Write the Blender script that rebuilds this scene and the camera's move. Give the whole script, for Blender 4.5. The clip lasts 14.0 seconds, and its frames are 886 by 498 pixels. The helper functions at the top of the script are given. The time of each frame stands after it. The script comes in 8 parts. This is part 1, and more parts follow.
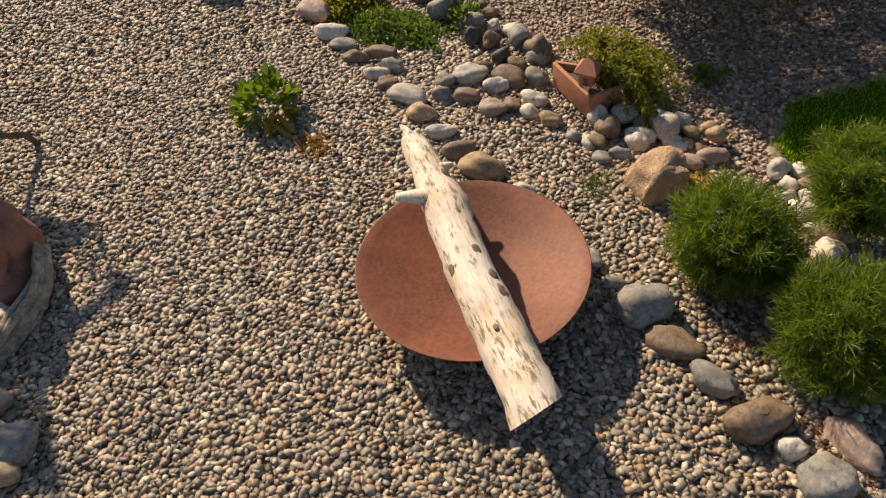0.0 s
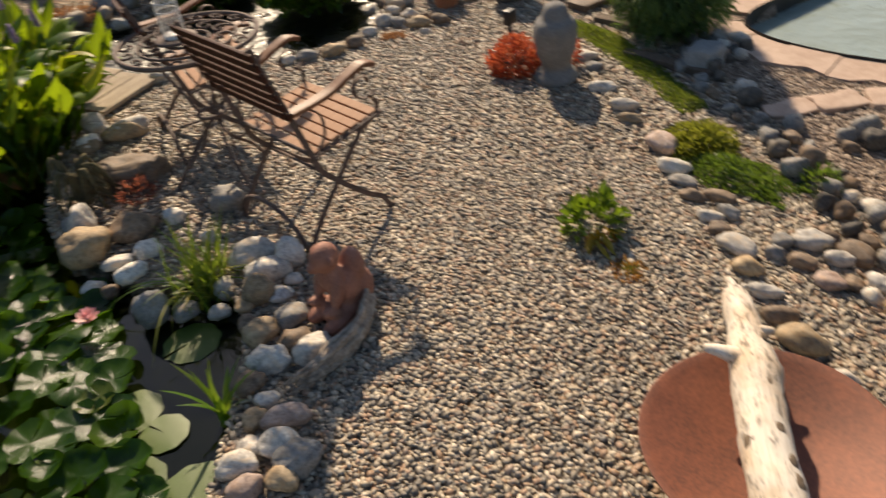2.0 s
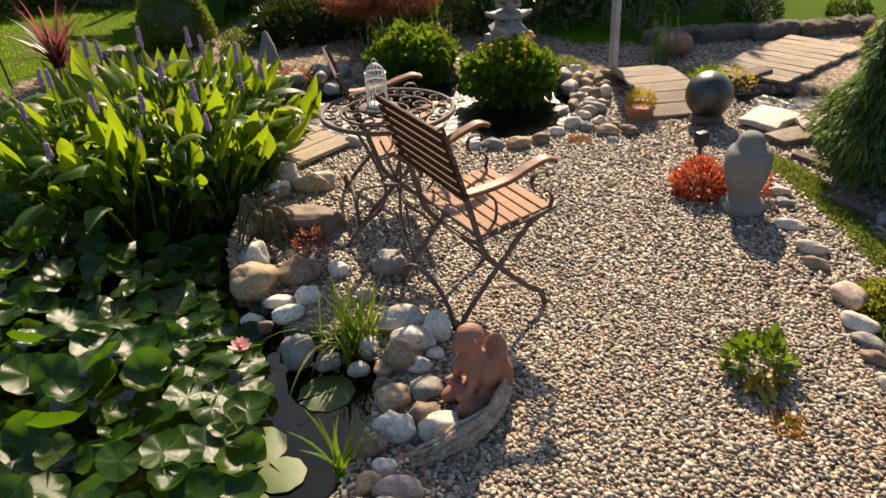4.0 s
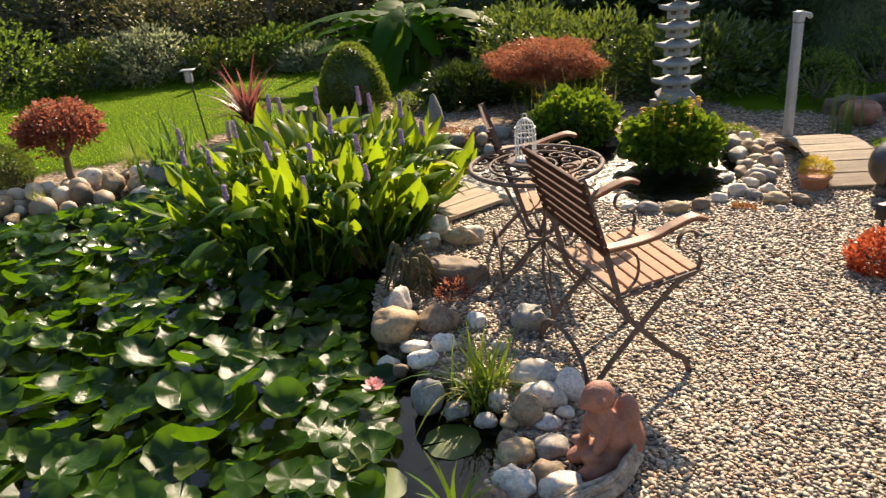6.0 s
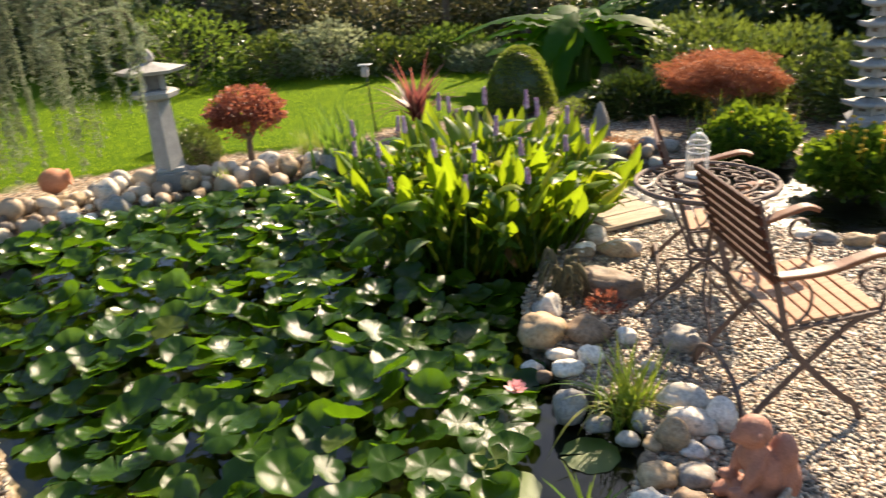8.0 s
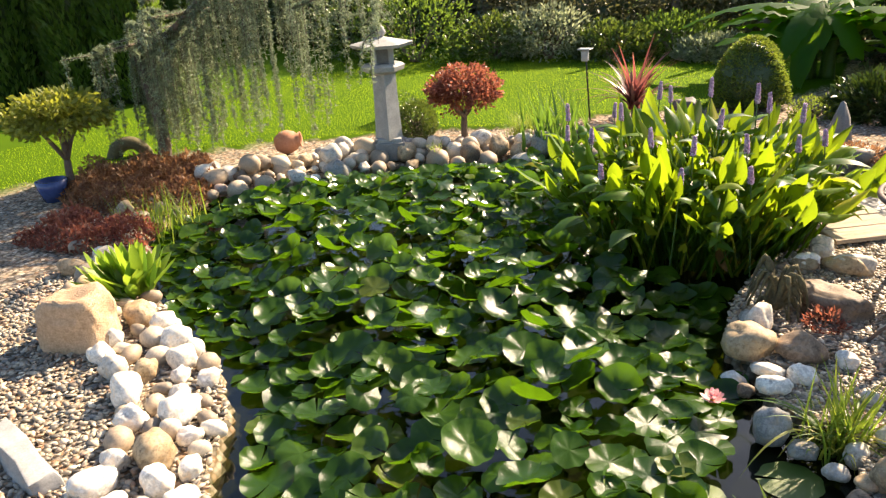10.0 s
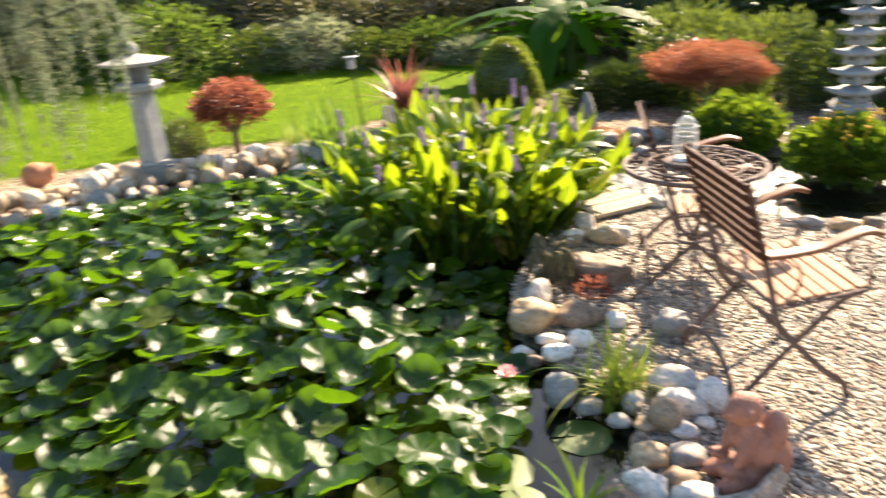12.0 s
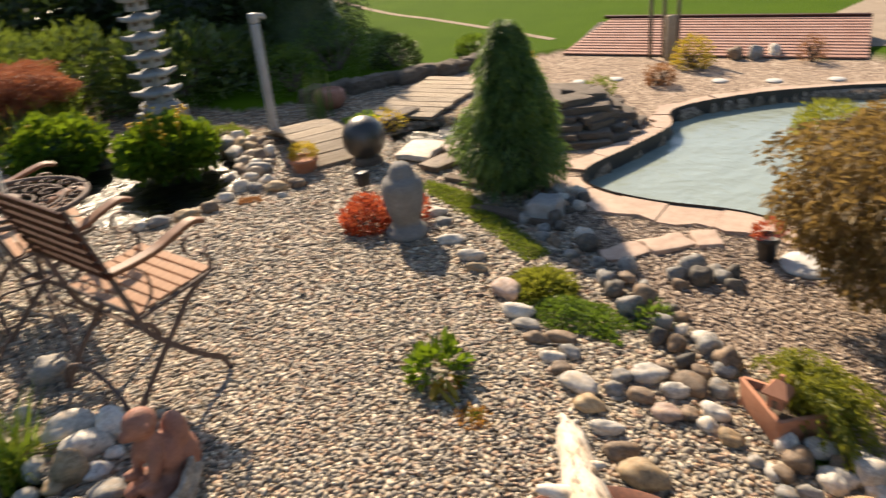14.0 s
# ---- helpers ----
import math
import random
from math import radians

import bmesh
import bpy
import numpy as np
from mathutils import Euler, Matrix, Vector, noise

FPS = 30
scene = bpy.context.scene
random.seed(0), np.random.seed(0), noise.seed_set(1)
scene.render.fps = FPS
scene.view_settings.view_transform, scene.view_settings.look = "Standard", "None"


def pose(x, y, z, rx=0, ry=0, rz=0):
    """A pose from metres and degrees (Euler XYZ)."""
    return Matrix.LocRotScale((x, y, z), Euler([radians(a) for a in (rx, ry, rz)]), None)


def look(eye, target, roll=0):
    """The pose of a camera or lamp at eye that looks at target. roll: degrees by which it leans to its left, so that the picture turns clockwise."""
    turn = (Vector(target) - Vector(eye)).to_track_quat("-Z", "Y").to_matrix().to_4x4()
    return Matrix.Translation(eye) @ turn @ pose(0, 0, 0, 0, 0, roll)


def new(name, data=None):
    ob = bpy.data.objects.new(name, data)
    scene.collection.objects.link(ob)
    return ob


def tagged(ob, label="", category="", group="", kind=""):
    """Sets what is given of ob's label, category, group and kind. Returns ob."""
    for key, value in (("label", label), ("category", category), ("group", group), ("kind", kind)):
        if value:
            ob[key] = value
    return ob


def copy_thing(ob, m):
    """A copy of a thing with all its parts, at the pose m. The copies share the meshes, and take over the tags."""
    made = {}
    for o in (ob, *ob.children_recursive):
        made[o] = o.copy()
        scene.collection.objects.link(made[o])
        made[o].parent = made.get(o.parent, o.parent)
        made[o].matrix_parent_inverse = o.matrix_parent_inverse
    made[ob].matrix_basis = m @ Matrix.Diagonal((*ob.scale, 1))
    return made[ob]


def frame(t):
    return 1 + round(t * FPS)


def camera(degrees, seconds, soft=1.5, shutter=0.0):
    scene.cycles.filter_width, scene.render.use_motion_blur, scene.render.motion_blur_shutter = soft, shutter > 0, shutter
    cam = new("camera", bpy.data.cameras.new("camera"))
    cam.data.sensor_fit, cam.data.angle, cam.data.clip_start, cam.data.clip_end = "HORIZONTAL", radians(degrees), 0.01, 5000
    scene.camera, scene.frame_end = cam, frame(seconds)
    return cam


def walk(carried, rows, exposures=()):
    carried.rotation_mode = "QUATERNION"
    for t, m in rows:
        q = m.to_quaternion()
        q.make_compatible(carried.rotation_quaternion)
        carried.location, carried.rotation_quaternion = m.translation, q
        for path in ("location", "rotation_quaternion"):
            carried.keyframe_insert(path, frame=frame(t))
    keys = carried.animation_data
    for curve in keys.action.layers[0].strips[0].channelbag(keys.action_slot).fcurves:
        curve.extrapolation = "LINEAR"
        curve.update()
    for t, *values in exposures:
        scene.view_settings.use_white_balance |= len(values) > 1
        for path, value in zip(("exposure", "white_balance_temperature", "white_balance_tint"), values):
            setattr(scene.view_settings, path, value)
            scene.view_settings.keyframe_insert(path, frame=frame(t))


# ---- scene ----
cam = camera(60.9, 14.0, soft=1.3, shutter=0.55)
PATH = [
    (0, (-0.000, -0.027, 1.705), (1.0079, 0.8464, 0.2142), -6.15),
    (0.5, (0.001, -0.033, 1.707), (1.0141, 0.8632, 0.2333), -6.79),
    (1, (-0.013, -0.020, 1.727), (0.9687, 1.0098, 0.3215), -6.95),
    (1.5, (-0.039, -0.001, 1.740), (0.7845, 1.2674, 0.4317), -7.94),
    (2, (-0.070, 0.013, 1.764), (0.5342, 1.4823, 0.5491), -7.98),
    (2.5, (-0.090, 0.032, 1.774), (0.4006, 1.5917, 0.6227), -6.20),
    (3, (-0.099, 0.044, 1.776), (0.3144, 1.6597, 0.6713), -4.19),
    (3.2, (-0.102, 0.043, 1.777), (0.2766, 1.6775, 0.6886), -4.13),
    (3.7, (-0.095, 0.036, 1.763), (0.2220, 1.7236, 0.7381), -3.27),
    (4.2, (-0.075, 0.017, 1.731), (0.2017, 1.7597, 0.7899), -3.35),
    (4.7, (-0.052, -0.003, 1.697), (0.1727, 1.7883, 0.8363), -3.93),
    (5.3, (-0.033, -0.013, 1.677), (0.0643, 1.8151, 0.8704), -4.65),
    (5.5, (0.004, -0.005, 1.679), (0.0122, 1.8267, 0.8773), -5.22),
    (6, (0.003, 0.001, 1.671), (-0.1119, 1.8369, 0.8861), -5.22),
    (6.5, (-0.000, 0.000, 1.680), (-0.1452, 1.8353, 0.8985), -5.20),
    (7, (-0.001, 0.002, 1.681), (-0.1576, 1.8400, 0.9072), -4.90),
    (7.5, (-0.011, -0.008, 1.686), (-0.3092, 1.8181, 0.9262), -4.31),
    (8, (-0.029, -0.018, 1.680), (-0.5281, 1.7683, 0.9316), -4.17),
    (8.5, (-0.043, -0.022, 1.678), (-0.7162, 1.7066, 0.9315), -4.01),
    (9, (-0.061, -0.021, 1.674), (-0.8779, 1.6413, 0.9202), -3.80),
    (9.2, (-0.055, -0.029, 1.675), (-0.9190, 1.6079, 0.9182), -3.75),
    (9.7, (-0.058, -0.031, 1.674), (-1.0051, 1.5595, 0.9161), -3.67),
    (10.2, (-0.061, -0.032, 1.671), (-1.0349, 1.5446, 0.9193), -3.73),
    (10.7, (-0.063, -0.033, 1.667), (-1.0083, 1.5636, 0.9216), -3.87),
    (11.3, (-0.060, -0.033, 1.661), (-0.8965, 1.6230, 0.9138), -4.08),
    (11.5, (-0.045, -0.025, 1.655), (-0.8097, 1.6638, 0.9056), -4.19),
    (12, (-0.040, -0.031, 1.632), (-0.5056, 1.7608, 0.8745), -4.32),
    (12.5, (-0.032, -0.025, 1.629), (-0.0955, 1.8144, 0.8455), -4.40),
    (13, (0.049, -0.054, 1.671), (0.3532, 1.7427, 0.8477), -5.16),
    (13.5, (0.076, -0.070, 1.670), (0.7886, 1.5928, 0.8178), -5.25),
    (14, (0.112, -0.081, 1.660), (1.0966, 1.4288, 0.7933), -5.38),
]
EXPOSURES = [(0.0, 0.35), (0.6, 0.35), (1.5, 0.42), (3.0, 0.72), (5.5, 1.18), (7.0, 1.38), (8.0, 1.6), (9.0, 1.78), (11.5, 2.03), (12.0, 2.15), (12.6, 2.1), (13.2, 1.52), (14.0, 0.97)]
walk(cam, [(t, look(eye, target, roll)) for t, eye, target, roll in PATH], EXPOSURES)

# ---- world, sun ----
SUN_EL, SUN_AZ = radians(36.5), radians(17)   # azimuth from +y towards +x
world = bpy.data.worlds.new("world")
scene.world = world
world.use_nodes = True
wn = world.node_tree
sky = wn.nodes.new("ShaderNodeTexSky")
sky.sky_type, sky.sun_disc, sky.sun_elevation, sky.sun_rotation = "NISHITA", False, SUN_EL, SUN_AZ
wn.nodes["Background"].inputs["Strength"].default_value = 0.075
wn.links.new(sky.outputs[0], wn.nodes["Background"].inputs["Color"])
sun = new("sun", bpy.data.lights.new("sun", "SUN"))
sun.data.energy, sun.data.angle, sun.data.color = 5.0, radians(1.2), (1.0, 0.79, 0.56)
sun.matrix_world = look((0, 0, 0), (-math.sin(SUN_AZ) * math.cos(SUN_EL), -math.cos(SUN_AZ) * math.cos(SUN_EL), -math.sin(SUN_EL)))

# ---- materials ----
def nodes_of(name):
    m = bpy.data.materials.new(name)
    m.use_nodes = True
    nt = m.node_tree
    return m, nt, nt.nodes["Principled BSDF"]


def ramp(nt, fac, stops):
    r = nt.nodes.new("ShaderNodeValToRGB")
    els = r.color_ramp.elements
    while len(els) < len(stops):
        els.new(0.5)
    for e, (p, c) in zip(els, stops):
        e.position, e.color = p, (*c, 1)
    nt.links.new(fac, r.inputs["Fac"])
    return r.outputs["Color"]


def tex_noise(nt, scale, detail=4.0, rough=0.6, stretch=None, kind="Object"):
    tc = nt.nodes.new("ShaderNodeTexCoord")
    n = nt.nodes.new("ShaderNodeTexNoise")
    n.inputs["Scale"].default_value, n.inputs["Detail"].default_value, n.inputs["Roughness"].default_value = scale, detail, rough
    if stretch:
        mp = nt.nodes.new("ShaderNodeMapping")
        mp.inputs["Scale"].default_value = stretch
        nt.links.new(tc.outputs[kind], mp.inputs["Vector"])
        nt.links.new(mp.outputs["Vector"], n.inputs["Vector"])
    else:
        nt.links.new(tc.outputs[kind], n.inputs["Vector"])
    return n.outputs["Fac"]


def mix(nt, a, b, fac, mode="MIX"):
    m = nt.nodes.new("ShaderNodeMix")
    m.data_type, m.blend_type = "RGBA", mode
    for sock, val in ((m.inputs[0], fac), (m.inputs[6], a), (m.inputs[7], b)):
        if isinstance(val, (int, float)):
            sock.default_value = val
        elif isinstance(val, tuple):
            sock.default_value = (*val, 1)
        else:
            nt.links.new(val, sock)
    return m.outputs[2]


def bump(nt, bsdf, height, strength=0.4, dist=0.01):
    b = nt.nodes.new("ShaderNodeBump")
    b.inputs["Strength"].default_value, b.inputs["Distance"].default_value = strength, dist
    nt.links.new(height, b.inputs["Height"])
    nt.links.new(b.outputs["Normal"], bsdf.inputs["Normal"])


def solid(name, dark, light, scale=8.0, rough=0.7, metal=0.0, bumpy=0.3, dist=0.004, fine=6.0, stretch=None, per_object=0.0, spec=0.5):
    """Two-scale mottled surface; per_object shifts its brightness from one object to the next."""
    m, nt, p = nodes_of(name)
    n1, n2 = tex_noise(nt, scale, 5, 0.6, stretch), tex_noise(nt, scale * fine, 6, 0.65, stretch)
    c = mix(nt, ramp(nt, n1, [(0.3, dark), (0.7, light)]), ramp(nt, n2, [(0.35, dark), (0.65, light)]), 0.45)
    if per_object:
        info = nt.nodes.new("ShaderNodeObjectInfo")
        lo, hi = 1 - per_object, 1 + per_object * 0.35
        c = mix(nt, c, ramp(nt, info.outputs["Random"], [(0, (lo, lo, lo)), (1, (hi, hi * 0.98, hi * 0.94))]), 1.0, "MULTIPLY")
    nt.links.new(c, p.inputs["Base Color"])
    p.inputs["Roughness"].default_value, p.inputs["Metallic"].default_value = rough, metal
    p.inputs["Specular IOR Level"].default_value = spec
    bump(nt, p, n2, bumpy, dist)
    return m


def leafy(name, stops, gloss=0.45, through_light=0.45, through_color=(0.35, 0.55, 0.05), spec=0.5, bump_scale=60.0, spots=None):
    """Leaf: coloured leaf by leaf, glossy on top, letting some sunlight through."""
    m, nt, p = nodes_of(name)
    geo, info = nt.nodes.new("ShaderNodeNewGeometry"), nt.nodes.new("ShaderNodeObjectInfo")
    add = nt.nodes.new("ShaderNodeMath")
    add.operation = "ADD"
    wrap = nt.nodes.new("ShaderNodeMath")
    wrap.operation = "FRACT"
    nt.links.new(geo.outputs["Random Per Island"], add.inputs[0])
    nt.links.new(info.outputs["Random"], add.inputs[1])
    nt.links.new(add.outputs[0], wrap.inputs[0])
    n = tex_noise(nt, bump_scale, 4)
    col = mix(nt, ramp(nt, wrap.outputs[0], stops), ramp(nt, n, [(0.3, (0.7, 0.7, 0.65)), (0.7, (1.15, 1.15, 1.1))]), 1.0, "MULTIPLY")
    if spots:
        n2 = tex_noise(nt, bump_scale * 0.4, 5)
        col = mix(nt, col, spots, ramp(nt, n2, [(0.66, (0, 0, 0)), (0.74, (1, 1, 1))]))
    nt.links.new(col, p.inputs["Base Color"])
    p.inputs["Roughness"].default_value, p.inputs["Specular IOR Level"].default_value = gloss, spec
    bump(nt, p, n, 0.25, 0.004)
    tr = nt.nodes.new("ShaderNodeBsdfTranslucent")
    nt.links.new(mix(nt, col, through_color, 0.6), tr.inputs["Color"])
    ms = nt.nodes.new("ShaderNodeMixShader")
    ms.inputs[0].default_value = through_light
    nt.links.new(p.outputs[0], ms.inputs[1])
    nt.links.new(tr.outputs[0], ms.inputs[2])
    nt.links.new(ms.outputs[0], nt.nodes["Material Output"].inputs["Surface"])
    return m


def pebbly(name, stops, rough=0.6):
    m, nt, p = nodes_of(name)
    geo = nt.nodes.new("ShaderNodeNewGeometry")
    n = tex_noise(nt, 90, 5, 0.65)
    c = mix(nt, ramp(nt, geo.outputs["Random Per Island"], stops), ramp(nt, n, [(0.3, (0.72, 0.72, 0.72)), (0.7, (1.2, 1.18, 1.12))]), 1.0, "MULTIPLY")
    nt.links.new(c, p.inputs["Base Color"])
    p.inputs["Roughness"].default_value = rough
    bump(nt, p, n, 0.25, 0.003)
    return m


GREY_STOPS = [(0.00, (0.086, 0.075, 0.062)), (0.14, (0.189, 0.166, 0.136)), (0.28, (0.284, 0.241, 0.187)), (0.40, (0.361, 0.307, 0.226)), (0.50, (0.241, 0.224, 0.195)), (0.60, (0.370, 0.249, 0.172)), (0.70, (0.310, 0.199, 0.117)), (0.80, (0.430, 0.373, 0.281)), (0.90, (0.482, 0.390, 0.281)), (1.00, (0.654, 0.581, 0.468))]
M_PEBBLE = pebbly("gravel_grey", GREY_STOPS, 0.55)
M_PEBBLE_BROWN = pebbly("gravel_brown", [(0.0, (0.13, 0.1, 0.08)), (0.4, (0.28, 0.215, 0.165)), (0.75, (0.4, 0.31, 0.235)), (1.0, (0.58, 0.49, 0.39))], 0.65)


def ground_material():
    """Gravel, brown gravel, lawn and pond bed, told apart by the mesh's 'region' colours."""
    m, nt, p = nodes_of("ground")
    reg = nt.nodes.new("ShaderNodeAttribute")
    reg.attribute_name = "region"
    sep = nt.nodes.new("ShaderNodeSeparateColor")
    nt.links.new(reg.outputs["Color"], sep.inputs[0])
    vor = nt.nodes.new("ShaderNodeTexVoronoi")
    vor.inputs["Scale"].default_value = 42
    tc = nt.nodes.new("ShaderNodeTexCoord")
    nt.links.new(tc.outputs["Object"], vor.inputs["Vector"])
    cell = nt.nodes.new("ShaderNodeSeparateColor")
    nt.links.new(vor.outputs["Color"], cell.inputs[0])
    grey = ramp(nt, cell.outputs[0], GREY_STOPS)
    # cells darken towards their rims: shade between pebbles, put into the colour
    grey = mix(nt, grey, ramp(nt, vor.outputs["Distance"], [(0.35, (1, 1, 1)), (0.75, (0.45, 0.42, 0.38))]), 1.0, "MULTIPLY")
    vor2 = nt.nodes.new("ShaderNodeTexVoronoi")
    vor2.inputs["Scale"].default_value = 60
    nt.links.new(tc.outputs["Object"], vor2.inputs["Vector"])
    cell2 = nt.nodes.new("ShaderNodeSeparateColor")
    nt.links.new(vor2.outputs["Color"], cell2.inputs[0])
    brown = ramp(nt, cell2.outputs[0], [(0.0, (0.13, 0.1, 0.08)), (0.4, (0.28, 0.215, 0.165)), (0.75, (0.4, 0.31, 0.235)), (1.0, (0.58, 0.49, 0.39))])
    big = tex_noise(nt, 1.2, 6, 0.6)
    fine = tex_noise(nt, 70, 6, 0.7)
    lawn = mix(nt, ramp(nt, big, [(0.3, (0.04, 0.085, 0.002)), (0.7, (0.068, 0.125, 0.003))]), ramp(nt, fine, [(0.3, (0.03, 0.068, 0.001)), (0.7, (0.08, 0.145, 0.004))]), 0.5)
    bed = ramp(nt, big, [(0.3, (0.016, 0.018, 0.003)), (0.7, (0.05, 0.055, 0.008))])
    col = mix(nt, grey, brown, sep.outputs[1])
    col = mix(nt, col, lawn, sep.outputs[0])
    col = mix(nt, col, bed, sep.outputs[2])
    nt.links.new(col, p.inputs["Base Color"])
    p.inputs["Roughness"].default_value, p.inputs["Specular IOR Level"].default_value = 0.95, 0.05
    bump(nt, p, fine, 0.6, 0.01)
    return m


M_GROUND = ground_material()
STONE_SETS = {
    "pale": ((0.44, 0.42, 0.38), (0.68, 0.65, 0.59)), "white": ((0.6, 0.58, 0.54), (0.84, 0.82, 0.77)), "tan": ((0.3, 0.22, 0.13), (0.47, 0.37, 0.24)),
    "brown": ((0.16, 0.115, 0.08), (0.28, 0.215, 0.155)), "grey": ((0.2, 0.2, 0.195), (0.34, 0.335, 0.32)), "dark": ((0.07, 0.065, 0.06), (0.14, 0.13, 0.115)), "pink": ((0.34, 0.25, 0.21), (0.5, 0.4, 0.345)),
}


def stone_material(name, dark, light):
    """River stone: mottled, with pale blotches, dark pits and a tone of its own for each stone."""
    m, nt, p = nodes_of(name)
    info = nt.nodes.new("ShaderNodeObjectInfo")
    tc = nt.nodes.new("ShaderNodeTexCoord")
    geo = nt.nodes.new("ShaderNodeNewGeometry")
    def world_noise(scale, detail, rough):
        n = nt.nodes.new("ShaderNodeTexNoise")
        n.inputs["Scale"].default_value, n.inputs["Detail"].default_value, n.inputs["Roughness"].default_value = scale, detail, rough
        nt.links.new(geo.outputs["Position"], n.inputs["Vector"])
        return n.outputs["Fac"]
    n1, n2, n3 = world_noise(14, 6, 0.65), world_noise(70, 5, 0.7), world_noise(26, 6, 0.7)
    c = mix(nt, ramp(nt, n1, [(0.42, dark), (0.58, light)]), ramp(nt, n2, [(0.44, tuple(x * 0.7 for x in dark)), (0.56, light)]), 0.5)
    warm = tuple(x * k for x, k in zip(light, (0.95, 0.78, 0.58)))
    c = mix(nt, c, warm, ramp(nt, n3, [(0.52, (0, 0, 0)), (0.62, (0.65, 0.65, 0.65))]))
    c = mix(nt, c, tuple(x * 0.4 for x in dark), ramp(nt, n3, [(0.35, (0.7, 0.7, 0.7)), (0.42, (0, 0, 0))]))
    c = mix(nt, c, ramp(nt, info.outputs["Random"], [(0, (0.8, 0.8, 0.8)), (0.5, (1, 0.97, 0.92)), (1, (1.1, 1.09, 1.06))]), 1.0, "MULTIPLY")
    nt.links.new(c, p.inputs["Base Color"])
    p.inputs["Roughness"].default_value, p.inputs["Specular IOR Level"].default_value = 0.68, 0.35
    bump(nt, p, n3, 0.5, 0.006)
    return m


M_STONE = {k: stone_material("stone_" + k, a, b) for k, (a, b) in STONE_SETS.items()}
M_BANK = pebbly("bank_stone", [(0.0, (0.18, 0.155, 0.125)), (0.3, (0.35, 0.27, 0.19)), (0.55, (0.45, 0.37, 0.27)), (0.8, (0.56, 0.49, 0.39)), (1.0, (0.74, 0.69, 0.6))], 0.6)
M_RUST = solid("rusted_steel", (0.075, 0.024, 0.013), (0.27, 0.088, 0.04), 6, 0.62, 0.1, 0.25, 0.001, fine=14)
M_TERRA = solid("terracotta", (0.36, 0.15, 0.08), (0.5, 0.245, 0.145), 10, 0.8, 0, 0.25, 0.002)
M_STATUE = solid("weathered_terracotta", (0.2, 0.08, 0.05), (0.42, 0.19, 0.125), 22, 0.6, 0, 0.7, 0.005)
M_LOG, log_nodes, log_bsdf = nodes_of("bleached_driftwood")
streak = tex_noise(log_nodes, 24, 6, 0.7, (0.8, 3.2, 3.2))
patch = tex_noise(log_nodes, 9, 4, 0.6, (0.8, 1.5, 1.5))
grain = tex_noise(log_nodes, 26, 5, 0.6, (0.4, 6, 6))
tone = mix(log_nodes, ramp(log_nodes, grain, [(0.3, (0.68, 0.58, 0.45)), (0.7, (0.88, 0.81, 0.69))]), ramp(log_nodes, tex_noise(log_nodes, 9, 4), [(0.45, (1, 1, 1)), (0.75, (0.82, 0.66, 0.48))]), 1.0, "MULTIPLY")
marks = mix(log_nodes, ramp(log_nodes, streak, [(0.52, (0, 0, 0)), (0.58, (0.75, 0.75, 0.75))]), ramp(log_nodes, patch, [(0.44, (0.03, 0.03, 0.03)), (0.54, (1, 1, 1))]), 1.0, "MULTIPLY")
tone = mix(log_nodes, tone, (0.1, 0.066, 0.042), marks)
cracks = tex_noise(log_nodes, 60, 4, 0.6, (0.25, 3.0, 3.0))
tone = mix(log_nodes, tone, (0.3, 0.2, 0.125), ramp(log_nodes, cracks, [(0.6, (0, 0, 0)), (0.67, (0.6, 0.6, 0.6))]))
log_nodes.links.new(tone, log_bsdf.inputs["Base Color"])
log_bsdf.inputs["Roughness"].default_value = 0.72
bump(log_nodes, log_bsdf, streak, 0.5, 0.006)
M_LOG_DARK = solid("weathered_knot", (0.06, 0.04, 0.025), (0.3, 0.22, 0.14), 20, 0.85, 0, 0.6, 0.004)
M_LOG_CUT = solid("sawn_end", (0.42, 0.28, 0.15), (0.62, 0.46, 0.27), 14, 0.8)
M_DRIFT = solid("grey_driftwood", (0.16, 0.115, 0.08), (0.62, 0.53, 0.42), 22, 0.9, 0, 1.0, 0.01, fine=3.0)
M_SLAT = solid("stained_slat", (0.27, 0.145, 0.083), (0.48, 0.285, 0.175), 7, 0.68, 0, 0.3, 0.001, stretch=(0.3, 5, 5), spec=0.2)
# much darker and redder than the seat slats
M_SLAT_DARK = solid("dark_red_brown_slat", (0.035, 0.011, 0.006), (0.085, 0.027, 0.014), 7, 0.6, 0, 0.3, 0.001, stretch=(0.3, 5, 5), spec=0.2)
M_ARM = solid("brown_stained_wood", (0.12, 0.05, 0.025), (0.24, 0.11, 0.055), 7, 0.5, 0, 0.3, 0.001, stretch=(0.3, 5, 5), spec=0.3)
M_IRON = solid("rusty_painted_iron", (0.075, 0.052, 0.042), (0.18, 0.13, 0.105), 22, 0.7, 0.1, 0.4, 0.001, spec=0.3)
M_WHITE_WIRE = solid("white_enamelled_wire", (0.6, 0.58, 0.52), (0.82, 0.8, 0.76), 30, 0.4)
M_PLANK = solid("weathered_plank", (0.2, 0.155, 0.11), (0.55, 0.46, 0.345), 6, 0.85, 0, 0.9, 0.006, stretch=(9, 0.7, 9), per_object=0.3)
M_GRANITE = solid("grey_granite", (0.2, 0.2, 0.19), (0.4, 0.395, 0.38), 12, 0.75, 0, 0.4, 0.003, fine=10)
M_GRANITE_D = solid("weathered_granite", (0.13, 0.125, 0.115), (0.26, 0.25, 0.235), 10, 0.85, 0, 0.5, 0.004, fine=10)
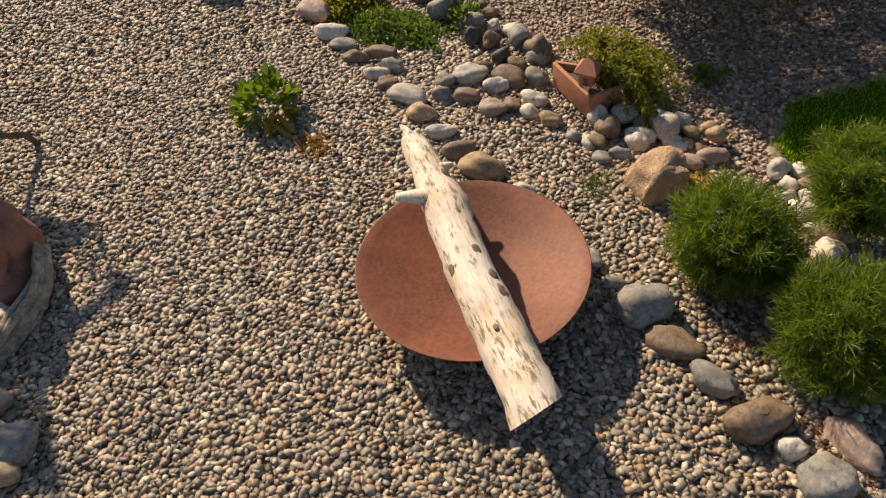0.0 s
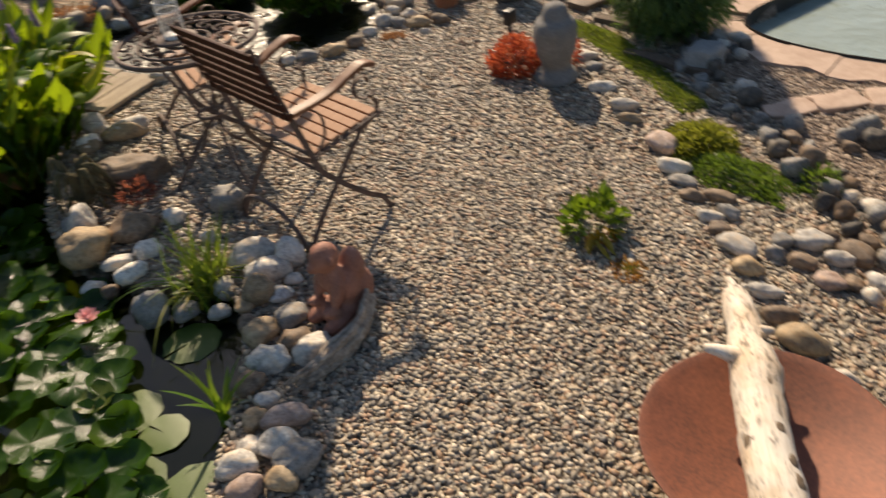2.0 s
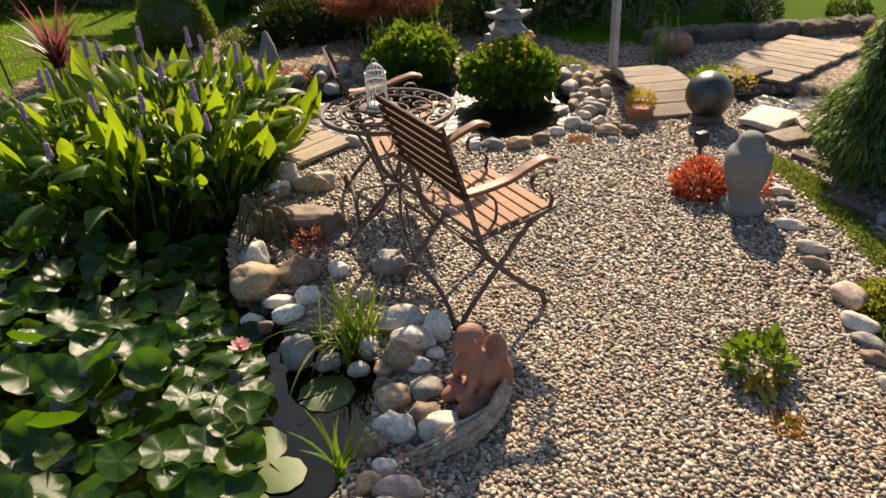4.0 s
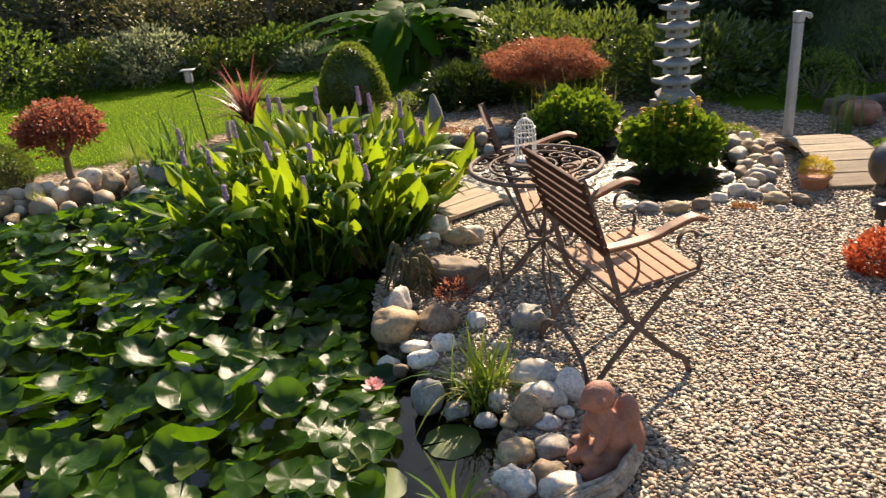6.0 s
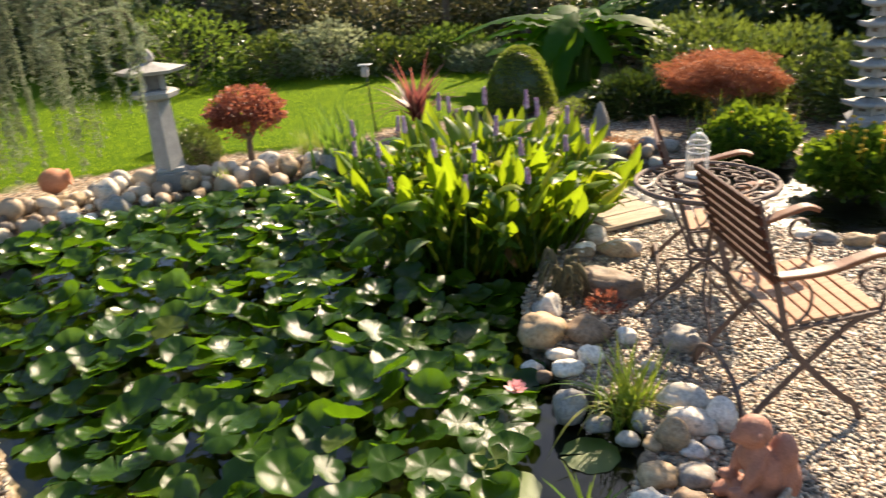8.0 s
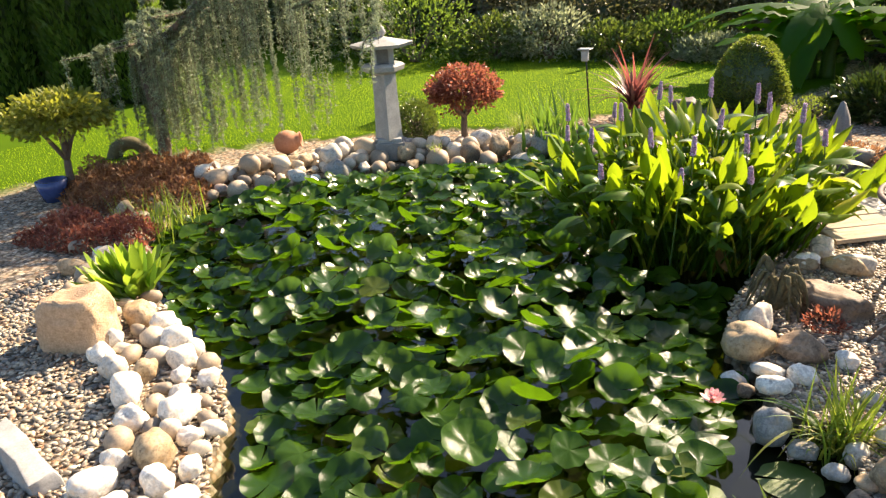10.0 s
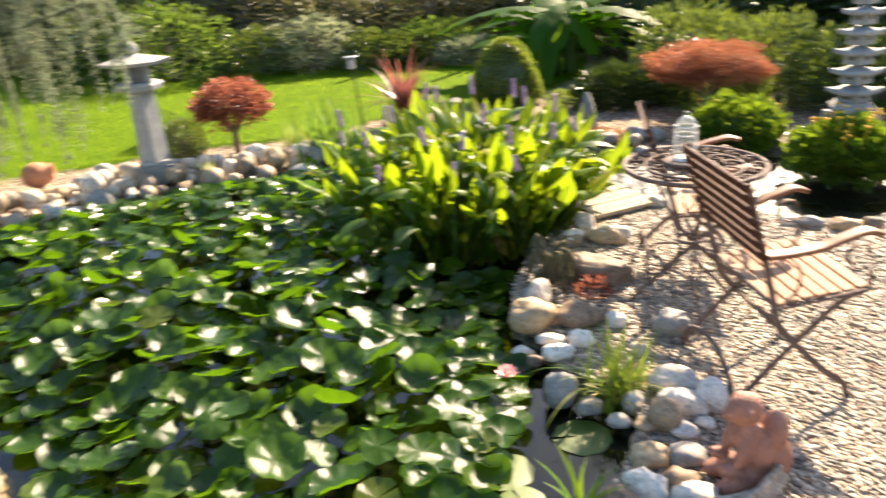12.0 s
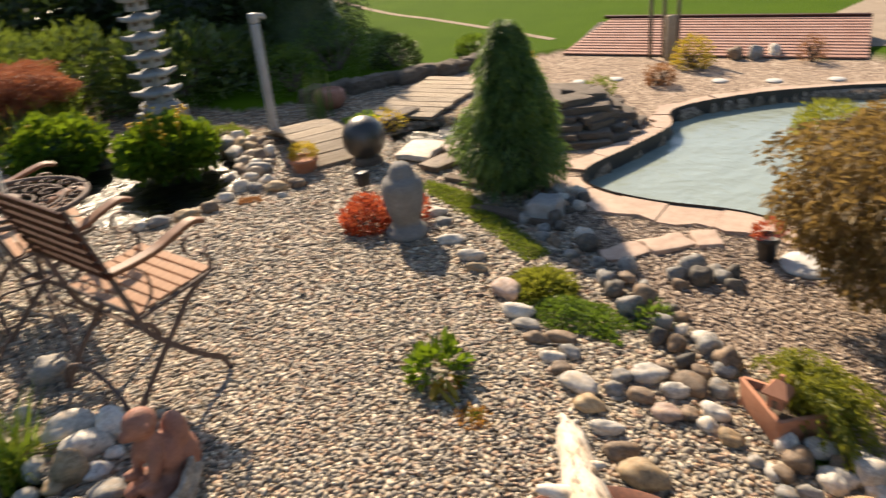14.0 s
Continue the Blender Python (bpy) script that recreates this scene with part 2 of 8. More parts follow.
M_SAND = solid("rough_sandstone", (0.4, 0.26, 0.145), (0.74, 0.54, 0.36), 38, 0.95, 0, 1.0, 0.012, fine=3.0, spec=0.1)
M_BARK = solid("bark", (0.07, 0.05, 0.035), (0.19, 0.145, 0.105), 10, 0.9, 0, 0.8, 0.01, stretch=(2, 2, 0.5))
M_COPING = solid("sandstone_coping", (0.36, 0.25, 0.185), (0.56, 0.43, 0.34), 4, 0.8, 0, 0.4, 0.004)
M_BLACK = solid("black_plastic", (0.012, 0.012, 0.013), (0.03, 0.03, 0.032), 12, 0.45)
# colour darkened for the shaded side, glossy so that sun glint makes the pale cap
M_BALL = solid("dark_stone_ball", (0.012, 0.011, 0.01), (0.04, 0.037, 0.034), 30, 0.38, 0, 0.4, 0.004, spec=0.9)
M_SILVER = solid("pale_grey_plastic", (0.26, 0.27, 0.275), (0.36, 0.37, 0.375), 4, 0.4)
M_DARKSTONE = solid("layered_dark_rock", (0.07, 0.055, 0.042), (0.21, 0.17, 0.13), 7, 0.85, 0, 0.9, 0.012, stretch=(1, 1, 6))
M_TILE = solid("clay_tile", (0.3, 0.15, 0.11), (0.46, 0.28, 0.22), 6, 0.8, 0, 0.3, 0.003)
M_BLUE = solid("blue_glaze", (0.03, 0.05, 0.14), (0.06, 0.09, 0.24), 8, 0.25)
M_DISC = solid("pale_concrete", (0.42, 0.41, 0.38), (0.6, 0.59, 0.56), 12, 0.8)
M_MOSSY = solid("mossy_root", (0.05, 0.04, 0.02), (0.15, 0.13, 0.06), 12, 0.95, 0, 0.9, 0.01)

M_PAD = leafy("lily_pad", [(0.0, (0.014, 0.042, 0.003)), (0.5, (0.024, 0.062, 0.004)), (0.9, (0.04, 0.088, 0.006)), (1.0, (0.075, 0.1, 0.014))], 0.24, 0.3, (0.22, 0.46, 0.008), 0.36, 45)
M_PAD_FLOAT = leafy("floating_pad", [(0.0, (0.05, 0.09, 0.014)), (1.0, (0.1, 0.15, 0.03))], 0.4, 0.1, (0.2, 0.3, 0.03), 0.4, 30)
M_PICKEREL = leafy("pickerel_leaf", [(0.0, (0.025, 0.07, 0.006)), (0.6, (0.045, 0.12, 0.008)), (0.9, (0.11, 0.2, 0.012)), (1.0, (0.4, 0.34, 0.03))], 0.42, 0.46, (0.5, 0.66, 0.012), 0.3, 20)
M_DEADLEAF = leafy("withered_leaf", [(0.0, (0.2, 0.1, 0.03)), (1.0, (0.4, 0.22, 0.05))], 0.7, 0.4, (0.7, 0.35, 0.05))
M_SPIKE = leafy("lilac_flower", [(0.0, (0.4, 0.26, 0.46)), (0.7, (0.62, 0.46, 0.66)), (1.0, (0.84, 0.74, 0.82))], 0.7, 0.4, (0.8, 0.58, 0.8))
M_STEM = leafy("green_stem", [(0.0, (0.05, 0.1, 0.02)), (1.0, (0.09, 0.15, 0.03))], 0.5, 0.1)
M_PETAL = leafy("pink_petal", [(0.0, (0.75, 0.36, 0.4)), (1.0, (0.88, 0.66, 0.66))], 0.5, 0.35, (0.9, 0.4, 0.45))
M_YELLOW = leafy("yellow_flower", [(0.0, (0.7, 0.42, 0.02)), (1.0, (0.85, 0.6, 0.05))], 0.6, 0.3, (0.9, 0.7, 0.05))
M_GRASS = leafy("reed_blade", [(0.0, (0.06, 0.13, 0.02)), (0.7, (0.13, 0.22, 0.03)), (1.0, (0.45, 0.38, 0.06))], 0.42, 0.45, (0.5, 0.65, 0.06))
M_LAWN = leafy("lawn_blade", [(0.0, (0.1, 0.2, 0.008)), (0.7, (0.18, 0.31, 0.012)), (1.0, (0.27, 0.34, 0.03))], 0.6, 0.6, (0.56, 0.74, 0.02), 0.25)
M_OLIVE = leafy("olive_brown_leaf", [(0.0, (0.04, 0.045, 0.015)), (0.6, (0.1, 0.098, 0.036)), (1.0, (0.22, 0.2, 0.09))], 0.5, 0.28, (0.26, 0.25, 0.08))
M_IRIS = leafy("iris_blade", [(0.0, (0.03, 0.085, 0.015)), (0.7, (0.06, 0.14, 0.02)), (1.0, (0.13, 0.2, 0.03))], 0.4, 0.35, (0.3, 0.5, 0.04))
M_MARSH = leafy("marsh_leaf", [(0.0, (0.035, 0.085, 0.008)), (0.6, (0.07, 0.15, 0.014)), (1.0, (0.16, 0.22, 0.03))], 0.34, 0.3, (0.38, 0.54, 0.02), 0.5)
M_POOLWALL = solid("near_black_wall", (0.015, 0.013, 0.012), (0.05, 0.045, 0.04), 12, 0.6)
M_JUNIPER = leafy("golden_olive_needle", [(0.0, (0.07, 0.095, 0.012)), (0.6, (0.17, 0.195, 0.022)), (1.0, (0.34, 0.33, 0.05))], 0.55, 0.42, (0.5, 0.52, 0.05))
M_GLOSSLEAF = leafy("glossy_evergreen_leaf", [(0.0, (0.02, 0.046, 0.01)), (0.6, (0.045, 0.09, 0.016)), (1.0, (0.14, 0.18, 0.036))], 0.3, 0.27, (0.34, 0.45, 0.05), 0.8)
# darkened leaf colour, which also carries the shade inside crowns and woods
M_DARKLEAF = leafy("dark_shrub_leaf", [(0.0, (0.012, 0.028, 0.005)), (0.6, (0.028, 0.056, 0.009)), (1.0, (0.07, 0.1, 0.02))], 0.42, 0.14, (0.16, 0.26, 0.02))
M_MIDLEAF = leafy("mid_green_leaf", [(0.0, (0.03, 0.07, 0.012)), (0.6, (0.06, 0.12, 0.02)), (1.0, (0.12, 0.17, 0.04))], 0.42, 0.4, (0.3, 0.45, 0.04))
M_LIMELEAF = leafy("lime_leaf", [(0.0, (0.07, 0.16, 0.015)), (0.6, (0.12, 0.24, 0.02)), (1.0, (0.25, 0.33, 0.04))], 0.42, 0.45, (0.5, 0.7, 0.05))
M_GREYLEAF = leafy("grey_green_leaf", [(0.0, (0.1, 0.13, 0.07)), (0.6, (0.22, 0.25, 0.16)), (1.0, (0.4, 0.42, 0.32))], 0.35, 0.45, (0.42, 0.48, 0.24))
M_PINE = leafy("pine_needle", [(0.0, (0.04, 0.08, 0.008)), (0.5, (0.09, 0.15, 0.013)), (1.0, (0.21, 0.27, 0.03))], 0.5, 0.38, (0.38, 0.5, 0.022))
M_CYPRESS = leafy("cypress_spray", [(0.0, (0.03, 0.075, 0.022)), (0.6, (0.075, 0.145, 0.04)), (1.0, (0.2, 0.29, 0.07))], 0.55, 0.35, (0.3, 0.45, 0.08))
M_CEDAR = leafy("blue_grey_needle", [(0.0, (0.11, 0.14, 0.08)), (0.6, (0.22, 0.26, 0.15)), (1.0, (0.38, 0.42, 0.27))], 0.55, 0.35, (0.3, 0.38, 0.22))
M_REDMAPLE = leafy("orange_red_maple_leaf", [(0.0, (0.14, 0.035, 0.022)), (0.6, (0.23, 0.07, 0.038)), (1.0, (0.33, 0.14, 0.07))], 0.6, 0.42, (0.6, 0.22, 0.1))
M_PURPLE = leafy("purple_maple_leaf", [(0.0, (0.06, 0.018, 0.018)), (0.6, (0.15, 0.045, 0.036)), (1.0, (0.34, 0.14, 0.09))], 0.45, 0.45, (0.6, 0.2, 0.11))
M_BROWNMAPLE = leafy("bronze_maple_leaf", [(0.0, (0.07, 0.045, 0.016)), (0.6, (0.15, 0.1, 0.035)), (1.0, (0.28, 0.2, 0.08))], 0.6, 0.42, (0.46, 0.3, 0.08))
M_SCARLET = leafy("scarlet_leaf", [(0.0, (0.26, 0.03, 0.015)), (0.6, (0.46, 0.08, 0.035)), (1.0, (0.55, 0.2, 0.08))], 0.5, 0.35, (0.8, 0.2, 0.08))
M_CORDY = leafy("dark_red_blade", [(0.0, (0.06, 0.016, 0.022)), (0.6, (0.13, 0.04, 0.042)), (1.0, (0.42, 0.27, 0.18))], 0.4, 0.42, (0.45, 0.13, 0.11))
M_BANANA = leafy("banana_leaf", [(0.0, (0.025, 0.085, 0.01)), (1.0, (0.06, 0.15, 0.015))], 0.5, 0.6, (0.4, 0.72, 0.01), 0.15, 14)
M_GOLD = leafy("golden_leaf", [(0.0, (0.25, 0.2, 0.02)), (0.6, (0.42, 0.33, 0.04)), (1.0, (0.5, 0.28, 0.04))], 0.5, 0.45, (0.8, 0.62, 0.06))
M_THYME = leafy("low_moss", [(0.0, (0.05, 0.1, 0.015)), (0.6, (0.12, 0.18, 0.025)), (1.0, (0.26, 0.26, 0.04))], 0.6, 0.35, (0.4, 0.5, 0.05))
M_REDLOW = leafy("russet_leaf", [(0.0, (0.1, 0.04, 0.024)), (0.6, (0.2, 0.095, 0.05)), (1.0, (0.36, 0.22, 0.11))], 0.6, 0.4, (0.55, 0.27, 0.11))


def water_material(name, tint, rough, wave, strength, clear=0.5, ripple=None):
    m, nt, p = nodes_of(name)
    n = tex_noise(nt, wave, 3, 0.5)
    p.inputs["Base Color"].default_value = (*tint, 1)
    p.inputs["Roughness"].default_value, p.inputs["IOR"].default_value = rough, 1.33
    p.inputs["Transmission Weight"].default_value = clear
    p.inputs["Specular IOR Level"].default_value = 0.9 if ripple else 0.5
    if ripple:
        # livelier waves beyond the distance ripple along y
        tc, sep = nt.nodes.new("ShaderNodeTexCoord"), nt.nodes.new("ShaderNodeSeparateXYZ")
        nt.links.new(tc.outputs["Object"], sep.inputs[0])
        grow, mul = nt.nodes.new("ShaderNodeMapRange"), nt.nodes.new("ShaderNodeMath")
        for k, val in enumerate((ripple, ripple + 0.5, 0.06, 1.0), 1):
            grow.inputs[k].default_value = val
        nt.links.new(sep.outputs["Y"], grow.inputs[0])
        mul.operation = "MULTIPLY"
        nt.links.new(n, mul.inputs[0])
        nt.links.new(grow.outputs[0], mul.inputs[1])
        n = mul.outputs[0]
        if rough > 0.1:
            # patches of ruffled water where the stream runs in, calm water elsewhere
            calm, ruffled = nt.nodes.new("ShaderNodeMapRange"), nt.nodes.new("ShaderNodeMath")
            for k, val in enumerate((ripple, ripple + 0.5, 0.03, 1.0), 1):
                calm.inputs[k].default_value = val
            nt.links.new(sep.outputs["Y"], calm.inputs[0])
            ruffled.operation = "MULTIPLY"
            nt.links.new(calm.outputs[0], ruffled.inputs[0])
            nt.links.new(ramp(nt, tex_noise(nt, 4.0, 4, 0.6), [(0.36, (0.15, 0.15, 0.15)), (0.46, (rough, rough, rough))]), ruffled.inputs[1])
            nt.links.new(ruffled.outputs[0], p.inputs["Roughness"])
    bump(nt, p, n, strength, 0.03 if ripple else 0.01)
    return m


M_WATER = water_material("pond_water", (0.016, 0.02, 0.008), 0.4, 12, 1.0, 0.75, 4.0)
# nearly opaque; the pale sky reflection is put mostly into the base colour
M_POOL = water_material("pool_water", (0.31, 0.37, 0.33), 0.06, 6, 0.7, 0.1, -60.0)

# ---- mesh helpers ----
RNG = np.random.default_rng(7)


def obj(name, verts, faces, material, parent=None, label="", smooth=True):
    me = bpy.data.meshes.new(name)
    me.from_pydata([tuple(v) for v in verts], [], [tuple(f) for f in faces])
    if smooth:
        me.polygons.foreach_set("use_smooth", [True] * len(me.polygons))
    for mt in material if isinstance(material, (list, tuple)) else (material,):
        me.materials.append(mt)
    ob = new(name, me)
    if parent:
        ob.parent = parent
    return tagged(ob, label)


def quick(name, verts, faces, material, parent=None, label="", smooth=True):
    """As obj(), from numpy arrays whose faces all have one number of corners."""
    verts, faces = np.asarray(verts, np.float32), np.asarray(faces, np.int32)
    me = bpy.data.meshes.new(name)
    k = faces.shape[1]
    me.vertices.add(len(verts))
    me.vertices.foreach_set("co", verts.ravel())
    me.loops.add(faces.size)
    me.loops.foreach_set("vertex_index", faces.ravel())
    me.polygons.add(len(faces))
    me.polygons.foreach_set("loop_start", np.arange(0, faces.size, k, dtype=np.int32))
    me.polygons.foreach_set("use_smooth", np.full(len(faces), smooth))
    me.materials.append(material)
    me.update(calc_edges=True)
    me.validate()
    ob = new(name, me)
    if parent:
        ob.parent = parent
    return tagged(ob, label)


def part(name, bm, material, parent, label="", smooth=True):
    me = bpy.data.meshes.new(name)
    bm.to_mesh(me)
    bm.free()
    me.materials.append(material)
    if smooth:
        me.polygons.foreach_set("use_smooth", [True] * len(me.polygons))
    ob = new(name, me)
    if parent:
        ob.parent = parent
    return tagged(ob, label)


def empty(name, at, label, category, group="", kind="", rz=0.0):
    e = new(name)
    e.matrix_world = pose(*at, 0, 0, rz)
    e.empty_display_size = 0.1
    return tagged(e, label, category, group, kind)


def ico(sub):
    bm = bmesh.new()
    bmesh.ops.create_icosphere(bm, subdivisions=sub, radius=1)
    v = np.array([x.co[:] for x in bm.verts])
    f = np.array([[x.index for x in p.verts] for p in bm.faces])
    bm.free()
    return v, f


ICO1, ICO2, ICO3, ICO4 = ico(1), ico(2), ico(3), ico(4)


def lump(seed, base=ICO3, amount=0.18, size=1.1, boxy=0.0):
    """A unit stone: an uneven, slightly squarish ball."""
    v, f = base[0].copy(), base[1]
    if boxy:
        v = np.sign(v) * np.abs(v) ** (1 - boxy)
        v /= np.abs(v).max()
    for i, p in enumerate(v):
        q = Vector(p) * size + Vector((seed * 7.3, seed * 3.1, seed * 1.7))
        v[i] *= 1 + amount * noise.noise(q) + amount * 0.35 * noise.noise(q * 2.7)
    return v, f


def tube(path, radius, sides=8, close=True):
    """Verts and faces of a tapering tube along a line of points; radius: one number or one for each point."""
    path = np.asarray(path, float)
    n = len(path)
    radius = np.broadcast_to(np.asarray(radius, float), (n,)) if np.ndim(radius) < 2 else np.asarray(radius)
    verts, faces = [], []
    tang = np.gradient(path, axis=0)
    ref = np.array([0.0, 0.0, 1.0])
    for i in range(n):
        t = tang[i] / (np.linalg.norm(tang[i]) + 1e-9)
        a = np.cross(t, ref)
        if np.linalg.norm(a) < 0.15:
            a = np.cross(t, [1.0, 0.0, 0.0])
        a /= np.linalg.norm(a)
        b = np.cross(t, a)
        for k in range(sides):
            w = 2 * math.pi * k / sides
            verts.append(path[i] + radius[i] * (math.cos(w) * a + math.sin(w) * b))
    for i in range(n - 1):
        for k in range(sides):
            k2 = (k + 1) % sides
            faces.append((i * sides + k, i * sides + k2, (i + 1) * sides + k2, (i + 1) * sides + k))
    if close:
        faces.append(tuple(range(sides))[::-1])
        faces.append(tuple((n - 1) * sides + k for k in range(sides)))
    return verts, faces


def spline(pts, n=24):
    """A smooth line through the points."""
    p = np.asarray(pts, float)
    p = np.vstack([2 * p[0] - p[1], p, 2 * p[-1] - p[-2]])
    out = []
    segs = len(p) - 3
    for s in np.linspace(0, segs - 1e-6, n):
        i = int(s)
        u = s - i
        a, b, c, d = p[i:i + 4]
        out.append(0.5 * (2 * b + (c - a) * u + (2 * a - 5 * b + 4 * c - d) * u * u + (3 * b - a - 3 * c + d) * u ** 3))
    return np.array(out)


def join(*pieces):
    verts, faces, n = [], [], 0
    for v, f in pieces:
        verts += [tuple(x) for x in v]
        faces += [tuple(i + n for i in q) for q in f]
        n = len(verts)
    return verts, faces


def turned(profile, sides=28, wobble=0.0):
    """A lathe shape from (radius, height) pairs."""
    verts, faces = [], []
    for r, z in profile:
        for k in range(sides):
            w = 2 * math.pi * k / sides
            rr = r * (1 + wobble * noise.noise(Vector((math.cos(w) * 2, math.sin(w) * 2, z * 9))))
            verts.append((rr * math.cos(w), rr * math.sin(w), z))
    for i in range(len(profile) - 1):
        for k in range(sides):
            k2 = (k + 1) % sides
            faces.append((i * sides + k, i * sides + k2, (i + 1) * sides + k2, (i + 1) * sides + k))
    return verts, faces


def box_bm(sx, sy, sz, m=None, bevel=0.004, rough=0.0):
    bm = bmesh.new()
    bmesh.ops.create_cube(bm, size=1, matrix=Matrix.Diagonal((sx, sy, sz, 1)))
    if bevel:
        bmesh.ops.bevel(bm, geom=bm.edges[:], offset=bevel, segments=2, affect="EDGES", profile=0.6)
    if rough:
        for v in bm.verts:
            v.co += Vector((noise.noise(v.co * 9), noise.noise(v.co * 9 + Vector((5, 0, 0))), noise.noise(v.co * 9 + Vector((0, 7, 0))))) * rough
    if m is not None:
        bmesh.ops.transform(bm, matrix=m, verts=bm.verts)
    return bm


def unit(a):
    return a / (np.linalg.norm(a, axis=-1, keepdims=True) + 1e-9)


def leaves(places, ways, length, width, rng, fold=0.25, droop=0.0):
    """Many small folded leaves at places, pointing along ways: six corners and four triangles each, as arrays."""
    n = len(places)
    ways = unit(ways)
    side = unit(np.cross(ways, rng.normal(size=(n, 3))))
    up = np.cross(side, ways)
    ln = (length * rng.uniform(0.65, 1.25, n))[:, None]
    wd = (width * rng.uniform(0.7, 1.2, n))[:, None]
    mid = places + ways * ln * 0.5 + up * ln * 0.06
    tip = places + ways * ln - np.array([0, 0, 1.0]) * ln * droop
    l = mid + side * wd * 0.5 + up * wd * fold
    r = mid - side * wd * 0.5 + up * wd * fold
    v = np.stack([places, l, mid, r, tip], 1).reshape(-1, 3)
    base = (np.arange(n) * 5)[:, None]
    f = np.concatenate([base + q for q in ([0, 2, 1], [1, 2, 4], [0, 3, 2], [3, 4, 2])], 0)
    return v, f


def shell(n, rng, radii, center, thick=0.35, bumps=0.18, flat_bottom=None, seed=0.0):
    """Places in an uneven ellipsoid's outer layer, and the way outwards at each."""
    d = unit(rng.normal(size=(n, 3)))
    if flat_bottom is not None:
        d[:, 2] = np.where(d[:, 2] < flat_bottom, flat_bottom + rng.uniform(0, 0.6, n), d[:, 2])
        d = unit(d)
    w = np.array([noise.noise(Vector(x) * 2.2 + Vector((seed, seed * 2, 3))) + 0.6 * noise.noise(Vector(x) * 5 + Vector((seed, 1, 3))) for x in d])
    r = (1 + bumps * w) * (1 - thick * rng.uniform(0, 1, n) ** 1.6)
    return np.array(center) + d * r[:, None] * np.array(radii), d


def limbs(base, tops, r0, bend=0.1, rng=RNG):
    """Trunk and branches as one mesh, from the base to each top."""
    pieces = []
    base = np.array(base, float)
    fork = base + (np.mean(tops, axis=0) - base) * 0.45
    pieces.append(tube(spline([base, base + (fork - base) * 0.5 + rng.normal(0, bend * 0.2, 3), fork], 9), np.linspace(r0, r0 * 0.75, 9), 8))
    for t in tops:
        m = (fork + np.array(t)) / 2 + rng.normal(0, bend, 3)
        pieces.append(tube(spline([fork, m, t], 9), np.linspace(r0 * 0.6, r0 * 0.12, 9), 6))
    return join(*pieces)


def inside(poly, x, y):
    """Whether each point of the arrays lies in the polygon."""
    x, y = np.asarray(x, float), np.asarray(y, float)
    c = np.zeros(x.shape, bool)
    for (x0, y0), (x1, y1) in zip(poly, poly[1:] + poly[:1]):
        hit = (y0 > y) != (y1 > y)
        c ^= hit & (x < (x1 - x0) * (y - y0) / ((y1 - y0) or 1e-9) + x0)
    return c


def to_edge(poly, x, y):
    """Distance to the polygon's outline."""
    x, y = np.asarray(x, float), np.asarray(y, float)
    best = np.full(x.shape, 99.0)
    for (x0, y0), (x1, y1) in zip(poly, poly[1:] + poly[:1]):
        dx, dy = x1 - x0, y1 - y0
        s = np.clip(((x - x0) * dx + (y - y0) * dy) / (dx * dx + dy * dy), 0, 1)
        best = np.minimum(best, np.hypot(x - x0 - s * dx, y - y0 - s * dy))
    return best


def rounded(poly, n=140):
    """The polygon with its corners smoothed out."""
    p = np.array(poly)
    k = len(p)
    ext = [tuple(q) for q in np.vstack([p[-2:], p, p[:2]])]
    s = spline([(a, b, 0) for a, b in ext], n * (k + 4) // k)
    m = len(s) * 2 // (k + 3)
    return [(float(a), float(b)) for a, b, _ in s[m:len(s) - m]]

# ---- ground, ponds, pool ----
POND = [(-0.28, 1.5), (-0.14, 1.76), (-0.04, 1.96), (0.03, 2.2), (0.02, 2.48), (-0.27, 2.6), (-0.36, 2.82), (-0.53, 3.02), (-0.58, 3.4), (-0.52, 3.95), (-0.3, 4.42), (0.2, 4.7), (0.6, 4.56),
        (0.95, 4.38), (1.26, 4.38), (1.52, 4.52), (1.76, 4.84), (1.9, 5.3), (1.6, 5.75), (1.0, 6.0), (0.2, 5.98), (-0.6, 6.05), (-1.6, 6.05), (-2.4, 5.72), (-2.95, 5.27), (-3.5, 4.95), (-3.95, 4.47), (-4.22, 4.1),
        (-4.45, 3.75), (-4.3, 3.05), (-3.4, 2.35), (-2.88, 2.09), (-2.43, 1.9), (-2.18, 1.7), (-1.96, 1.4), (-1.65, 1.05), (-1.15, 0.85), (-0.65, 0.95), (-0.38, 1.22)]
POOL = [(3.31, 3.07), (3.7, 3.12), (4.17, 3.2), (4.36, 3.3), (4.55, 3.46), (4.9, 3.42), (5.52, 3.12), (6.2, 2.4), (6.1, 1.2), (5.1, 0.6), (4.1, 0.9), (3.45, 1.6), (3.32, 2.05), (3.16, 2.39), (3.08, 2.71), (3.12, 2.95)]
STREAM = [(2.75, 4.5), (3.3, 4.25), (3.6, 4.35), (3.4, 4.75), (2.95, 4.85)]
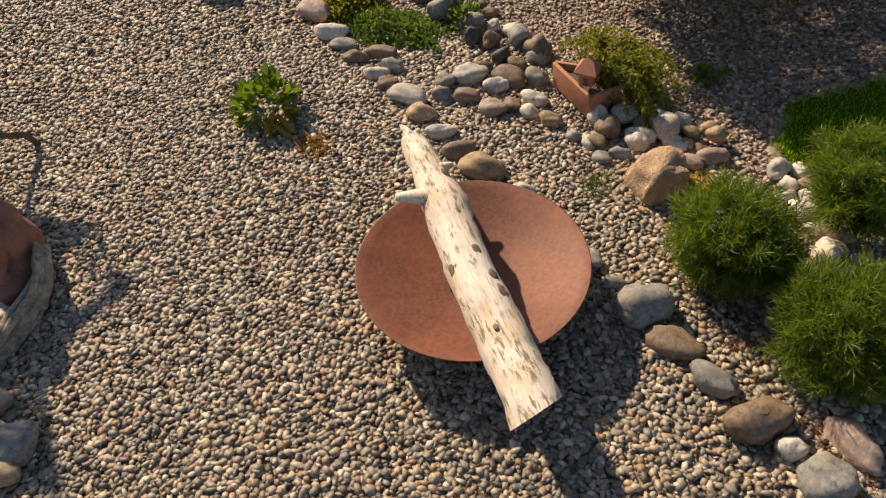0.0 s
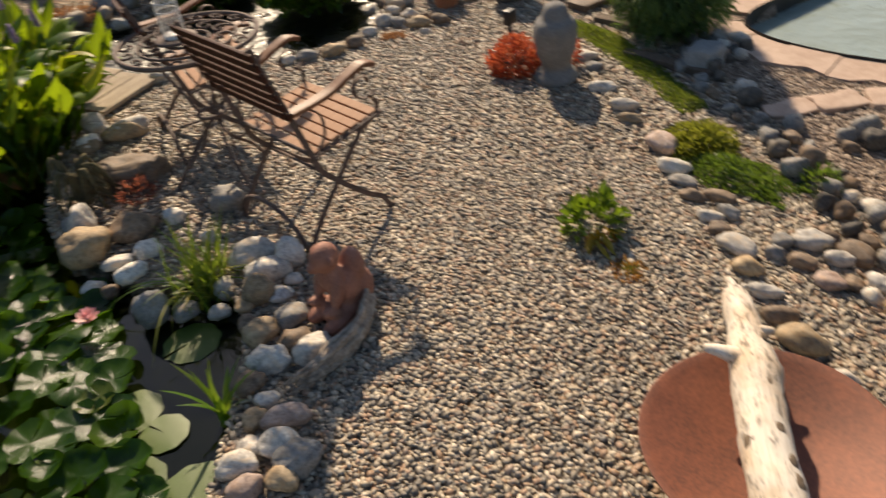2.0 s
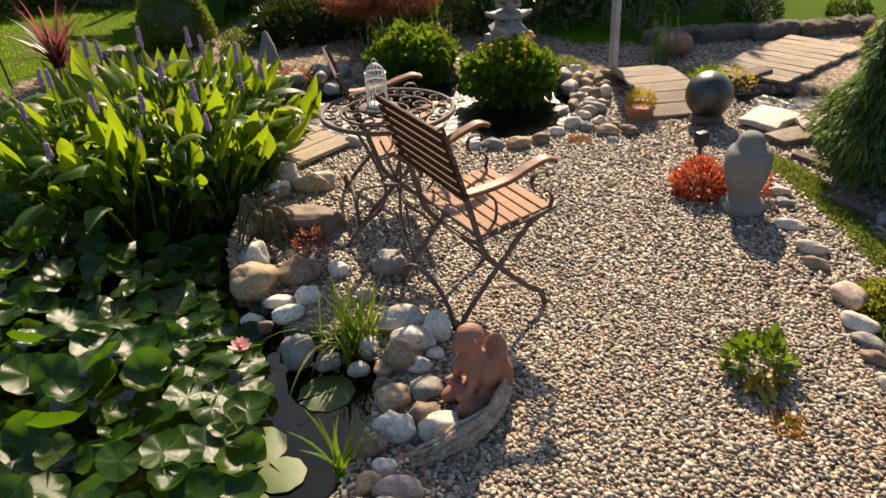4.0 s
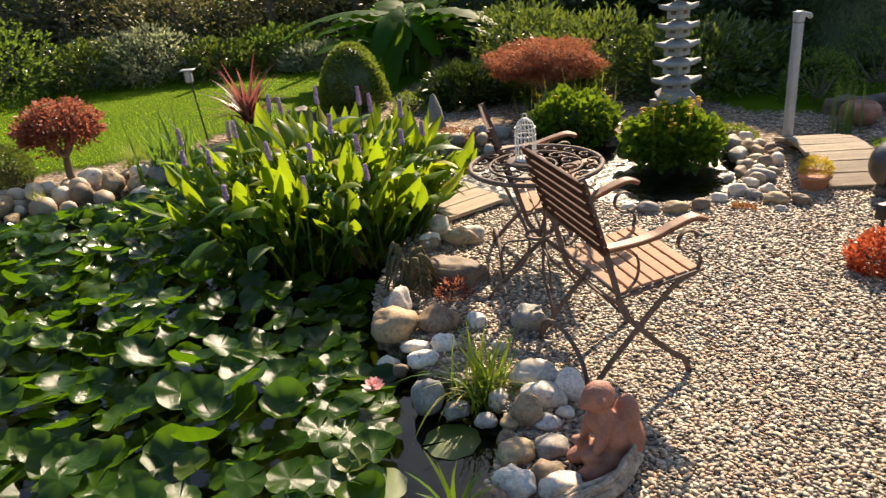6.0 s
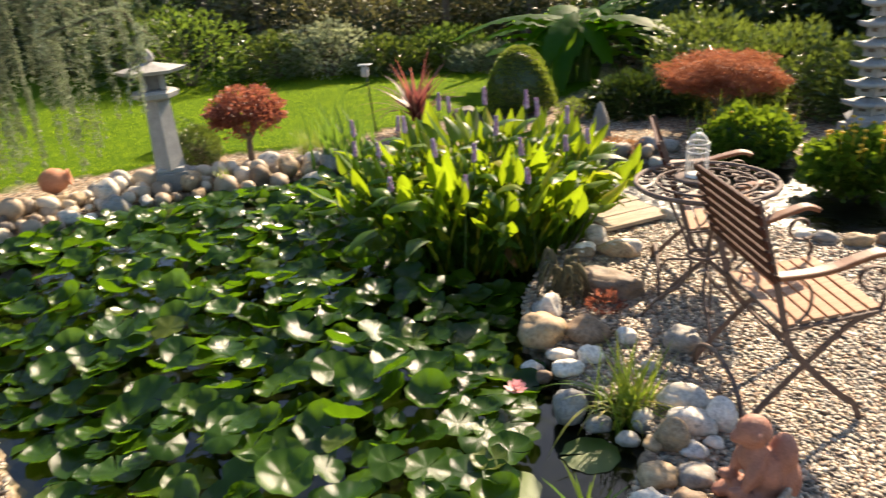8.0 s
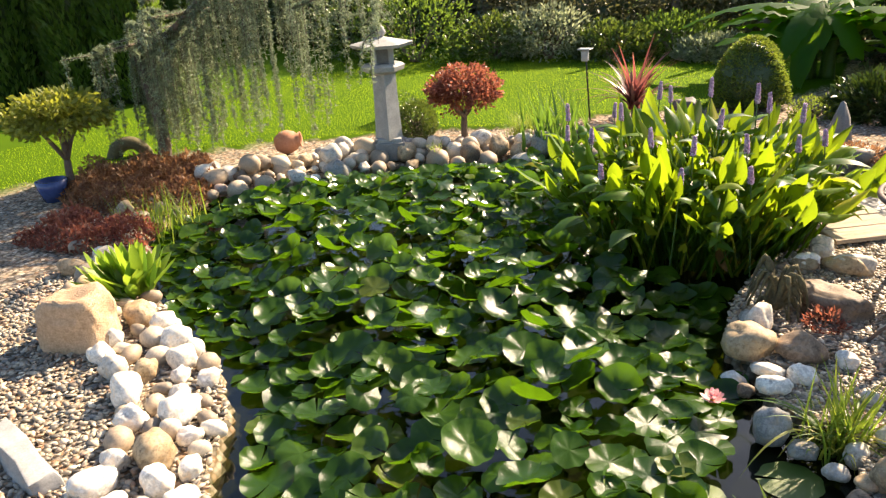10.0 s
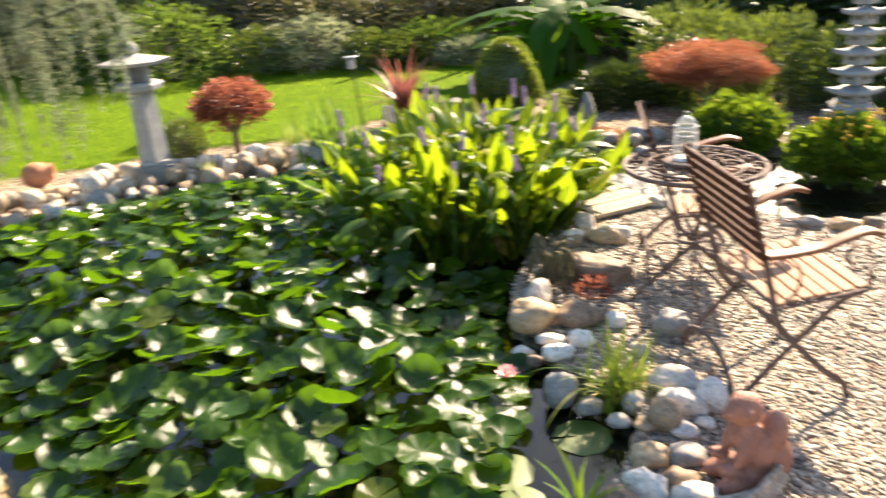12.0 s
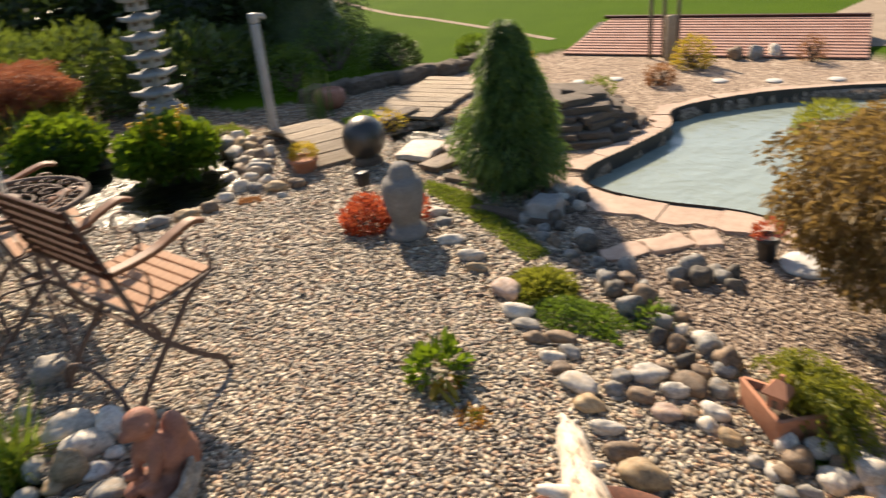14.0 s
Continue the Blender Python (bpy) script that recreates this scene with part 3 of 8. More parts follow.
LAWNS = [
    [(-60, -5), (-7, 2.0), (-5.95, 3.5), (-5.78, 4.46), (-4.7, 5.35), (-3.83, 6.03), (-3.2, 6.29), (-2.78, 6.6), (-2.4, 7.15), (-1.2, 7.7), (-0.6, 9), (-0.6, 80), (-60, 80)],
    [(2.3, 6.4), (2.6, 6.3), (3.3, 6.1), (4.7, 6.0), (5.6, 5.75), (6.9, 3.2), (9.5, 0.5), (60, -20), (60, 80), (1.8, 80), (1.8, 8)],
    [(1.9, -6), (1.95, 0.1), (2.08, 0.33), (2.34, 0.36), (2.65, 0.12), (3.6, -0.4), (6, -1), (20, -6)],
]
BROWN = [(1.85, -0.2), (2.0, 0.75), (2.25, 1.15), (2.3, 1.65), (2.5, 2.15), (2.65, 2.75), (2.85, 3.4), (3.4, 3.9), (3.7, 4.9), (4.2, 6.0), (7.5, 5.5), (9, 0), (5, -2)]
WATER_Z = -0.08


def ground():
    xs = np.concatenate([[-400, -150, -60, -30, -18], np.arange(-12, -5, 0.25), np.arange(-5, 6.5, 0.05), np.arange(6.5, 12, 0.25), [18, 30, 60, 150, 400]])
    ys = np.concatenate([[-400, -150, -60, -30, -12, -6, -3], np.arange(-2, -0.5, 0.25), np.arange(-0.5, 7.5, 0.05), np.arange(7.5, 14, 0.25), [18, 30, 60, 150, 400]])
    gx, gy = np.meshgrid(xs, ys)
    z = np.zeros(gx.shape)
    bed = np.zeros(gx.shape)
    for poly, deep in ((POND, 0.5), (POOL, 0.6), (STREAM, 0.2)):
        ins, d = inside(poly, gx, gy), to_edge(poly, gx, gy)
        z = np.where(ins, -np.clip(0.12 + d * 1.1, 0, deep), z)
        bed = np.where(ins, 1.0, bed)
    lawn = np.zeros(gx.shape)
    for poly in LAWNS:
        ins, d = inside(poly, gx, gy), to_edge(poly, gx, gy)
        lawn = np.maximum(lawn, np.where(ins, 1.0, 0.0))
        z = np.where(ins & (bed == 0), np.clip(d, 0, 0.03), z)
    far = np.clip(np.hypot(gx, gy) - 14, 0, None)
    z = z + np.where(far > 0, 0.02 * np.minimum(far, 60), 0)
    brown = inside(BROWN, gx, gy).astype(float)
    nx, ny = len(xs), len(ys)
    idx = np.arange(nx * ny).reshape(ny, nx)
    faces = np.stack([idx[:-1, :-1], idx[:-1, 1:], idx[1:, 1:], idx[1:, :-1]], -1).reshape(-1, 4)
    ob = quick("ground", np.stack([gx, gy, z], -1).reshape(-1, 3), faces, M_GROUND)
    att = ob.data.color_attributes.new("region", "FLOAT_COLOR", "POINT")
    col = np.stack([lawn, brown, bed, np.ones(gx.shape)], -1).astype(np.float32)
    att.data.foreach_set("color", col.ravel())
    tagged(ob, "garden ground of grey gravel, brown gravel and mown lawn", "ground", kind="structure")


def water(name, poly, z, material, label, grow=0.06):
    c = np.mean(poly, axis=0)
    p = [(c[0] + (x - c[0]) * (1 + grow / 2), c[1] + (y - c[1]) * (1 + grow / 2), z) for x, y in poly]
    bm = bmesh.new()
    bmesh.ops.triangle_fill(bm, edges=[bm.edges.new((a, b)) for vs in [[bm.verts.new(q) for q in p]] for a, b in zip(vs, vs[1:] + vs[:1])], use_beauty=True)
    bmesh.ops.recalc_face_normals(bm, faces=bm.faces)
    for f in bm.faces:
        if f.normal.z < 0:
            f.normal_flip()
    ob = part(name, bm, material, None)
    ob.visible_shadow = False
    tagged(ob, label, "water", kind="structure")


ground()
water("water_pond", POND, WATER_Z, M_WATER, "dark still pond water with leaves floating on it", 0.03)
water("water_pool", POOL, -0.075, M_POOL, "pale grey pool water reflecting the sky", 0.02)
water("water_stream", STREAM, -0.05, M_WATER, "shallow stream water between rocks", 0.02)

# ---- stones: colour, x, y, turn, length, width, height ----
STONES_1 = [
    ("grey", -0, 1.48, -12, 0.15, 0.105, 0.065), ("pale", -0.16, 1.55, -14, 0.122, 0.086, 0.053), ("pale", -0.03, 1.55, -33, 0.133, 0.1, 0.062),
    ("pale", -0.11, 1.6, -25, 0.086, 0.069, 0.043), ("pink", 0.02, 1.65, -16, 0.155, 0.078, 0.048), 
    
]
STONES_2 = [
    ("white", -0.29, 2.7, 8, 0.133, 0.08, 0.05), ("brown", -0.39, 2.71, -13, 0.067, 0.061, 0.038),
    ("pale", 0.03, 2.77, -17, 0.069, 0.055, 0.034), ("white", -0.45, 2.78, -5, 0.099, 0.059, 0.037), ("pale", -0.33, 2.82, -6, 0.134, 0.067, 0.033),
    ("white", -0.21, 2.82, -6, 0.111, 0.089, 0.055), ("tan", -0.43, 2.96, 1, 0.21, 0.168, 0.104), ("grey", 0.17, 2.97, -47, 0.157, 0.126, 0.078),
    ("brown", -0.23, 2.99, 1, 0.205, 0.144, 0.089), ("white", -0.06, 3, -6, 0.092, 0.083, 0.052), ("grey", -0.45, 3.2, -12, 0.12, 0.096, 0.059),
]
STONES_3 = [
    ("brown", -0.41, 3.88, -20, 0.077, 0.062, 0.038), ("tan", -0.32, 3.94, -9, 0.132, 0.079, 0.049), ("tan", -0.13, 3.97, -15, 0.244, 0.122, 0.068),
    ("pale", -0.26, 4.13, -18, 0.118, 0.082, 0.051), ("pale", 0.87, 4.29, 1, 0.094, 0.066, 0.041), ("pale", 0.16, 4.59, -30, 0.13, 0.091, 0.056),
    ("pale", 0.1, 5.93, -36, 0.137, 0.096, 0.06), ("grey", 0.04, 6.2, -43, 0.191, 0.153, 0.095), ("grey", 0.19, 6.21, -31, 0.199, 0.12, 0.074),
    ("pink", 1.17, -0.21, -118, 0.154, 0.077, 0.048), ("grey", 1.04, -0.19, -59, 0.122, 0.103, 0.064), ("pale", 1.08, -0.1, -53, 0.076, 0.06, 0.037),
    ("pale", 1.75, -0.06, -66, 0.069, 0.041, 0.026), ("brown", 1.1, -0.01, -38, 0.175, 0.105, 0.065), ("tan", 1.74, 0.02, -71, 0.092, 0.055, 0.034),
]
STONES_4 = [
    ("pale", 1.8, 0.08, -69, 0.092, 0.046, 0.029), ("grey", 1.15, 0.12, -96, 0.129, 0.077, 0.048), ("brown", 1.2, 0.25, -87, 0.158, 0.079, 0.044),
    ("grey", 1.26, 0.37, -51, 0.161, 0.121, 0.075), ("pink", 1.94, 0.46, -58, 0.103, 0.062, 0.038), ("grey", 1.3, 0.48, -49, 0.074, 0.037, 0.023),
    ("pink", 1.87, 0.51, -69, 0.091, 0.055, 0.034), ("tan", 1.95, 0.56, -73, 0.067, 0.047, 0.029), ("grey", 1.34, 0.57, -111, 0.067, 0.054, 0.033),
    ("pale", 1.94, 0.6, -79, 0.082, 0.058, 0.036), ("brown", 2, 0.66, -71, 0.088, 0.061, 0.038), ("pale", 1.91, 0.7, -69, 0.111, 0.067, 0.041),
    ("grey", 1.8, 0.72, -77, 0.079, 0.047, 0.029), ("grey", 1.75, 0.76, -102, 0.065, 0.045, 0.028), ("brown", 1.81, 0.81, -87, 0.073, 0.051, 0.031),
]
STONES_5 = [
    ("grey", 1.8, 0.89, -75, 0.063, 0.044, 0.027), ("pale", 1.49, 0.9, -67, 0.084, 0.042, 0.026), ("tan", 1.83, 1, -85, 0.084, 0.059, 0.037),
    ("tan", 1.49, 1.06, -73, 0.159, 0.096, 0.059), ("pale", 1.83, 1.09, -99, 0.079, 0.055, 0.034), ("pale", 1.9, 1.11, -80, 0.104, 0.062, 0.039),
    ("brown", 1.83, 1.16, -106, 0.076, 0.053, 0.033), ("grey", 2.01, 1.17, -95, 0.09, 0.072, 0.045), ("brown", 1.53, 1.18, -48, 0.116, 0.069, 0.043),
    ("pink", 1.78, 1.21, -77, 0.107, 0.064, 0.04), ("grey", 2.12, 1.23, -85, 0.095, 0.057, 0.036), ("brown", 1.95, 1.25, -86, 0.139, 0.083, 0.052),
    ("pale", 1.9, 1.27, -41, 0.108, 0.065, 0.04), ("brown", 2.05, 1.28, -78, 0.08, 0.056, 0.035), ("grey", 2.17, 1.28, -83, 0.098, 0.059, 0.036),
]
STONES_6 = [
    ("pale", 1.58, 1.29, -49, 0.115, 0.057, 0.036), ("brown", 1.79, 1.33, -74, 0.103, 0.062, 0.038), ("brown", 1.97, 1.38, -82, 0.077, 0.054, 0.033),
    ("pale", 1.9, 1.39, -56, 0.132, 0.079, 0.049), ("pale", 2.23, 1.4, -86, 0.138, 0.069, 0.038), ("tan", 1.62, 1.41, -64, 0.112, 0.073, 0.045),
    ("grey", 1.75, 1.42, -68, 0.069, 0.062, 0.038), ("grey", 1.82, 1.45, -57, 0.078, 0.063, 0.039), ("pale", 1.67, 1.51, -78, 0.157, 0.079, 0.049),
    ("brown", 1.7, 1.63, -67, 0.084, 0.059, 0.037), ("grey", 1.8, 1.69, -86, 0.099, 0.059, 0.037), ("pale", 1.73, 1.71, -61, 0.106, 0.053, 0.033),
    ("brown", 1.85, 1.78, -71, 0.124, 0.062, 0.035), ("brown", 1.84, 1.81, -40, 0.089, 0.044, 0.028), ("brown", 1.77, 1.85, -62, 0.114, 0.057, 0.035),
]
STONES_7 = [
    ("grey", 1.81, 1.95, -64, 0.123, 0.062, 0.031), ("pale", 1.85, 2.05, -65, 0.149, 0.074, 0.046), ("pink", 1.92, 2.21, -81, 0.16, 0.096, 0.06),
    ("tan", 1.97, 2.5, -53, 0.117, 0.059, 0.036), ("pale", 2.03, 2.61, -40, 0.141, 0.071, 0.044), ("pale", 2.07, 2.85, -40, 0.147, 0.073, 0.036),
    ("grey", 2.18, 3.06, -46, 0.094, 0.057, 0.035), ("pale", 2.22, 3.19, -47, 0.136, 0.068, 0.042), ("pale", 1.71, 4.14, -25, 0.074, 0.044, 0.027),
    ("brown", 1.86, 4.22, -40, 0.116, 0.081, 0.05), ("tan", 1.14, 4.23, -10, 0.149, 0.09, 0.056), ("brown", 1.29, 4.25, -21, 0.107, 0.086, 0.053),
    ("grey", 0.98, 4.26, -10, 0.129, 0.078, 0.048), ("tan", 1.73, 4.26, -23, 0.137, 0.082, 0.051), ("brown", 1.81, 4.34, -38, 0.087, 0.061, 0.038),
]
STONES_8 = [
    ("pale", 1.43, 4.36, -35, 0.097, 0.068, 0.042), ("grey", 1.64, 4.37, -39, 0.107, 0.075, 0.046), ("pale", 1.76, 4.46, -36, 0.099, 0.069, 0.043),
    ("pale", 1.57, 4.46, -11, 0.13, 0.091, 0.056), ("pale", 1.7, 4.59, -25, 0.099, 0.069, 0.043), ("grey", 1.8, 4.69, -49, 0.191, 0.095, 0.059),
    ("grey", 1.81, 5.03, -56, 0.134, 0.094, 0.058), ("pale", 1.84, 5.27, -70, 0.152, 0.121, 0.075), ("grey", 1.85, 5.44, -71, 0.142, 0.113, 0.07),
]
STONES_9 = [
    ("pale", 0.16, 2.50, -7, 0.191, 0.114, 0.075), ("pale", 0.18, 2.37, -7, 0.184, 0.110, 0.072), ("white", 0.28, 2.40, -10, 0.110, 0.093, 0.090),
    ("tan", 0.11, 2.26, -6, 0.115, 0.098, 0.084), ("tan", 0.05, 2.25, -4, 0.079, 0.067, 0.031), ("white", 0.18, 2.23, -8, 0.100, 0.079, 0.039),
    ("pale", 0.25, 2.29, -16, 0.068, 0.059, 0.027), ("tan", 0.06, 2.07, 2, 0.129, 0.116, 0.050), ("brown", 0.03, 2.13, -11, 0.068, 0.058, 0.047),
    ("grey", 0.18, 2.09, -1, 0.120, 0.104, 0.047), ("brown", 0.15, 1.96, -7, 0.119, 0.100, 0.047), ("pale", 0.04, 1.92, -25, 0.145, 0.105, 0.06),
    ("pale", 0.19, 1.88, 12, 0.15, 0.1, 0.06), ("grey", -0.26, 2.46, 3, 0.129, 0.110, 0.097), ("grey", -0.15, 2.41, -6, 0.101, 0.091, 0.039),
    ("pale", 0.02, 2.44, 4, 0.097, 0.082, 0.062), ("pale", -0.04, 2.33, -2, 0.085, 0.068, 0.033), ("tan", 0.30, 2.13, -11, 0.069, 0.062, 0.027),
    ("grey", 0.12, 2.52, 1, 0.090, 0.081, 0.035), ("brown", -0.04, 1.85, 20, 0.100, 0.080, 0.045), ("pale", -0.01, 1.76, -15, 0.080, 0.065, 0.035),
    ("tan", -0.07, 1.70, 30, 0.085, 0.070, 0.040), ("pink", -0.16, 1.47, 15, 0.110, 0.085, 0.050), ("tan", -0.06, 1.44, -30, 0.100, 0.080, 0.045),
]
STONE_ROWS = STONES_1 + STONES_2 + STONES_3 + STONES_4 + STONES_5 + STONES_6 + STONES_7 + STONES_8 + STONES_9

STONE_SHAPES = []
for seed in range(7):
    v, f = lump(seed + 1, ICO3, 0.34, 1.15, 0.1 if seed % 2 else 0.04)
    me = bpy.data.meshes.new("stone")
    me.from_pydata([tuple(p * 0.5) for p in v], [], [tuple(q) for q in f])
    me.polygons.foreach_set("use_smooth", [True] * len(me.polygons))
    STONE_SHAPES.append(me)
STONE_MESHES = {}
for tint in M_STONE:
    for n, me in enumerate(STONE_SHAPES):
        STONE_MESHES[tint, n] = me.copy()
        STONE_MESHES[tint, n].materials.append(M_STONE[tint])
TINT_WORDS = {"pale": "pale grey-beige", "white": "whitish", "tan": "sandy tan", "brown": "brown", "grey": "mid-grey", "dark": "dark grey", "pink": "pinkish beige"}


def stone(tint, x, y, rz, length, width, height, z=None, place="", rx=0.0, ry=0.0, group="edging stones"):
    ob = new("stone", STONE_MESHES[tint, int(RNG.integers(7))])
    if z is None:
        z = -0.05 if inside(POND, np.array([x]), np.array([y]))[0] else 0.0
    ob.matrix_world = pose(x, y, z + height * 0.5, rx, ry, rz) @ Matrix.Diagonal((length, width, height * 1.55, 1))
    if not place:
        place = "at the pond edge" if to_edge(POND, np.array([x]), np.array([y]))[0] < 0.45 else "edging the gravel path"
    size = "large" if length > 0.13 else "small" if length < 0.08 else "rounded"
    return tagged(ob, f"{size} {TINT_WORDS[tint]} river stone {place}", "stone", group)


for tint, x, y, rz, le, wi, he in STONE_ROWS:
    stone(tint, x, y, rz, le, wi, he)


def scatter_stones(line, count, wide, tints, lo, hi, pile, place, seed, group, single=1.0):
    """Stones along a line of points, wide to both sides, heaped up by pile metres in the middle."""
    rng = np.random.default_rng(seed)
    s = spline([(a, b, 0) for a, b in line], 80)
    done = []
    rest = []
    tries = 0
    while len(done) < count and tries < count * 40:
        tries += 1
        i = int(rng.integers(0, 79))
        t = s[i + 1] - s[i]
        nrm = np.array([-t[1], t[0]]) / np.hypot(t[0], t[1])
        off = rng.uniform(-1, 1)
        p = s[i, :2] + nrm * off * wide
        le = rng.uniform(lo, hi)
        zz = pile * (1 - abs(off)) * rng.uniform(0.2, 1)
        if any(np.hypot(p[0] - q[0], p[1] - q[1]) < 0.42 * (le + q[2]) and abs(zz - q[3]) < 0.05 for q in done):
            continue
        done.append((p[0], p[1], le, zz))
        w = le * rng.uniform(0.6, 0.85)
        he = w * rng.uniform(0.55, 0.8)
        if len(done) <= count * single:
            stone(tints[int(rng.integers(len(tints)))], p[0], p[1], rng.uniform(0, 180), le, w, he, zz - 0.01, place, rng.uniform(-12, 12), rng.uniform(-12, 12), group)
        else:
            v, f = lump(rng.uniform(0, 50), ICO2, 0.16, 0.9)
            m = pose(p[0], p[1], zz - 0.01 + he * 0.5, rng.uniform(-12, 12), rng.uniform(-12, 12), rng.uniform(0, 180)) @ Matrix.Diagonal((le / 2, w / 2, he * 0.77, 1))
            rest.append((np.array([m @ Vector(q) for q in v]), f))
    if rest:
        tagged(obj("bank_stones", *join(*rest), M_BANK), "heap of mixed grey and beige river stones on the pond bank", "stones", kind="stuff")


scatter_stones([(-2.2, 5.85), (-2.9, 5.42), (-3.5, 5.1), (-3.95, 4.68), (-4.35, 4.2), (-4.6, 3.85)], 150, 0.33, ("pale", "tan", "brown", "tan", "pale", "pink", "grey"), 0.1, 0.24, 0.12, "heaped on the pond bank", 3, "bank stones", 0.22)
scatter_stones([(-3.55, 2.2), (-3.05, 1.92), (-2.55, 1.72), (-2.3, 1.5), (-2.08, 1.2), (-1.8, 0.9)], 66, 0.19, ("white", "white", "pale", "white", "pale", "white", "tan"), 0.09, 0.2, 0.035, "at the sunlit pond edge", 4, "bank stones", 0.45)
scatter_stones([(-4.6, 3.4), (-4.4, 2.75), (-3.9, 2.35), (-3.6, 2.2)], 20, 0.15, ("white", "pale", "tan"), 0.09, 0.2, 0.05, "at the pond edge", 14, "bank stones", 0.3)
scatter_stones([(2.1, 1.25), (2.2, 1.6), (2.4, 2.1), (2.55, 2.6), (2.75, 2.95)], 34, 0.11, ("grey", "dark", "grey", "pale", "brown"), 0.06, 0.13, 0.05, "on the rockery bank", 5, "rockery stones")
scatter_stones([(1.66, 4.66), (1.9, 4.9), (2.02, 5.2), (1.95, 5.55), (1.75, 5.8)], 26, 0.1, ("pale", "grey", "brown", "grey", "tan"), 0.07, 0.14, 0.03, "heaped at the pond edge", 6, "bank stones", 0.4)
scatter_stones([(0.1, 6.12), (-0.5, 6.2), (-1.2, 6.25)], 18, 0.14, ("grey", "dark", "pale"), 0.1, 0.2, 0.05, "on the far pond bank", 7, "bank stones", 0.3)
scatter_stones([(-0.5, 1.0), (-0.95, 0.78), (-1.5, 0.8)], 12, 0.08, ("pale", "grey"), 0.08, 0.14, 0.02, "at the pond edge", 8, "bank stones")
scatter_stones([(1.86, 0.88), (1.93, 0.78), (1.97, 0.66), (1.99, 0.55), (2.06, 0.47)], 30, 0.075, ("pale", "brown", "white", "tan", "pale"), 0.06, 0.11, 0.05, "heaped under the planter", 15, "rockery stones")
scatter_stones([(1.75, -0.02), (1.9, 0.14), (2.02, 0.28)], 12, 0.06, ("white", "pale", "tan"), 0.06, 0.11, 0.02, "between the dwarf pines", 19, "rockery stones")
scatter_stones([(2.55, 1.8), (2.72, 1.62)], 9, 0.07, ("brown", "grey", "dark"), 0.07, 0.13, 0.03, "piled on the brown gravel", 9, "rockery stones")
scatter_stones([(2.62, 2.85), (2.85, 2.75), (2.95, 2.95)], 14, 0.1, ("grey", "dark", "pale"), 0.06, 0.12, 0.04, "beside the pool coping", 10, "rockery stones")


def boulder(name, x, y, z, sx, sy, sz, rz, material, label, seed, amount=0.3, boxy=0.3):
    v, f = lump(seed, ICO4, amount, 1.3, boxy)
    for i, p in enumerate(v):
        v[i] = p * (1 + 0.05 * noise.noise(Vector(p) * 6 + Vector((seed, 0, 0))))
    ob = obj(name, v * np.array([sx, sy, sz]), f, material)
    ob.matrix_world = pose(x, y, z, 0, 0, rz)
    return tagged(ob, label, "boulder")


boulder("boulder", 1.74, 0.55, 0.035, 0.088, 0.075, 0.09, -40, M_SAND, "rough sandy-orange sandstone boulder on gravel", 21, 0.24, 0.45)
stone("pale", -0.1, 4.0, 10, 0.2, 0.13, 0.07)
stone("pale", -0.27, 4.19, -20, 0.12, 0.1, 0.08)
stone("white", -0.32, 3.97, 30, 0.13, 0.1, 0.06)
stone("pale", -0.42, 3.12, 60, 0.13, 0.1, 0.12)
boulder("boulder", -0.17, 3.49, 0.02, 0.17, 0.11, 0.1, -20, M_STONE["brown"], "reddish brown boulder beside the wooden footbridge", 22)
boulder("boulder", -3.24, 1.8, 0.06, 0.18, 0.12, 0.18, 15, M_SAND, "tall angular sandy-brown boulder at the pond edge", 23, 0.35, 0.5)
boulder("boulder", -1.73, 7.25, 0.03, 0.15, 0.13, 0.13, 0, M_STONE["dark"], "dark rounded boulder on the lawn edge", 24)
boulder("boulder", 2.62, 2.72, 0.05, 0.09, 0.08, 0.07, 20, M_GRANITE, "pale squarish granite block in the rockery", 25, 0.15, 0.6)
for n in range(13):
    t = n / 12
    boulder("rock", 2.95 + 1.8 * t, 6.2 - 0.3 * t + 0.03 * (n % 3), 0.04, 0.11, 0.08, 0.08, -17 + 7 * (n % 4), M_DARKSTONE, "dark rough rock in a low dry wall", 40 + n, 0.35, 0.45)

# ---- fire bowl and log ----
def fire_bowl():
    e = empty("fire_bowl", (1.05, 0.785, 0), "shallow round rust-brown steel fire bowl on gravel", "fire bowl")
    inner = [(0.004, 0.085), (0.06, 0.088), (0.12, 0.098), (0.18, 0.113), (0.24, 0.131), (0.29, 0.149), (0.316, 0.16)]
    outer = [(0.319, 0.16), (0.318, 0.156), (0.29, 0.143), (0.24, 0.125), (0.18, 0.107), (0.12, 0.091), (0.06, 0.08), (0.004, 0.077)]
    v, f = turned(inner + outer, 72)
    obj("bowl", v, f, M_RUST, e)
    v, f = turned([(0.1, 0.0), (0.105, 0.012), (0.1, 0.07), (0.11, 0.09), (0.09, 0.088), (0.085, 0.0)], 32)
    obj("foot_ring", v, f, M_BLACK, e, "dark steel foot ring")


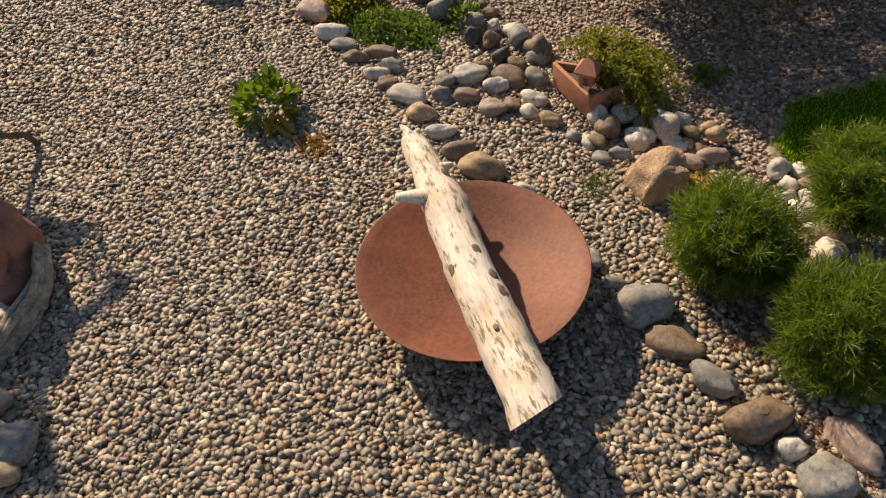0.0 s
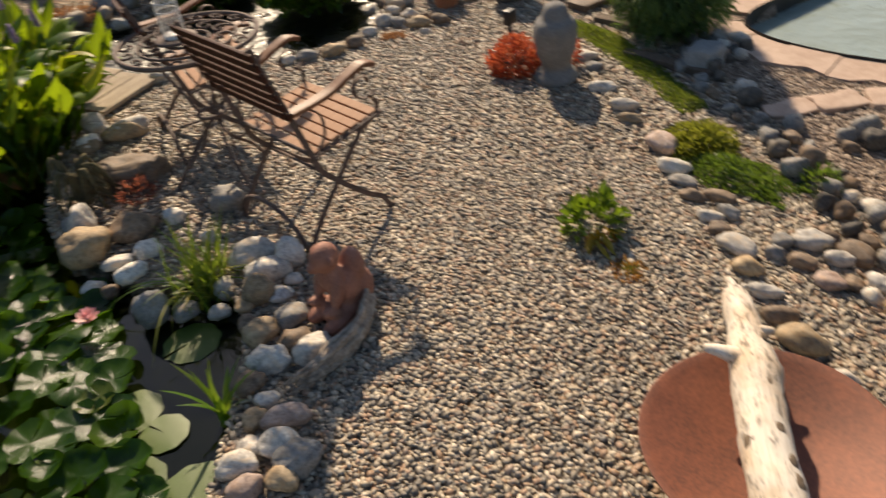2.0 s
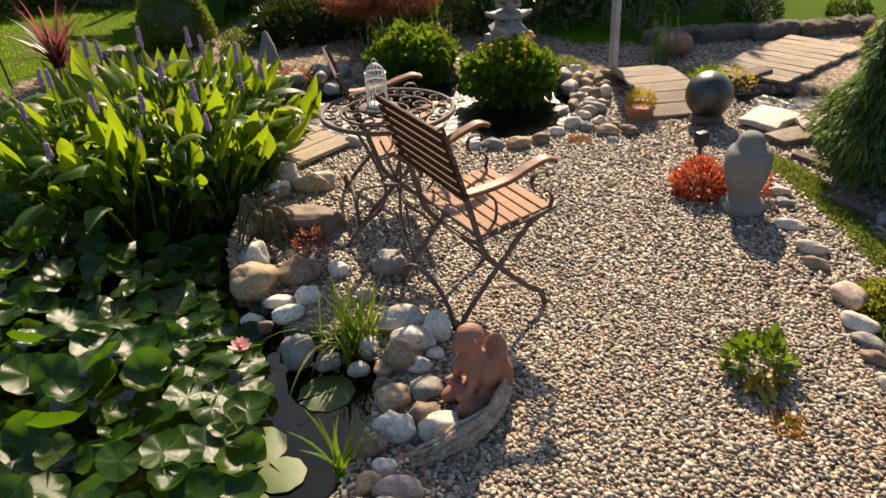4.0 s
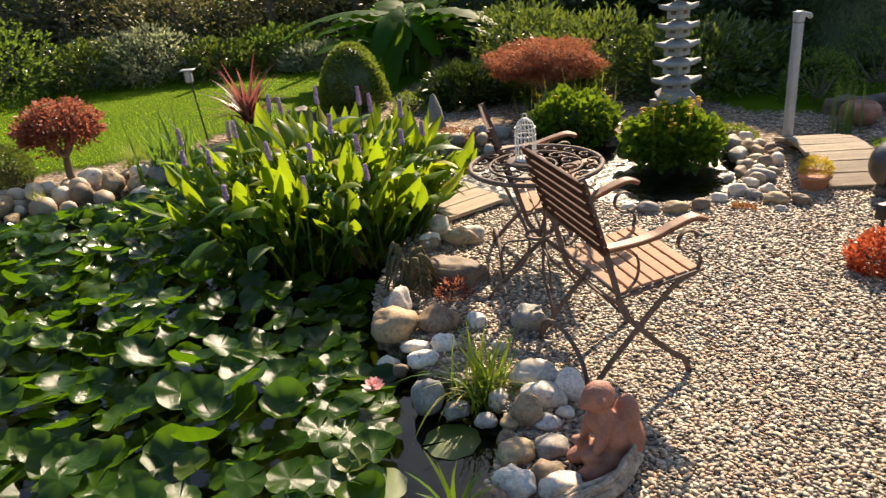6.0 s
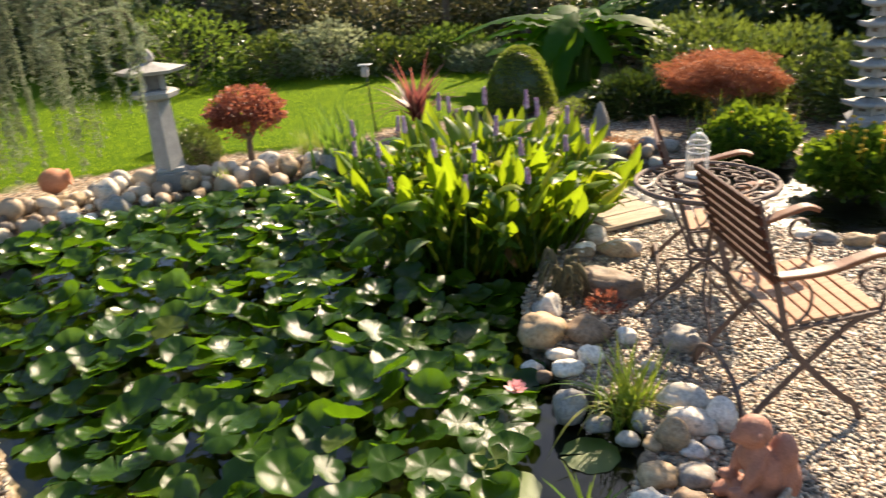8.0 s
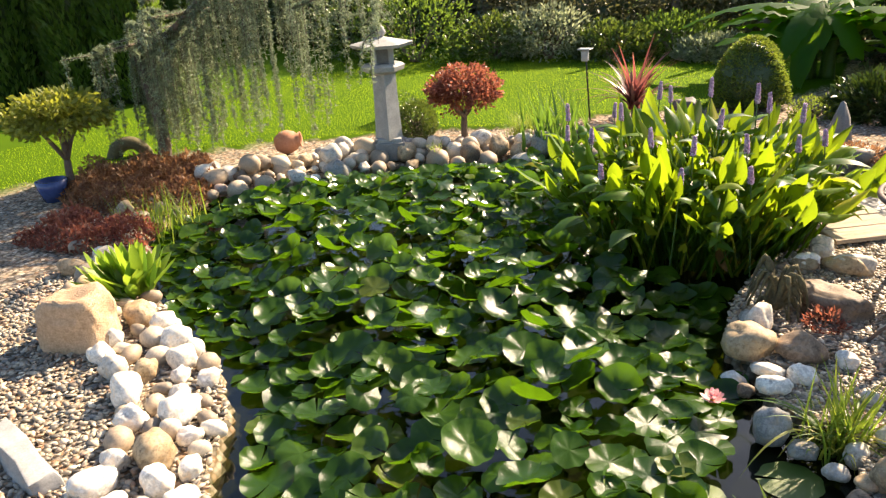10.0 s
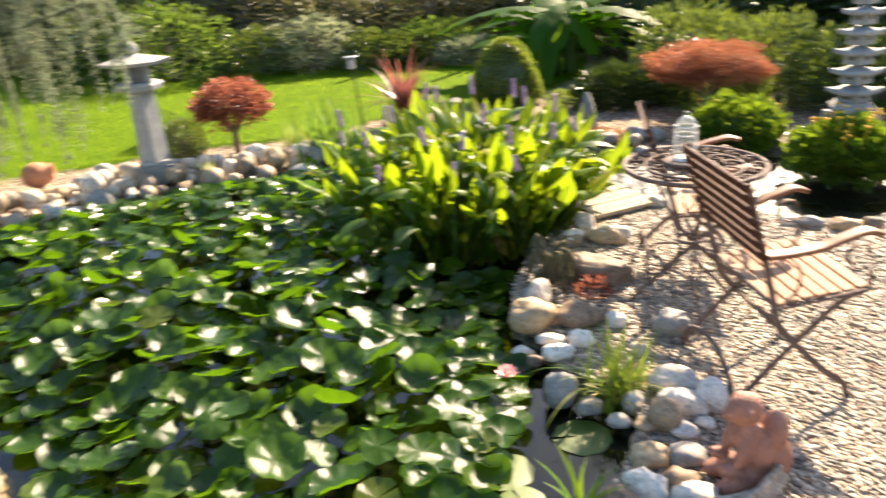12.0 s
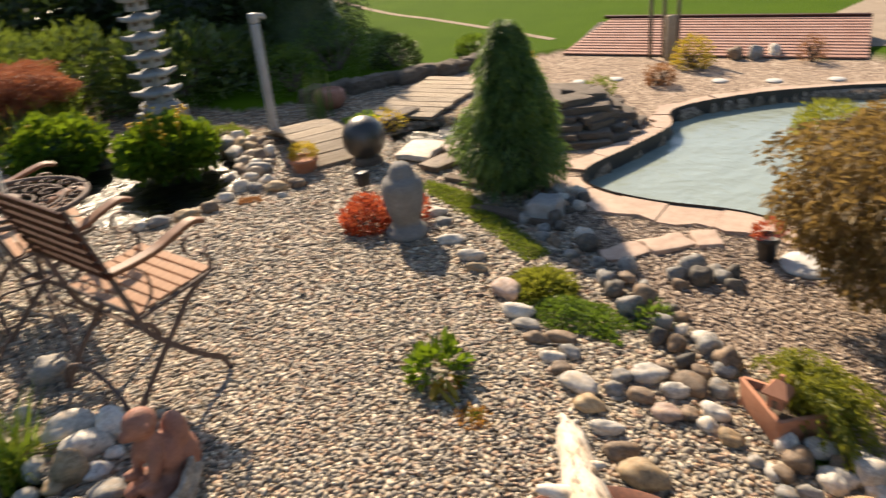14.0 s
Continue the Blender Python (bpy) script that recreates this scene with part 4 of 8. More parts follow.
def log():
    e = empty("driftwood_log", (0, 0, 0), "bleached knotty driftwood log lying across the fire bowl", "log")
    axis = spline([(1.296, 1.172, 0.238), (1.21, 1.045, 0.234), (1.125, 0.924, 0.23), (1.03, 0.806, 0.226), (0.934, 0.676, 0.222), (0.851, 0.554, 0.22), (0.783, 0.46, 0.219), (0.728, 0.384, 0.218)], 40)
    rad = np.interp(np.linspace(0, 1, 40), [0, 0.05, 0.15, 0.3, 0.42, 0.6, 1], [0.034, 0.043, 0.048, 0.066, 0.06, 0.062, 0.067])
    sides = 22
    v, f = tube(axis, rad, sides, close=False)
    v = np.array(v)
    for i, p in enumerate(v):
        c = axis[i // sides]
        q = Vector(p)
        k = 1 + 0.13 * noise.noise(q * 9) + 0.09 * noise.noise(Vector((q.x * 30, q.y * 30, q.z * 30)))
        v[i] = c + (p - c) * k
    for row in range(34, 40):
        c, k = axis[row], (row - 33) / 6
        t = (axis[39] - axis[37]) / np.linalg.norm(axis[39] - axis[37])
        for i in range(row * sides, (row + 1) * sides):
            v[i] += t * ((v[i][2] - c[2]) * 0.45 + ((v[i][1] - c[1]) * 0.77 - (v[i][0] - c[0]) * 0.64) * 0.3) * k
    obj("trunk", v, f, M_LOG, e)
    for name, row, mt in (("sawn_face", 39, M_LOG_CUT), ("broken_tip", 0, M_LOG_DARK)):
        ring = [tuple(p) for p in v[row * sides:(row + 1) * sides]]
        obj(name, ring + [tuple(axis[row])], [(k, (k + 1) % sides, sides) for k in range(sides)], mt, e, "sawn yellowish end grain" if row else "dark broken tip", smooth=False)
    for a, b, r in (((1.13, 0.93, 0.245), (1.052, 1.036, 0.27), 0.036), ((1.2, 1.02, 0.25), (1.252, 0.985, 0.262), 0.022), ((1.28, 1.16, 0.24), (1.318, 1.228, 0.25), 0.022), ((1.29, 1.16, 0.25), (1.325, 1.165, 0.262), 0.016)):
        a, b = np.array(a), np.array(b)
        tv, tf = tube(spline([a, (a + b) / 2 + np.array([0.006, 0, 0.004]), b], 8), r * np.array([1, 0.95, 0.85, 0.72, 0.6, 0.5, 0.42, 0.28]), 9)
        obj("branch_stub", tv, tf, M_LOG, e)
    rng = np.random.default_rng(5)
    for u, ang, r in ((0.52, 0.75, 0.019), (0.5, 2.0, 0.013), (0.58, 2.25, 0.014), (0.62, 2.3, 0.018), (0.62, 1.85, 0.01), (0.3, 1.4, 0.01), (0.36, 1.9, 0.009), (0.72, 1.3, 0.007), (0.22, 2.2, 0.014)):
        i = int(u * 39)
        t = axis[min(i + 1, 39)] - axis[i]
        t /= np.linalg.norm(t)
        a = np.cross(t, [0, 0, 1.0])
        a /= np.linalg.norm(a)
        b = np.cross(a, t)
        n = math.cos(ang) * a + math.sin(ang) * b
        c = axis[i] + n * rad[i] * 1.0
        sv, sf = lump(rng.uniform(0, 9), ICO2, 0.3)
        m = np.stack([t * r * 1.4, np.cross(n, t) * r, n * r * 0.3], 0)
        obj("knot", sv @ m + c, sf, M_LOG_DARK, e, "dark knot")
    turn = pose(1.0, 0.78, 0.24, 0, 0, 56)
    for c in e.children:
        c.data.transform(turn.inverted())
    e.matrix_world = turn


fire_bowl()
log()


# ---- seated terracotta figure and driftwood by the pond ----
def seated_figure():
    bm = bmesh.new()

    def ball(c, r, s=(1, 1, 1), rot=(0, 0, 0)):
        m = pose(*c, *rot) @ Matrix.Diagonal((r * s[0], r * s[1], r * s[2], 1))
        bmesh.ops.create_icosphere(bm, subdivisions=3, radius=1, matrix=m)

    ball((0, 0, 0.05), 0.075, (1.15, 0.95, 0.75))
    ball((0.015, 0.0, 0.13), 0.062, (0.9, 1, 1.35))
    ball((-0.025, 0.0, 0.2), 0.05, (0.9, 1.0, 1.1))
    ball((-0.03, 0.0, 0.285), 0.054, (1.0, 0.85, 1.0))
    ball((-0.075, 0.0, 0.268), 0.026, (1, 0.8, 0.8))
    ball((0.07, 0.012, 0.185), 0.058, (0.72, 0.95, 1.25), (0, 8, 0))
    ball((0.075, 0.01, 0.1), 0.065, (0.85, 1, 1.3))
    for s in (-1, 1):
        ball((-0.04, 0.05 * s, 0.16), 0.026, (0.9, 0.9, 2.3), (0, 20, 0))
        ball((-0.065, 0.045 * s, 0.09), 0.024, (2.0, 0.9, 0.9), (0, 25, 0))
        ball((-0.06, 0.05 * s, 0.04), 0.034, (1.9, 1, 0.9), (0, -10, 0))
        ball((-0.035, 0.05 * s, 0.29), 0.016, (0.6, 0.8, 1.3))
    me = bpy.data.meshes.new("garden_figure")
    bm.to_mesh(me)
    bm.free()
    me.materials.append(M_STATUE)
    ob = new("garden_figure", me)
    md = ob.modifiers.new("blend", "REMESH")
    md.mode, md.voxel_size, md.use_smooth_shade = "VOXEL", 0.007, True
    sm = ob.modifiers.new("soften", "SMOOTH")
    sm.factor, sm.iterations = 0.5, 4
    ob.matrix_world = pose(0.35, 2.0, 0.0, 0, 0, 14)
    tagged(ob, "red-brown terracotta seated garden figure beside the pond stones", "figurine")


seated_figure()


def driftwood():
    e = empty("driftwood", (0, 0, 0), "curved grey weathered driftwood branch on gravel", "driftwood")
    rng = np.random.default_rng(45)
    for n in range(20):
        off, z, r = rng.uniform(-0.036, 0.036), rng.uniform(0.012, 0.085), rng.uniform(0.007, 0.017)
        if n < 3:
            off, z, r = (-0.018, 0.004, 0.022)[n], 0.04, 0.026
        line = spline([(0.44 - off * 0.3, 2.06 + off, z + 0.02), (0.425 + off * 0.5, 1.96 + off * 0.8, z + 0.02), (0.35 + off * 0.4, 1.865 + off * 0.7, z), (0.22, 1.8 + off * 0.5, z * 0.9), (0.07 + rng.uniform(-0.02, 0.06), 1.75 + off * 0.3, z * 0.8)], 30)
        line += np.array([[0.014 * noise.noise(Vector((i * 0.25, n * 3.1, k))) for k in range(3)] for i in range(30)])
        v, f = tube(line, r * np.interp(np.linspace(0, 1, 30), [0, 0.15, 0.7, 1], [0.5, 1, 0.9, 0.25]), 8)
        v = np.array(v)
        v += np.array([[0.003 * noise.noise(Vector(p) * 80)] * 3 for p in v])
        obj("branch", v, f, M_DRIFT, e)


driftwood()


# ---- chairs, table, cage ----
def ribbon(path, w, t, flat=(0, 1, 0)):
    """A bar with a rectangular section swept along a line; flat: the way its width w points."""
    path = np.asarray(path, float)
    tang = np.gradient(path, axis=0)
    verts, faces = [], []
    side = np.array(flat, float)
    for p, tg in zip(path, tang):
        tg = tg / np.linalg.norm(tg)
        n = np.cross(tg, side)
        n /= np.linalg.norm(n)
        for a, b in ((-1, -0.7), (-0.8, -1), (0.8, -1), (1, -0.7), (1, 0.7), (0.8, 1), (-0.8, 1), (-1, 0.7)):
            verts.append(p + side * w / 2 * a + n * t / 2 * b)
    n = len(path)
    for i in range(n - 1):
        for k in range(8):
            faces.append((i * 8 + k, i * 8 + (k + 1) % 8, (i + 1) * 8 + (k + 1) % 8, (i + 1) * 8 + k))
    faces += [tuple(range(8))[::-1], tuple((n - 1) * 8 + k for k in range(8))]
    return verts, faces


def garden_chair():
    """x: from the back of the seat to its front; y: across."""
    e = empty("garden_chair", (0, 0, 0), "folding garden chair of brown wooden slats on a rusty iron frame", "chair", "garden chairs")
    wide = 0.42
    bm = box_bm(0.038, wide - 0.01, 0.014, bevel=0.003)
    first = None
    for n in range(7):
        x = 0.02 + n * 0.047
        m = pose(x, wide / 2, 0.437 + 0.15 * x + 0.004 * math.sin(n * 0.9), 0, -8.5, 0)
        if first is None:
            first = part("seat_slat", bm, M_SLAT, e, smooth=False)
            first.matrix_basis = m
        else:
            c = new("seat_slat", first.data)
            c.parent, c.matrix_basis = e, m
    first = None
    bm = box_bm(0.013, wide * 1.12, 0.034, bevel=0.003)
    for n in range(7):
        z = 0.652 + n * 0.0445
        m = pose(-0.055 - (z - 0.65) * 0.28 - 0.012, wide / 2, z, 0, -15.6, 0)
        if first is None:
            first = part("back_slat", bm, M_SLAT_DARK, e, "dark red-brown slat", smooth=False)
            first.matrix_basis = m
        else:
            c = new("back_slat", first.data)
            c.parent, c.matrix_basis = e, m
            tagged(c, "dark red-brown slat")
    for y in (0.0, wide):
        obj("back_leg", *ribbon(spline([(-0.136, y, 0.945), (-0.055, y, 0.65), (-0.005, y, 0.45), (0.02, y, 0.36), (0.085, y, 0.27), (0.2, y, 0.14), (0.27, y, 0.08), (0.3, y, 0.0)], 30), 0.007, 0.022), M_IRON, e, smooth=False)
        obj("front_leg", *ribbon(spline([(0.31, y + 0.004, 0.47), (0.22, y + 0.004, 0.425), (0.085, y + 0.006, 0.27), (-0.03, y + 0.006, 0.13), (-0.09, y, 0.05), (-0.125, y, 0.0)], 26), 0.007, 0.022), M_IRON, e, smooth=False)
        obj("seat_rail", *ribbon([(-0.005, y, 0.428), (0.16, y, 0.45), (0.335, y, 0.478)], 0.016, 0.012), M_IRON, e, smooth=False)
        obj("armrest", *ribbon(spline([(-0.05, y, 0.648), (0.04, y, 0.65), (0.13, y, 0.662), (0.21, y, 0.69), (0.28, y, 0.709), (0.325, y, 0.694)], 22), 0.046, 0.02), M_ARM, e, "curved brown wooden armrest", smooth=False)
        a = np.linspace(-0.15, 1.35, 26) * math.pi
        r = np.linspace(0.066, 0.022, 26)
        curl = [(0.275 + q * math.cos(w - 1.2 + math.pi), y, 0.622 + q * math.sin(w - 1.2 + math.pi)) for w, q in zip(np.linspace(3.6, -1.9, 26), r)]
        obj("scroll", *ribbon(curl, 0.018, 0.006), M_IRON, e, smooth=False)
        obj("arm_post", *ribbon(spline([(0.31, y, 0.472), (0.32, y, 0.53), (0.285, y, 0.572)], 8), 0.018, 0.006), M_IRON, e, smooth=False)
        obj("arm_brace", *ribbon(spline([(0.02, y, 0.645), (0.07, y, 0.585), (0.07, y, 0.5), (0.03, y, 0.45)], 12), 0.012, 0.006), M_IRON, e, smooth=False)
    hoop = [(-0.115, wide / 2 - (wide / 2 - 0.01) * math.cos(w), 0.03 + 0.16 * math.sin(w)) for w in np.linspace(0, math.pi, 24)]
    obj("rear_hoop", *tube(hoop, 0.009, 8), M_IRON, e)
    obj("cross_bar", *tube([(0.085, 0, 0.27), (0.085, wide, 0.27)], 0.006, 8), M_IRON, e)
    obj("back_rail", *tube([(0.0, 0, 0.44), (0.0, wide, 0.44)], 0.008, 8), M_IRON, e)
    return e


chair = garden_chair()
chair.matrix_world = pose(0.465, 2.435, 0.0, 0, 0, 18) @ Matrix.Diagonal((1.03, 1.12, 0.92, 1))
copy_thing(chair, pose(0.2, 3.42, 0.0, 0, 0, 3) @ Matrix.Diagonal((1.03, 1.12, 0.92, 1)))


def garden_table():
    e = empty("garden_table", (0.24, 3.16, 0), "round rusty wrought-iron garden table with filigree top", "table")
    z = 0.69
    ring = [(0.285 * math.cos(w), 0.285 * math.sin(w), z) for w in np.linspace(0, 2 * math.pi, 49)]
    obj("rim", *tube(ring, 0.011, 8), M_IRON, e)
    for r in (0.2, 0.09):
        ring = [(r * math.cos(w), r * math.sin(w), z) for w in np.linspace(0, 2 * math.pi, 41)]
        obj("inner_ring", *tube(ring, 0.006, 6), M_IRON, e)
    first = None
    for n in range(16):
        curl = [((0.245 + 0.034 * (1 - q) * math.cos(7 * q)), 0.046 * (1 - q) * math.sin(7 * q), z) for q in np.linspace(0, 0.85, 20)]
        if first is None:
            first = obj("filigree_scroll", *tube(curl, 0.005, 5), M_IRON, e)
        c = first if n == 0 else new("filigree_scroll", first.data)
        c.parent, c.matrix_basis = e, pose(0, 0, 0, 0, 0, n * 22.5)
    first = None
    for n in range(10):
        curl = [((0.145 + 0.045 * (1 - q) * math.cos(7 * q)), 0.05 * (1 - q) * math.sin(7 * q), z) for q in np.linspace(0, 0.85, 20)]
        if first is None:
            first = obj("filigree_scroll", *tube(curl, 0.005, 5), M_IRON, e)
        c = first if n == 0 else new("filigree_scroll", first.data)
        c.parent, c.matrix_basis = e, pose(0, 0, 0, 0, 0, n * 36 + 9)
    for n in range(3):
        leg = spline([(0.2, 0, z - 0.01), (0.13, 0, 0.55), (0.04, 0.02, 0.36), (0.07, 0, 0.22), (0.19, 0, 0.1), (0.26, 0, 0.0)], 26)
        c = obj("leg", *tube(leg, 0.0075, 7), M_IRON, e)
        c.matrix_basis = pose(0, 0, 0, 0, 0, n * 120 + 40)
        loop = spline([(0.05, 0, 0.33), (0.16, 0.0, 0.3), (0.18, 0, 0.17), (0.09, 0, 0.18)], 16)
        c = obj("leg_scroll", *tube(loop, 0.005, 6), M_IRON, e)
        c.matrix_basis = pose(0, 0, 0, 0, 0, n * 120 + 40)
    ring = [(0.055 * math.cos(w), 0.055 * math.sin(w), 0.36) for w in np.linspace(0, 2 * math.pi, 25)]
    obj("collar", *tube(ring, 0.008, 6), M_IRON, e)


garden_table()


def bird_cage():
    e = empty("bird_cage", (0.2, 3.16, 0.702), "small white wire bird cage lantern on the iron table", "bird cage")
    v, f = turned([(0.001, 0.0), (0.085, 0.0), (0.088, 0.006), (0.08, 0.012), (0.001, 0.012)], 32)
    obj("tray", v, f, M_IRON, e, "rusty round tray")
    r0 = 0.044
    for zz in (0.016, 0.12, 0.155):
        ring = [(r0 * math.cos(w), r0 * math.sin(w), zz) for w in np.linspace(0, 2 * math.pi, 33)]
        obj("hoop", *tube(ring, 0.003, 6), M_WHITE_WIRE, e)
    for n in range(16):
        w = n * math.pi / 8
        line = [(r0, 0, 0.014), (r0, 0, 0.12), (r0 * 0.95, 0, 0.15), (r0 * 0.7, 0, 0.178), (r0 * 0.3, 0, 0.193), (0.002, 0, 0.196)]
        c = obj("wire", *tube(spline(line, 14), 0.0019, 5), M_WHITE_WIRE, e)
        c.matrix_basis = pose(0, 0, 0, 0, 0, math.degrees(w))
    obj("base_plate", *turned([(0.001, 0.013), (r0, 0.013), (r0, 0.022), (0.001, 0.022)], 24), M_WHITE_WIRE, e)
    ring = [(0.01 * math.cos(w), 0, 0.205 + 0.01 * math.sin(w)) for w in np.linspace(0, 2 * math.pi, 17)]
    obj("ring_handle", *tube(ring, 0.002, 5), M_WHITE_WIRE, e)


bird_cage()

# ---- pond plants ----
def pad_mesh(name, r, seed, curl, material):
    rng = np.random.default_rng(seed)
    seg, rings = 36, (0.0, 0.3, 0.6, 0.85, 1.0)
    notch = 0.07
    verts, faces = [], []
    ph = rng.uniform(0, 6, 3)
    for q in rings:
        for k in range(seg + 1):
            w = notch + (2 * math.pi - 2 * notch) * k / seg
            wav = 0.12 * math.sin(2 * w + ph[0]) + 0.07 * math.sin(3 * w + ph[1]) + 0.04 * math.sin(7 * w + ph[2]) + 0.014 * math.sin(17 * w + ph[0])
            rr = r * q * (1 + 0.03 * math.sin(9 * w + ph[2]))
            if q > 0 and k in (0, seg):
                rr *= 1.05
            verts.append((rr * math.cos(w), rr * math.sin(w), r * (curl * q ** 3 + wav * q ** 2 * (0.1 if material == M_PAD_FLOAT else 1))))
    for i in range(len(rings) - 1):
        for k in range(seg):
            a = i * (seg + 1) + k
            faces.append((a, a + 1, a + seg + 2, a + seg + 1))
    me = bpy.data.meshes.new(name)
    me.from_pydata(verts, [], faces)
    me.polygons.foreach_set("use_smooth", [True] * len(faces))
    me.materials.append(material)
    me.validate()
    return me


CLUMP_C, CLUMP_R = np.array([-0.99, 4.42]), np.array([0.86, 0.9])


def water_lilies():
    e = empty("water_lily", (-1.4, 3.0, WATER_Z), "dense water lily with glossy round green leaves covering the pond", "water lily")
    rng = np.random.default_rng(11)
    kinds = [pad_mesh("leaf", 1.0, s, c, M_PAD) for s, c in ((1, 0.16), (2, 0.3), (3, 0.08), (4, 0.44), (5, 0.24), (6, -0.16))]
    floats = [pad_mesh("leaf", 1.0, s, -0.03, M_PAD_FLOAT) for s in (8, 9)]
    lim = np.array(POND)
    xs, ys = rng.uniform(lim[:, 0].min(), 0.0, 26000), rng.uniform(lim[:, 1].min(), 5.7, 26000)
    ds = to_edge(POND, xs, ys)
    fine = inside(POND, xs, ys) & (ds > 0.08) & ((((np.stack([xs, ys], -1) - CLUMP_C) / CLUMP_R) ** 2).sum(-1) > 0.9)
    fine &= ~((xs > -0.9) & (ys > 4.2)) & ~((xs > -0.42) & (ys < 2.75)) & ~((xs < -1.7) & (ys < 2.3) & (ds < 0.13))
    spots, kept = [], np.zeros((0, 3))
    for x, y, d in zip(xs[fine], ys[fine], ds[fine]):
        r = rng.uniform(0.058, 0.1)
        near = (kept[:, 0] - x) ** 2 + (kept[:, 1] - y) ** 2 < (0.58 * (r + kept[:, 2])) ** 2 * (0.8 if y > 3.8 else 1)
        if near.any():
            continue
        spots.append((x, y, r, d))
        kept = np.vstack([kept, (x, y, r)])
        if len(spots) > 2200:
            break
    spots.sort(key=lambda p: p[0] ** 2 + p[1] ** 2)
    rest = []
    for n, (x, y, r, d) in enumerate(spots):
        crowd = min(1, max(0, (d - 0.15) / 0.5))
        if x > -0.75 and y < 2.75:
            crowd *= 0.35
        swell = 0.5 + 0.5 * noise.noise(Vector((x * 2.6, y * 2.6, 4.0)))
        z = 0.012 + crowd * (0.02 + 0.16 * swell + rng.uniform(0, 0.13))
        tilt = 3 + crowd * rng.uniform(2, 34)
        m = pose(x + 1.4, y - 3.0, z, 0, 0, rng.uniform(0, 360)) @ pose(0, 0, 0, tilt, 0, rng.uniform(0, 360)) @ Matrix.Scale(r, 4)
        if n < 300:
            c = new("leaf", kinds[int(rng.integers(6))])
            c.parent, c.matrix_basis = e, m
        else:
            me = kinds[int(rng.integers(6))]
            rest.append(([tuple(m @ v.co) for v in me.vertices], [tuple(p.vertices) for p in me.polygons]))
    if rest:
        tagged(obj("far_leaves", *join(*rest), M_PAD, e), "many round leaves on the far side", kind="stuff")
    for x, y, r in ((-0.17, 2.28, 0.105), (-0.42, 2.05, 0.1), (-0.3, 1.62, 0.11), (-0.46, 1.75, 0.1), (-0.62, 1.55, 0.11), (-0.78, 1.7, 0.1), (-0.55, 1.3, 0.1), (-0.42, 1.42, 0.09), (-0.66, 1.95, 0.1), (-0.34, 1.9, 0.08)):
        c = new("leaf", floats[int(rng.integers(2))])
        c.parent, c.matrix_basis = e, pose(x + 1.4, y - 3.0, 0.006 + rng.uniform(0, 0.004), 0, 0, rng.uniform(0, 360)) @ Matrix.Scale(r, 4)
        tagged(c, "pale flat floating leaf")


water_lilies()


def petal_mesh():
    verts, faces = [], []
    for i, (u, w) in enumerate(((0, 0.18), (0.3, 0.4), (0.65, 0.46), (0.88, 0.28), (1, 0.03))):
        for s in (-1, 0, 1):
            verts.append((u, s * w * 0.5, 0.25 * u * u + 0.12 * abs(s) * w))
    for i in range(4):
        for s in (0, 1):
            a = i * 3 + s
            faces.append((a, a + 1, a + 4, a + 3))
    return verts, faces


def lily_flower(x, y, z, r):
    e = empty("lily_flower", (x, y, z), "open pink water lily flower between the pads", "flower")
    v, f = petal_mesh()
    first = obj("petal", v, f, M_PETAL, e)
    n = 0
    for ring, count, tilt, size in ((0, 8, -12, 1.0), (1, 8, -38, 0.92), (2, 6, -62, 0.78)):
        for k in range(count):
            c = first if n == 0 else new("petal", first.data)
            n += 1
            c.parent, c.matrix_basis = e, pose(0, 0, 0, 0, 0, k * 360 / count + ring * 20) @ pose(0, 0, 0.004 * ring, 0, tilt, 0) @ Matrix.Scale(r * size, 4)
    sv, sf = lump(3, ICO2, 0.2)
    obj("stamens", sv * r * 0.2 + np.array([0, 0, r * 0.25]), sf, M_YELLOW, e, "yellow stamens")


lily_flower(-0.48, 2.52, 0.01, 0.052)


def pickerel_leaf(seed):
    """A stalk with an upright heart-lance blade, its foot at the origin, of height 1."""
    rng = np.random.default_rng(seed)
    lean = rng.uniform(0.05, 0.16)
    stalk = spline([(0, 0, 0), (lean * 0.3, 0, 0.38), (lean, 0, 0.74)], 7)
    sv, sf = tube(stalk, np.linspace(0.014, 0.009, 7), 5, close=False)
    rows = ((0.0, 0.03), (0.07, 0.058), (0.22, 0.07), (0.45, 0.061), (0.7, 0.041), (0.9, 0.016), (1.0, 0.002))
    ln, bend = rng.uniform(0.22, 0.34), rng.uniform(-0.3, 1.1)
    tip0 = rng.uniform(-0.25, 1.05)
    bv, bf = [], []
    for u, w in rows:
        a = 0.15 + tip0 + bend * u
        x = lean + ln * u * math.sin(a)
        z = 0.74 + ln * u * math.cos(a)
        for s in (-1, -0.5, 0, 0.5, 1):
            cup = 0.35 * abs(s) * w
            bv.append((x + cup * math.cos(a), s * w, z - cup * math.sin(a) - (0.05 if (u == 0 and abs(s) == 1) else 0)))
    for i in range(len(rows) - 1):
        for k in range(4):
            a = i * 5 + k
            bf.append((a, a + 1, a + 6, a + 5))
    v, f = join((sv, sf), (bv, bf))
    me = bpy.data.meshes.new("leaf")
    me.from_pydata(v, [], f)
    me.polygons.foreach_set("use_smooth", [True] * len(f))
    return me


